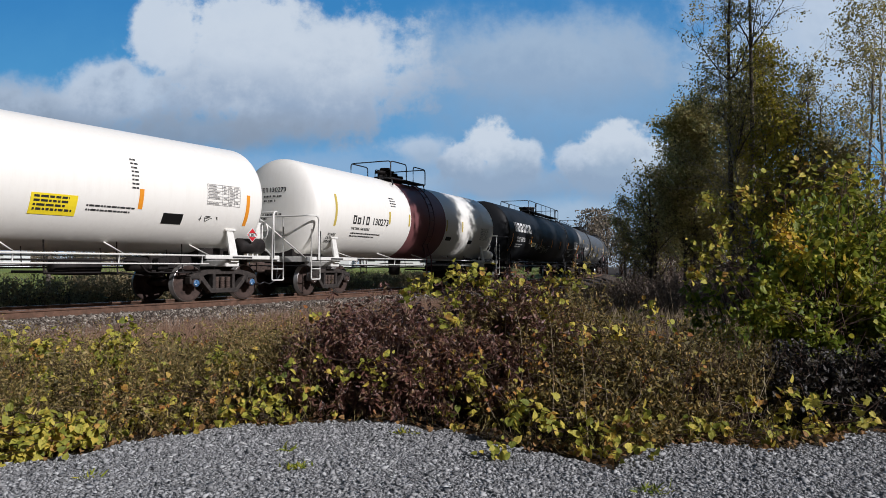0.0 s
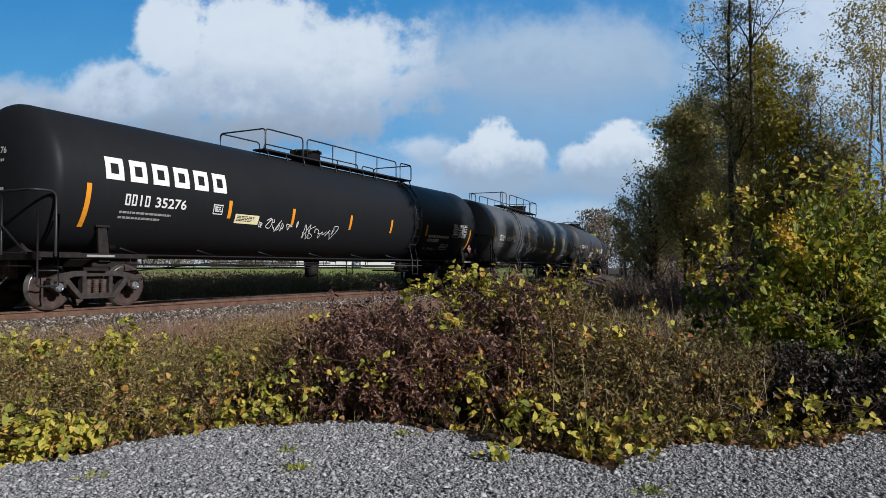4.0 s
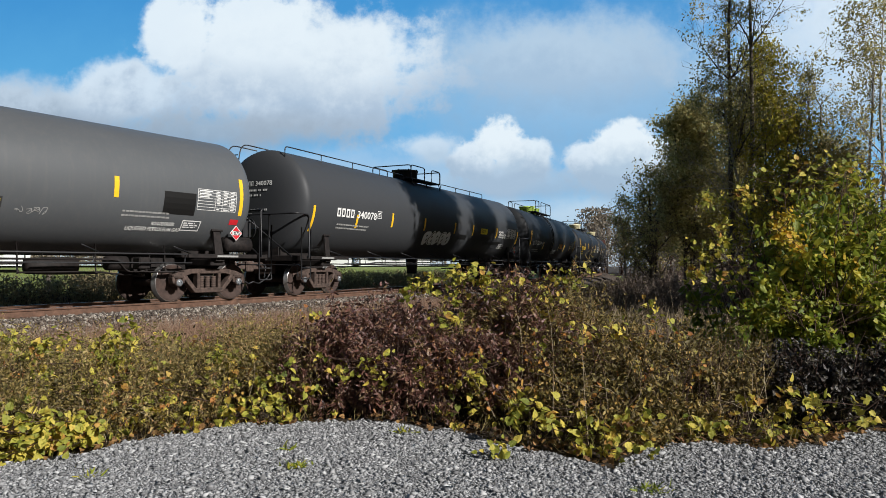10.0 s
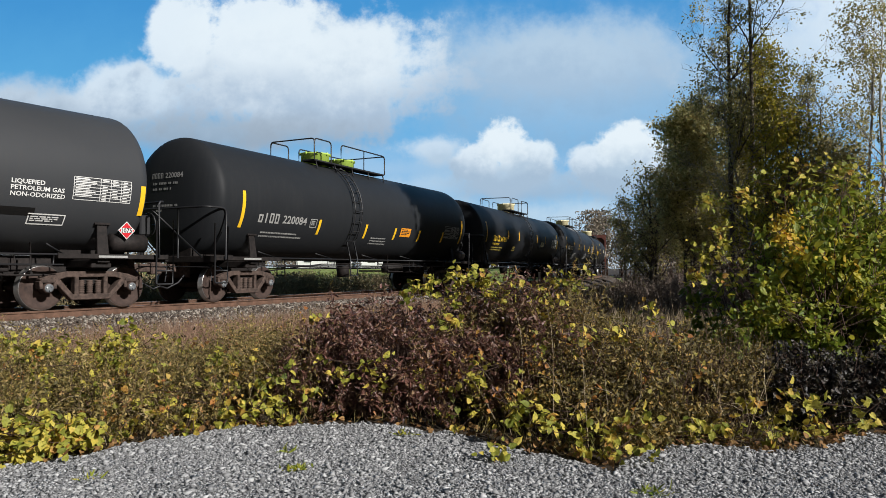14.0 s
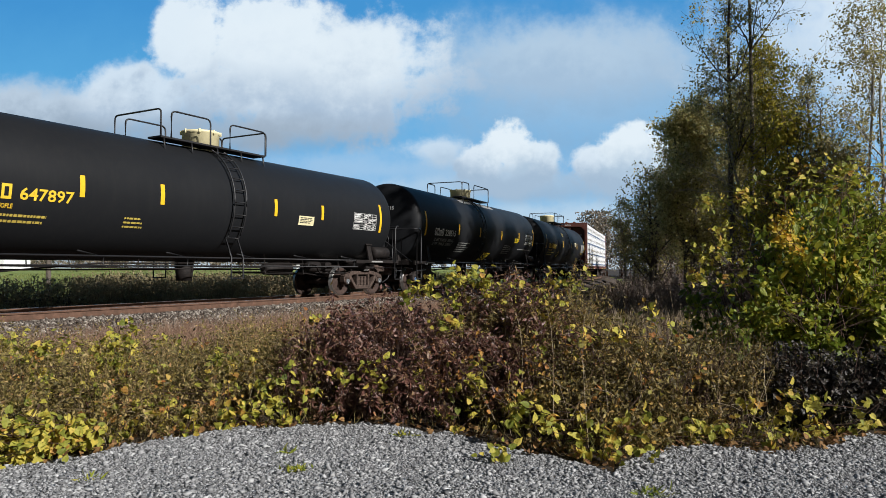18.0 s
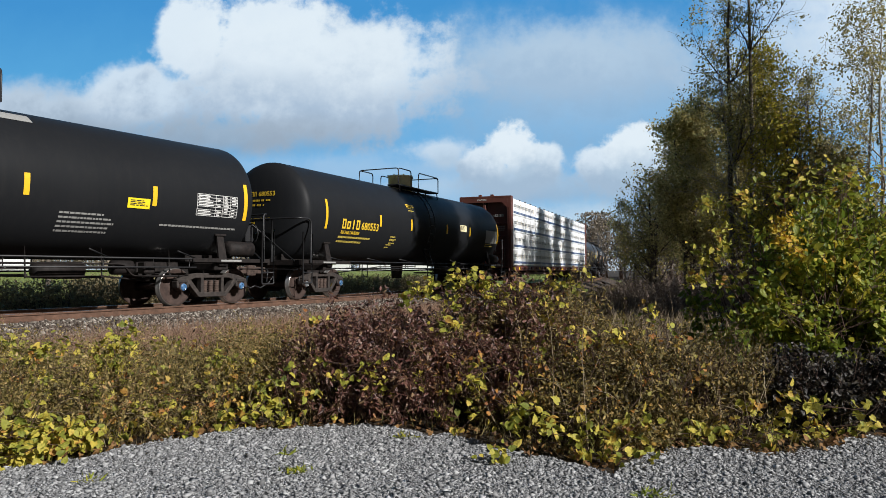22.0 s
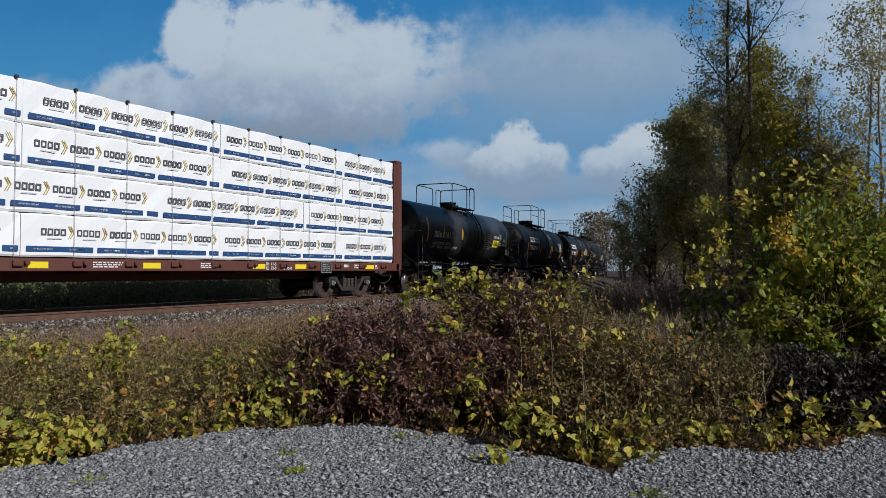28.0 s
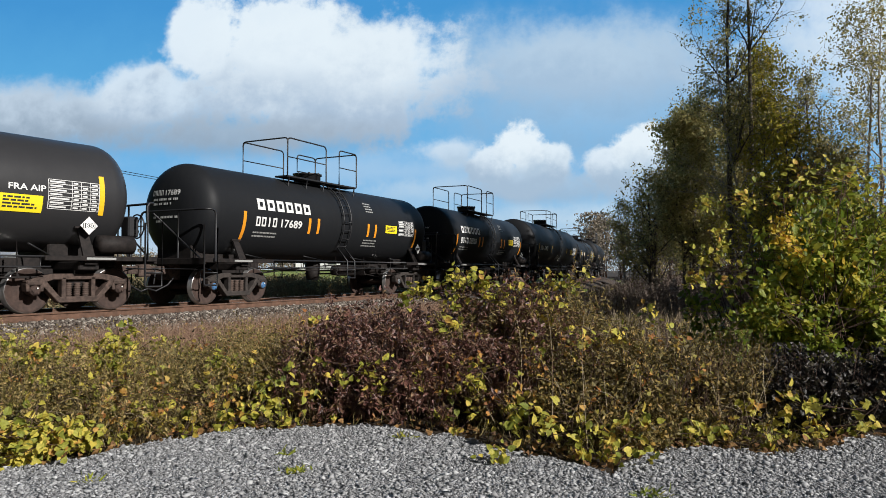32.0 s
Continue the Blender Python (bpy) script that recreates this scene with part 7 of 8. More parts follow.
def between(rng, n, x0, x1, y0, y1, test):
    x, y = rng.uniform(x0, x1, n * 4), rng.uniform(y0, y1, n * 4)
    k = test(x, y)
    return x[k][:n], y[k][:n]


def make_brush():
    """The strip of weeds, vines and shrubs between the lot and the track."""
    rng = np.random.default_rng(21)
    wild = lambda x, y: (in_lot(x, y) < -0.12) & (off_track(x, y) > 3.0)
    # weeds on the left, up to the ballast
    x, y = between(rng, 4000, -7.5, -1.3, 5.1, 9.0, lambda x, y: wild(x, y) & (np.abs(x) < 0.71 * y + 0.3) & (fbm(x, y, 2.6, 1.0) > -0.22) & ((in_lot(x, y) < -0.75) | (fbm(x, y, 4.0, 2.0) > 0.25)))
    hh = (0.42 + 0.30 * fbm(x, y, 1.3, 5.0) + 0.20 * rng.normal(size=len(x))).clip(0.12, 0.95)
    weeds("goldenrod_stalks", "brown-green goldenrod stalks in the brush", rng, x, y, hh, 46, M_STRAW, M_WEED, 0.002, 0.036, 0.34, True)
    x, y = between(rng, 900, -3.5, 2.9, 5.7, 13.5, lambda x, y: wild(x, y) & (np.abs(x) < 0.71 * y + 0.3) & ((np.abs(x - 0.2) > 1.5) | (y > 8.9)))
    hh = (0.45 + 0.25 * fbm(x, y, 0.9, 7.0) + 0.2 * rng.normal(size=len(x))).clip(0.15, 0.9)
    weeds("dry_weed_stalks", "dry brown weed stalks behind the shrubs", rng, x, y, hh, 22, M_STRAW, M_RUSS, 0.0025, 0.045, 0.3)
    x, y = between(rng, 30000, -13, 8, 5.1, 22, lambda x, y: wild(x, y) & (np.abs(x) < 0.71 * y + 0.3))
    grass("dry_grass", "dry olive and straw grass in the brush", rng, x, y, rng.uniform(0.1, 0.34, len(x)), M_GRASS, 0.008, 0.6)
    # reddish dry grass in front of the ballast
    x, y = between(rng, 52000, -13, 3, 7.6, 24, lambda x, y: (off_track(x, y) > 2.5) & (off_track(x, y) < 6.6))
    red = leafy("russet_grass", [(0.0, (0.14, 0.075, 0.055)), (0.5, (0.28, 0.17, 0.12)), (1.0, (0.44, 0.31, 0.21))], 0.8, 0.2, 0.2, 0.3)
    grass("russet_grass", "thin russet grass at the foot of the ballast", rng, x, y, rng.uniform(0.25, 0.72, len(x)), red, 0.006)
    # maroon dogwood thicket: several shrubs grown together
    for cx, cy, rx, ry, h, st in ((-0.55, 8.5, 1.0, 0.8, 1.22, 420), (0.55, 8.6, 1.0, 0.85, 1.40, 460), (-1.15, 8.0, 0.55, 0.6, 0.85, 200), (0.05, 7.75, 0.95, 0.55, 0.98, 330)):
        bush("dogwood_shrub", "low shrub with narrow dark maroon leaves", "shrub", rng, cx, cy * DEEP, rx, ry, h, int(st * 1.35), 78, LEAF_NARROW, 0.068, M_DOGW, M_TWIG, 0.4, 1.0, 0.3, 0.28, 0.0035, "dogwood shrubs of the thicket", -0.12, 3.4)
    # brown brush on the right
    for cx, cy, rx, ry, h, st in ((1.45, 8.6, 0.85, 0.8, 1.24, 340), (1.1, 7.5, 0.8, 0.6, 0.85, 260), (2.35, 8.4, 0.8, 0.75, 1.05, 330), (2.0, 7.2, 0.75, 0.6, 0.82, 260), (2.85, 7.7, 0.55, 0.6, 0.88, 210), (1.4, 6.6, 0.55, 0.45, 0.5, 160)):
        bush("brown_shrub", "tangled brown shrub of twigs and dry leaves", "shrub", rng, cx, cy * DEEP, rx, ry, h, int(st * 1.5), 46, LEAF_NARROW, 0.052, M_RUSS, M_TWIG, 0.1, 1.1, 0.2, 0.4, 0.003, "brown shrubs of the thicket", -0.1, 3.0)
    # arching pale canes through the whole brush
    x, y = between(rng, 380, -6.5, 6.5, 5.4, 9.8, lambda x, y: wild(x, y) & (np.abs(x) < 0.71 * y + 0.3) & (np.hypot(x + 0.2, (y - 7.8) * 0.8) > 1.0) & (x < 3.2))
    n = len(x)
    base = np.stack([x, y, ground_z(x, y) + rng.uniform(0, 0.25, n)], 1)
    a, reach = rng.uniform(0, 2 * math.pi, n), rng.uniform(0.2, 0.8, n)
    tip = base + np.stack([reach * np.cos(a), reach * np.sin(a) * 0.6, rng.uniform(0.05, 0.75, n) * np.where(np.abs(x - 0.6) < 1.6, 1.5, 1.0)], 1)
    segs, pts = stems_between(rng, base, tip, 0.0026, 0.0012, 0.2, 5)
    for i in range(5):
        lift = lambda t: 0.22 * reach * 4 * t * (1 - t)
        segs[i * n:(i + 1) * n, 2] += lift(i / 5)
        segs[i * n:(i + 1) * n, 5] += lift((i + 1) / 5)
    ob = soup("arching_canes", [tubes(segs)], M_CANE, None, "thin pale arching canes tangled in the brush", "stuff")
    ob["category"] = "canes"
    # dark shrub, its leaves near-black
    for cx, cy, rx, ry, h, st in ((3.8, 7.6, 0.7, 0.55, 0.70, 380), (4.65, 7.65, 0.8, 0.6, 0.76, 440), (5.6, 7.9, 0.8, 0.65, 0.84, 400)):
        bush("dark_shrub", "low shrub with glossy near-black leaves", "shrub", rng, cx, cy * DEEP, rx, ry, h, st, 26, LEAF_OVAL, 0.058, M_DARKL, M_TWIG, 0.2, 0.9, 0.2, 0.25, 0.005, "dark shrubs by the lot")
    # tall yellow-green shrubs
    for cx, cy, rx, ry, h, st, per in ((4.25, 9.2, 0.35, 0.4, 1.9, 80, 50), (4.6, 9.4, 0.6, 0.6, 2.35, 120, 76), (5.3, 9.4, 0.8, 0.8, 2.55, 140, 76), (6.2, 9.9, 0.8, 0.8, 2.75, 120, 70)):
        bush("tall_shrub", "tall shrub turning yellow-green, hung with vines", "shrub", rng, cx, cy * DEEP, rx, ry, h, st, int(per * 1.3), LEAF_OVAL, 0.108, M_SHRUBG, M_TWIG, 0.6, 0.95, 0.2, 0.32, 0.010, "tall shrubs beside the lot", -0.12, 2.4)
    # feathery green weed
    bush("feathery_weed", "feathery dark green weed", "weed", rng, 3.15, 7.65, 0.4, 0.3, 1.0, 60, 40, LEAF_NARROW, 0.05, M_WEED, M_TWIG, -0.1, 0.5, 0.2, 0.2, 0.004)
    # goldenrod plumes over the thicket
    for cx, cy, h in ((0.48, 8.3, 1.66), (1.46, 8.2, 1.6), (0.15, 8.2, 1.5), (0.95, 8.2, 1.45)):
        bush("goldenrod", "yellow-green goldenrod with drooping plumes", "weed", rng, cx, cy * DEEP, 0.24, 0.2, h, 26, 130, LEAF_NARROW, 0.055, M_WEED, M_STRAW, 0.3, 0.5, 0.5, 0.2, 0.003, "goldenrod over the thicket")
    # vines: along the rim, in the weeds, over the thicket and in the tall shrubs
    P = lambda b, d, z, s, n: (b * d, DEEP * d, z, s, n)
    vine("yellow-green grape vine creeping along the gravel rim", rng, [P(-0.60, 5.75, 0.10, 0.16, 90), P(-0.57, 5.8, 0.14, 0.16, 70), P(-0.55, 5.95, 0.10, 0.16, 70), P(-0.52, 6.0, 0.10, 0.13, 50), P(-0.49, 6.15, 0.08, 0.10, 36), P(-0.60, 6.2, 0.2, 0.15, 40),
                                                                     P(-0.43, 6.55, 0.06, 0.12, 18), P(-0.36, 6.85, 0.06, 0.12, 18), P(-0.29, 7.0, 0.07, 0.12, 22), P(-0.22, 7.05, 0.06, 0.10, 16)], 0.088, None, 2.6)
    vine("yellow grape vine climbing through the weeds", rng, [P(-0.545, 7.6, 0.64, 0.12, 40), P(-0.433, 7.8, 0.68, 0.16, 56), P(-0.46, 7.7, 0.58, 0.13, 30), P(-0.30, 7.6, 0.58, 0.09, 24), P(-0.247, 7.2, 0.25, 0.15, 32), P(-0.47, 7.8, 0.55, 0.16, 30), P(-0.44, 7.4, 0.60, 0.12, 26), P(-0.29, 7.6, 0.50, 0.10, 22), P(-0.32, 7.1, 0.40, 0.03, 4), P(-0.25, 7.2, 0.3, 0.09, 12),
                                                              P(-0.20, 7.3, 0.26, 0.08, 10), P(-0.60, 8.3, 0.66, 0.10, 22), P(-0.42, 6.9, 0.25, 0.25, 40), P(-0.52, 6.7, 0.35, 0.25, 40), P(-0.17, 9.4, 0.8, 0.07, 8), P(-0.35, 8.6, 0.5, 0.2, 20)], 0.088)
    vine("yellowing grape vine draped over the thicket", rng, [P(-0.03, 8.2, 1.25, 0.12, 26), P(0.03, 8.3, 1.32, 0.14, 36), P(0.08, 8.2, 1.22, 0.12, 24), P(0.17, 8.3, 1.30, 0.11, 24), P(0.13, 8.0, 1.1, 0.12, 18), P(0.0, 7.6, 0.95, 0.10, 10), P(-0.13, 7.35, 0.47, 0.16, 26),
                                                              P(-0.07, 7.25, 0.45, 0.12, 18), P(0.04, 7.1, 0.40, 0.18, 18), P(0.10, 7.0, 0.3, 0.2, 18), P(0.2, 7.4, 0.8, 0.15, 8), P(0.19, 7.3, 0.6, 0.3, 14), P(0.3, 7.6, 0.95, 0.2, 8)], 0.08, None, 3.4)
    vine("bright grape vine trailing on to the gravel", rng, [P(0.073, 5.72, 0.10, 0.05, 9), P(0.11, 6.2, 0.25, 0.12, 20), P(0.14, 6.2, 0.2, 0.14, 26), P(0.20, 5.85, 0.14, 0.15, 26), P(0.255, 5.65, 0.10, 0.10, 16), P(0.27, 6.0, 0.2, 0.14, 20), P(0.02, 6.9, 0.12, 0.2, 16),
                                                             P(0.35, 6.4, 0.12, 0.16, 24), P(0.43, 6.4, 0.10, 0.18, 34), P(0.50, 6.5, 0.12, 0.18, 36), P(0.56, 6.8, 0.12, 0.15, 24), P(0.47, 6.5, 0.3, 0.06, 8)], 0.088)
    vine("small-leaved orange and yellow vine in the brown brush", rng, [P(0.13, 7.0, 0.62, 0.16, 20), P(0.17, 6.9, 0.35, 0.2, 26), P(0.20, 7.2, 0.7, 0.2, 22), P(0.24, 6.9, 0.5, 0.2, 22), P(0.28, 7.1, 0.75, 0.16, 24),
                                                                 P(0.31, 6.9, 0.45, 0.16, 18), P(0.10, 6.7, 0.25, 0.16, 24), P(0.34, 7.3, 0.6, 0.14, 16), P(0.05, 7.3, 0.7, 0.2, 20), P(0.22, 6.4, 0.25, 0.2, 24), P(0.0, 7.3, 0.3, 0.2, 18)], 0.058,
         M_ORANGEV)
    vine("small-leaved orange vine among the dry weeds", rng, [P(-0.50, 7.2, 0.35, 0.2, 24), P(-0.42, 7.0, 0.30, 0.2, 20), P(-0.36, 6.9, 0.25, 0.2, 20), P(-0.28, 7.1, 0.30, 0.15, 16), P(-0.56, 6.9, 0.45, 0.2, 22), P(-0.47, 6.3, 0.10, 0.14, 18),
                                                               P(-0.31, 8.2, 0.60, 0.16, 14), P(-0.22, 8.6, 0.75, 0.16, 12)], 0.06, M_ORANGEV)
    vine("yellow vine hanging in the tall shrubs", rng, [P(0.36, 8.9, 1.62, 0.10, 22), P(0.345, 8.8, 1.4, 0.06, 14), P(0.41, 9.0, 2.35, 0.10, 26), P(0.47, 9.0, 2.0, 0.12, 16), P(0.52, 9.0, 2.6, 0.28, 40), P(0.55, 8.9, 2.0, 0.35, 44), P(0.42, 8.8, 1.5, 0.3, 30), P(0.5, 8.9, 1.3, 0.3, 30), P(0.58, 9, 2.7, 0.2, 26), P(0.375, 8.8, 1.9, 0.12, 20), P(0.36, 8.8, 2.3, 0.08, 10)], 0.085, None, 2.8)
    vine("green and yellow vine low in the tall shrubs", rng, [P(0.50, 8.4, 0.95, 0.26, 46), P(0.56, 8.4, 0.95, 0.28, 50), P(0.46, 8.5, 1.05, 0.22, 30), P(0.585, 8.4, 1.3, 0.25, 40), P(0.42, 8.5, 0.95, 0.2, 18)], 0.085, M_SHRUBG, 2.4)
    vine("golden vine in the middle of the tall shrubs", rng, [P(0.473, 8.5, 1.9, 0.13, 34), P(0.49, 8.5, 1.65, 0.12, 20), P(0.455, 8.5, 2.1, 0.1, 14)], 0.075,
         leafy("golden_vine_leaf", [(0.0, (0.40, 0.34, 0.04)), (0.5, (0.68, 0.48, 0.04)), (1.0, (0.62, 0.33, 0.03))], 0.5, 0.4))
    # tufts of green on the gravel
    for b, d, n in ((-0.2, 5.48, 60), (-0.05, 6.6, 26), (-0.215, 6.0, 20), (0.285, 4.9, 60), (-0.48, 5.25, 24)):
        at = np.array([[b * d, DEEP * d, 0.0]]) + rng.normal(size=(n, 3)) * (0.05, 0.035, 0)
        ob = tagged(new("weed_tuft"), "small green weed tuft on the gravel", "weed", "weed tufts on the gravel")
        soup("blade_clump", [scatter(LEAF_NARROW, at, rng.uniform(0.04, 0.10, n), rng.normal(size=(n, 3)) * (1, 1, 0.2) + (0, 0, 0.5), rng, 0.6)], M_SHRUBG, ob, "", "stuff")
    # fallen leaves on the rim
    x, y = between(rng, 700, -4, 4.6, 5.0, 7.0, lambda x, y: (in_lot(x, y) > -0.45) & (in_lot(x, y) < 0.06))
    at = np.stack([x, y, np.full(len(x), 0.02)], 1)
    litter = leafy("fallen_leaf", [(0.0, (0.10, 0.05, 0.025)), (0.5, (0.34, 0.19, 0.07)), (1.0, (0.18, 0.09, 0.04))], 0.7, 0.2)
    ob = soup("fallen_leaves", [flat_scatter(LEAF_LOBED, at, rng.uniform(0.025, 0.06, len(x)), rng, 0.6)], litter, None, "curled brown fallen leaves along the gravel rim", "stuff")
    ob["category"] = "leaves"


def make_woods():
    rng = np.random.default_rng(5)
    T = lambda b, d: (b * d, DEEP * d)
    tree("tall slender tree with few dark leaves", rng, *T(0.395, 27), 15.5, 0.115, 4000, 0.10, M_TREEL, M_BARK, 0.5, 1, 0.02, 0.16, LEAF_OVAL, 0.34, 0.20)
    tree("tall slender tree with few dark leaves", rng, *T(0.414, 27.4), 16.0, 0.11, 4000, 0.10, M_TREEL, M_BARK, 0.5, 1, 0.02, 0.16, LEAF_OVAL, 0.34, 0.20)
    tree("slender pale-barked tree, half bare", rng, *T(0.435, 26), 10.0, 0.07, 2800, 0.10, M_TREEL, M_BIRCH, 0.55, 1, 0.02, 0.2, LEAF_OVAL, 0.3, 0.24)
    tree("slender tree with yellowing leaves", rng, *T(0.478, 29), 10.4, 0.09, 11500, 0.125, M_TREEY, M_BARK, 0.5, 1, 0.02, 0.32, LEAF_OVAL, 0.2, 0.20)
    tree("thin half-bare tree in the wood", rng, *T(0.590, 27), 11.6, 0.085, 6500, 0.11, M_TREEL, M_BIRCH, 0.5, 2, 0.04, 0.22, LEAF_OVAL, 0.25, 0.24)
    tree("dense olive-green tree of the wood", rng, *T(0.382, 38), 10.2, 0.11, 8200, 0.15, M_TREEL, M_BARK, 0.6, 2, 0.05, 0.3, LEAF_OVAL, 0.20, 0.23)
    tree("dense olive-green tree of the wood", rng, *T(0.405, 35), 9.0, 0.12, 6500, 0.14, M_TREEL, M_BARK, 0.6, 2, 0.06, 0.3, LEAF_OVAL, 0.10, 0.23)
    tree("dense olive-green tree of the wood", rng, *T(0.425, 36), 10.2, 0.11, 9000, 0.145, M_TREEL, M_BARK, 0.6, 2, 0.05, 0.3, LEAF_OVAL, 0.20, 0.23)
    tree("small grey-green tree by the track", rng, *T(0.285, 42), 6.9, 0.13, 4200, 0.15, M_TREEL, M_BARK, 0.55, 2, 0.06, 0.28, LEAF_OVAL, 0.12, 0.25)
    tree("small pale-stemmed tree by the track", rng, *T(0.262, 50), 5.8, 0.10, 5000, 0.15, M_TREEL, M_BIRCH, 0.5, 2, 0.06, 0.28, LEAF_OVAL, 0.15, 0.26)
    tree("half-bare tree in the wood", rng, *T(0.53, 31), 9.6, 0.12, 3600, 0.11, M_TREEL, M_BARK, 0.5, 2, 0.05, 0.25, LEAF_OVAL, 0.2, 0.24)
    tree("young tree with yellow-green leaves", rng, *T(0.455, 25), 6.2, 0.08, 6000, 0.12, M_TREEY, M_BARK, 0.5, 3, 0.1, 0.28, LEAF_OVAL, 0.1, 0.26)
    tree("young tree with olive leaves", rng, *T(0.56, 25), 5.6, 0.08, 6500, 0.12, M_TREEL, M_BARK, 0.5, 3, 0.1, 0.28, LEAF_OVAL, 0.1, 0.26)
    for x, y, h in ((13.4, 36.5, 9.6), (15.0, 40.5, 10.6), (16.6, 45.0, 11.2)):
        tree("olive-green tree at the edge of the wood", rng, x, y, h, 0.11, 14000, 0.16, M_TREEL, M_BARK, 0.6, 2, 0.04, 0.36, LEAF_OVAL, 0.22, 0.2)
    # the wood goes on beside the lot: high-crowned trees whose shade crosses the track
    for w, back, h in ((4.2, 0.0, 16.5), (4.3, 2.4, 17.5), (5.2, 1.0, 16.5), (7.0, 1.4, 16.5)):
        tree("tall high-crowned tree of the wood beside the lot", rng, 11.8 + 0.643 * w + 0.766 * back, 14.3 + 0.766 * w - 0.643 * back, h, 0.2, 11200, 0.30, M_TREEL, M_BARK, 0.6, 2, 0.012, 0.40, LEAF_OVAL, 0.3, 0.078)
    for x, y, h in ((18.4, 50.0, 7.5), (20.5, 56.0, 8.0), (23.0, 62.0, 8.5)):
        tree("dense olive-green tree deep in the wood", rng, x, y, h, 0.14, 7000, 0.2, M_TREEL, M_BARK, 0.6, 2, 0.05, 0.4, LEAF_OVAL, 0.08, 0.2)
    # undergrowth
    for b, d, h, n in ((0.285, 36, 1.3, 90), (0.32, 30, 1.3, 110), (0.38, 26, 1.8, 110), (0.45, 24, 2.6, 110), (0.53, 23, 2.6, 110), (0.60, 22, 2.4, 110), (0.30, 45, 1.8, 90), (0.36, 40, 2.2, 90), (0.28, 44, 1.4, 90)):
        bush("undergrowth_shrub", "brown leafless-looking shrub under the trees", "shrub", rng, b * d, d * DEEP, 2.0, 1.4, h, n * 2, 12, LEAF_NARROW, 0.11, M_BRUSH, M_DRYTWIG, 0.1, 1.0, 0.2, 0.35, 0.011, "undergrowth below the trees")
    # brown grass in the shade below them
    x, y = between(rng, 14000, 2, 26, 13, 60, lambda x, y: (off_track(x, y) > 3.2) & (x / y > 0.12) & (x / y < 0.65))
    grass("shaded_grass", "brown tall grass below the trees", rng, x, y, rng.uniform(0.3, 0.7, len(x)), M_SHADY, 0.02)
    # weeds and grass beyond the track
    x, y = between(rng, 9000, -26, 8, 12, 46, lambda x, y: (off_track(x, y) < -3.2) & (off_track(x, y) > -7.0) & (x / y < 0.1) & (x / y > -0.72))
    hh = (1.16 + 0.14 * fbm(x, y, 0.7, 8.0) + 0.09 * rng.normal(size=len(x))).clip(0.5, 1.5)
    weeds("trackside_stalks", "dark dry weed stalks beyond the track", rng, x, y, hh, 11, M_STRAW, M_DULL, 0.005, 0.10, 0.2)
    x, y = between(rng, 8000, -26, -3, 16, 44, lambda x, y: (off_track(x, y) < -7.0) & (off_track(x, y) > -12.0) & (x / y < -0.19) & (x / y > -0.53))
    hh = (1.22 + 0.22 * fbm(x, y, 0.6, 3.0) + 0.10 * rng.normal(size=len(x))).clip(0.5, 1.6)
    weeds("field_edge_stalks", "pale dry weed stalks at the edge of the field", rng, x, y, hh, 12, M_STRAW, M_DULL, 0.006, 0.11, 0.2)
    x, y = between(rng, 14000, -26, 8, 12, 46, lambda x, y: (off_track(x, y) < -3.2) & (off_track(x, y) > -9.0) & (x / y < 0.1) & (x / y > -0.72))
    grass("trackside_grass", "straw-coloured grass beyond the track", rng, x, y, rng.uniform(0.3, 0.8, len(x)), M_GRASS, 0.015)
    for b, d, h in ((-0.65, 21.0, 1.4), (-0.60, 21.5, 1.3), (-0.555, 22.0, 1.25), (-0.50, 23.0, 1.2), (-0.46, 23.6, 1.0), (-0.42, 24.6, 0.9), (-0.20, 34, 1.6), (-0.28, 31, 1.5), (-0.40, 30, 1.3), (-0.36, 33, 1.5), (-0.33, 36, 1.7), (-0.24, 38, 1.8), (-0.15, 40, 1.9), (-0.11, 38, 1.7), (-0.46, 30, 1.3)):
        # the leftmost bushes take the near-black leaves, the rest olive or russet
        bush("trackside_bush", "near-black to olive-brown leafy bush beyond the track", "shrub", rng, b * d, d * DEEP, 0.9, 0.7, h * (0.9 if b < -0.52 else 0.6), 110, 22, LEAF_NARROW, 0.12, M_DARKL if b < -0.52 else (M_WEED, M_RUSS)[int(d) % 2], M_TWIG, 0.0, 1.0, 0.15, 0.3, 0.008, "bushes beyond the track")
    x, y = between(rng, 26000, -60, 20, 16, 120, lambda x, y: (off_track(x, y) < -6.0) & (np.abs(x) < 0.7 * y))
    grass("field_grass", "bright green field grass", rng, x, y, rng.uniform(0.15, 0.4, len(x)), M_FIELD, 0.05)
    # distant woods on the skyline, both sides of the line
    pieces, segs = [], []
    for i in range(300):
        b = rng.uniform(-0.85, 0.95)
        d = rng.uniform(150, 210) if b < 0.1 else rng.uniform(100, 190)
        h = rng.uniform(3.5, 6.0) if b < 0.21 else rng.uniform(8, 12.5)
        x, y = b * d, d
        n = 900 if 0.18 < b < 0.36 else 140
        big = 0.7 if 0.18 < b < 0.36 else 1.0
        low = 0.02 if 0.18 < b < 0.36 else 0.25
        at = np.stack([x + rng.normal(size=n) * 1.5, y + rng.normal(size=n) * 1.5, 1.0 + h * (low + (1 - low) * rng.random(n) ** 0.7)], 1)
        at[:, :2] = (x, y) + (at[:, :2] - (x, y)) * (1.25 - 0.85 * ((at[:, 2:3] - 1) / h - 0.25))
        pieces.append(scatter(LEAF_OVAL, at, big * rng.uniform(0.35, 0.8, n), rng.normal(size=(n, 3)), rng, 1.0))
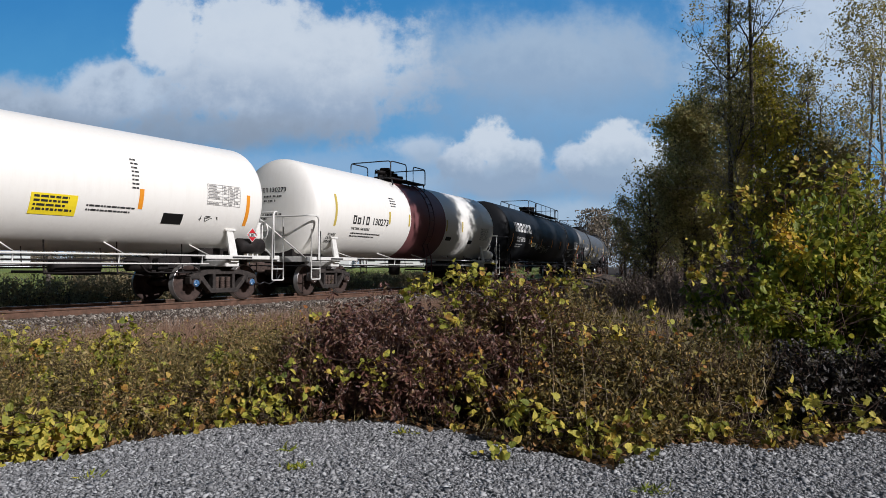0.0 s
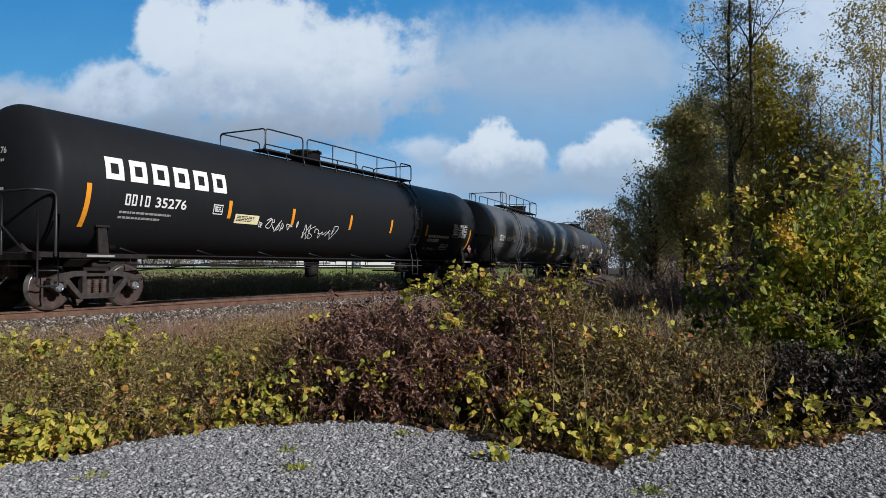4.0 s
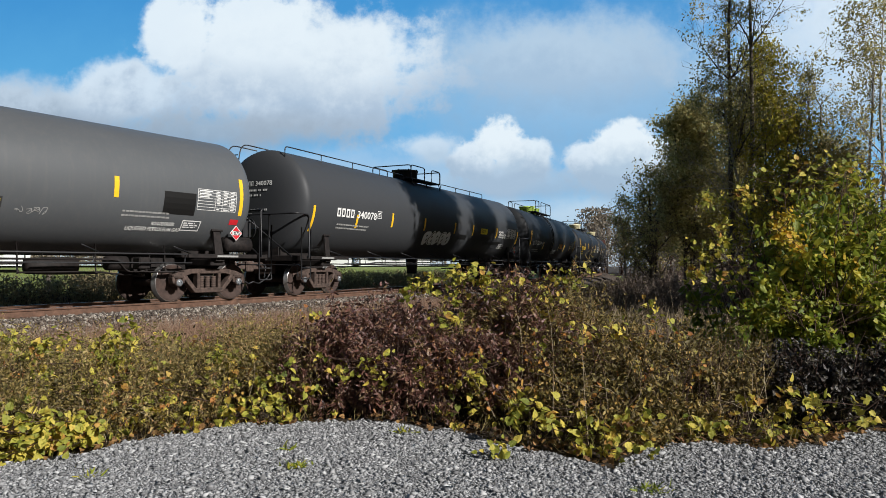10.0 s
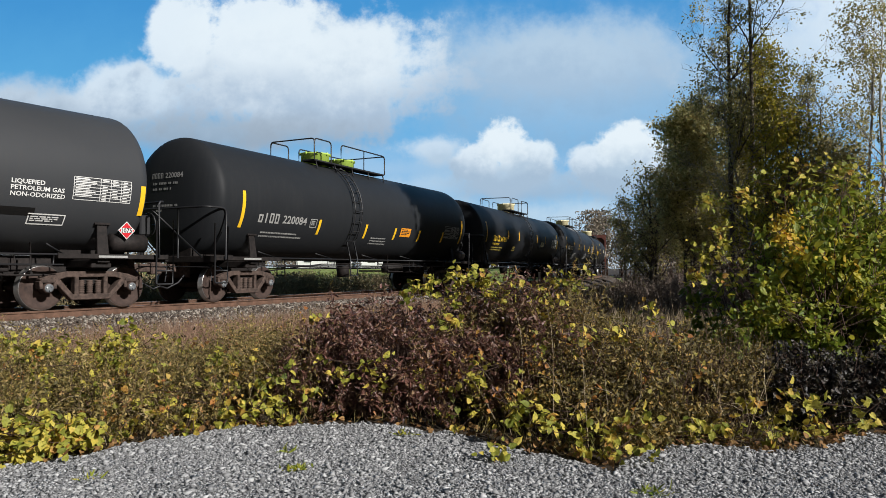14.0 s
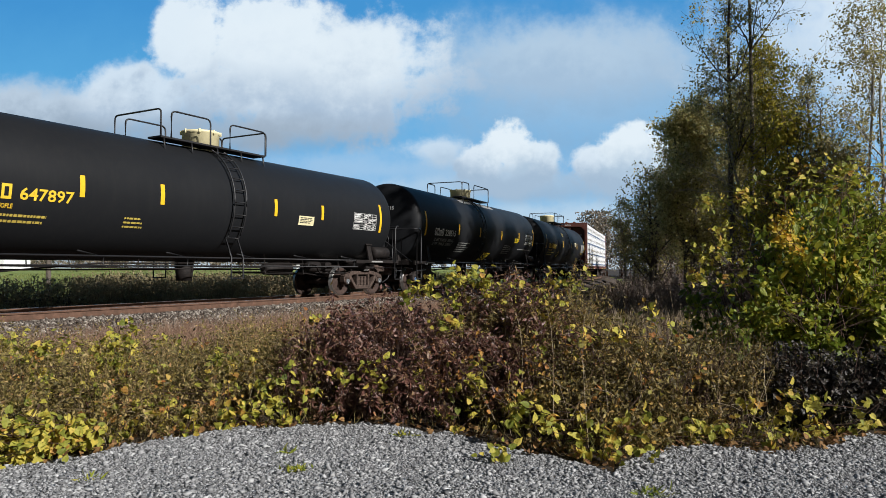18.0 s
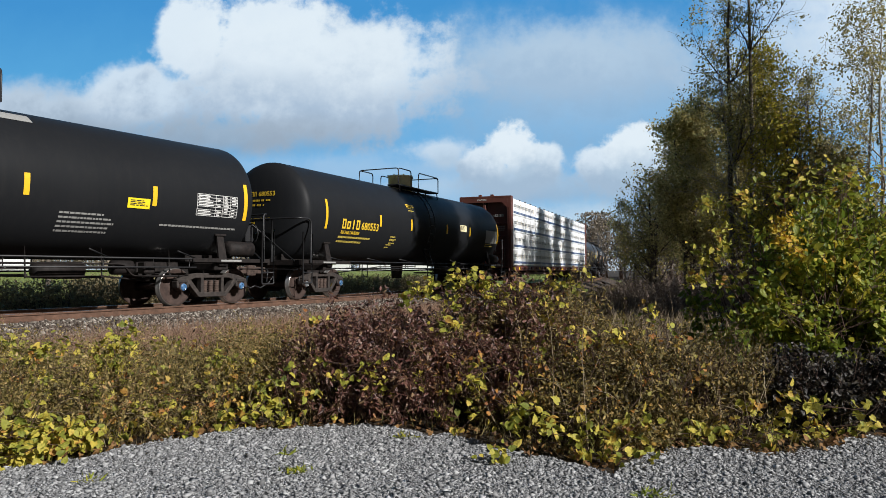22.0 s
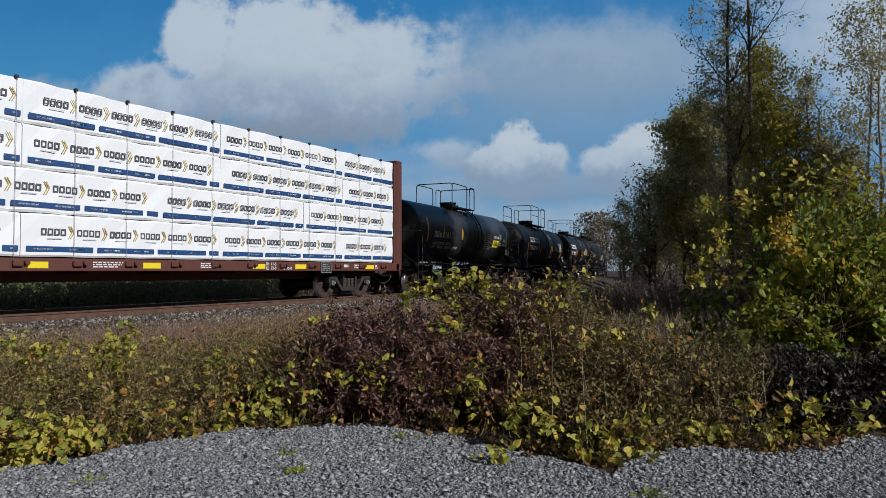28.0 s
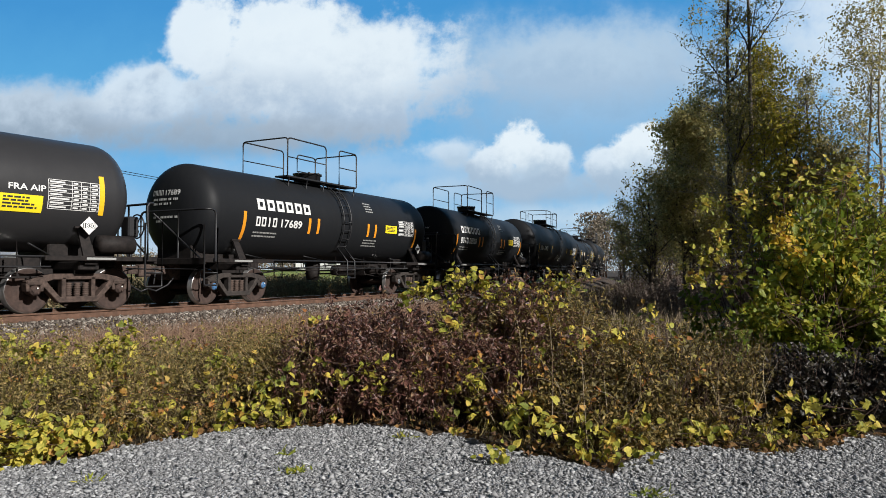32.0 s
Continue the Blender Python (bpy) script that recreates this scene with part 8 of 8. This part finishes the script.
        for _ in range(5):
            segs.append((x + rng.normal() * 0.5, y, 0, x + rng.normal() * 1.4, y + rng.normal(), 1.0 + h * rng.uniform(0.7, 1.05), 0.07, 0.02))
    ob = soup("far_woods", pieces, M_FARL, None, "distant grey-brown autumn woods", "stuff")
    ob["category"] = "woods"
    ob = soup("far_trunks", [tubes(segs)], M_TWIG, None, "bare trunks of the distant woods", "stuff")
    ob["category"] = "woods"


def make_far_things():
    white = plain("white_cladding", (0.78, 0.79, 0.80), 0.6, 0, 0.06, 0.5)
    roof = plain("grey_roof_sheet", (0.35, 0.36, 0.38), 0.5, 0.2, 0.15, 0.5)
    dark = plain("window_glass", (0.03, 0.035, 0.04), 0.15)
    for b0, b1, d, h in ((-0.75, -0.63, 138, 2.6), (-0.21, -0.135, 140, 2.3), (-0.118, -0.02, 143, 2.1)):
        x0, x1 = b0 * d, b1 * d
        z = float(ground_z(np.array([(x0 + x1) / 2]), np.array([d]))[0])
        ob = tagged(new("shed"), "long low white shed across the field", "building", "sheds across the field")
        ob.location = (x0, d, z)
        w = x1 - x0
        bm = bmesh.new()
        box(bm, 0, w, 0, 9, -0.5, h, 0.0)
        part("wall", bm, white, ob)
        bm = bmesh.new()
        vs = [bm.verts.new(p) for p in ((-0.3, -0.4, h), (w + 0.3, -0.4, h), (w + 0.3, 4.5, h + 1.4), (-0.3, 4.5, h + 1.4), (-0.3, 9.4, h), (w + 0.3, 9.4, h))]
        for q in ((0, 1, 2, 3), (3, 2, 5, 4), (0, 3, 4), (1, 5, 2), (0, 4, 5, 1)):
            bm.faces.new([vs[i] for i in q])
        part("roof", bm, roof, ob)
        for i in range(int(w // 5)):
            bm = bmesh.new()
            box(bm, 1.5 + i * 5, 3.0 + i * 5, -0.06, 0.02, 1.2, 2.2)
            part("window", bm, dark, ob)
    # utility pole with crossarm and wires
    x, y = -14.7, 26.0
    ob = tagged(new("utility_pole"), "weathered wooden utility pole with a crossarm", "utility pole")
    ob.location = (x, y, -0.3)
    bm = bmesh.new()
    lathe(bm, [(-0.3, 0.10), (0, 0.10), (6.3, 0.06)], "z", 10)
    part("pole", bm, M_BARK, ob)
    bm = bmesh.new()
    box(bm, -0.30, 0.30, -0.04, 0.04, 5.80, 5.87, 0.01)
    part("crossarm", bm, M_BARK, ob)
    for dx in (-0.25, 0.25):
        bm = bmesh.new()
        lathe(bm, [(5.87, 0.02), (5.93, 0.045), (6.0, 0.03)], "z", 8, True, (dx, 0, 0))
        part("insulator", bm, M_CAPG, ob)
        bm = bmesh.new()
        rod(bm, [(dx, 0, 5.98), (dx - 6, -2, 6.6), (dx - 14, -5, 7.8)], 0.012, 4)
        part("wire", bm, M_RAILING, ob)
        bm = bmesh.new()
        rod(bm, [(dx, 0, 5.98), (dx + 7, 9, 5.2), (dx + 18, 26, 5.6)], 0.012, 4)
        part("wire", bm, M_RAILING, ob)


make_brush()
make_woods()
make_far_things()


# ---------------------------------------------------------------- moving things
def car_pose(u0, u1, off, t):
    """Rests on its two truck centres, which lie on the curve."""
    s = -run(t)
    a, b = on_track(u0 + off + s), on_track(u1 - off + s)
    turn = math.degrees(math.atan2(b.y - a.y, b.x - a.x))
    mid = (a + b) / 2
    return pose(mid.x, mid.y, RAIL, 0, 0, turn)


def motions():
    walk(SKY, [(0.0, pose(0, 0, 0)), (16.0, pose(56, 0, 0)), (32.0, pose(112, 0, 0))])
    car_times = [i * 0.25 for i in range(129)]
    roll_times = [i / 15 for i in range(481)]
    turned = [math.degrees(-run(t) / WHEEL_R) for t in roll_times]
    for car, u0, u1, sets, off in MOVERS:
        walk(car, [(t, car_pose(u0, u1, off, t)) for t in car_times])
        for ws, x in sets:
            walk(ws, [(t, pose(x, 0, WHEEL_R, 0, a, 0)) for t, a in zip(roll_times, turned)])


motions()
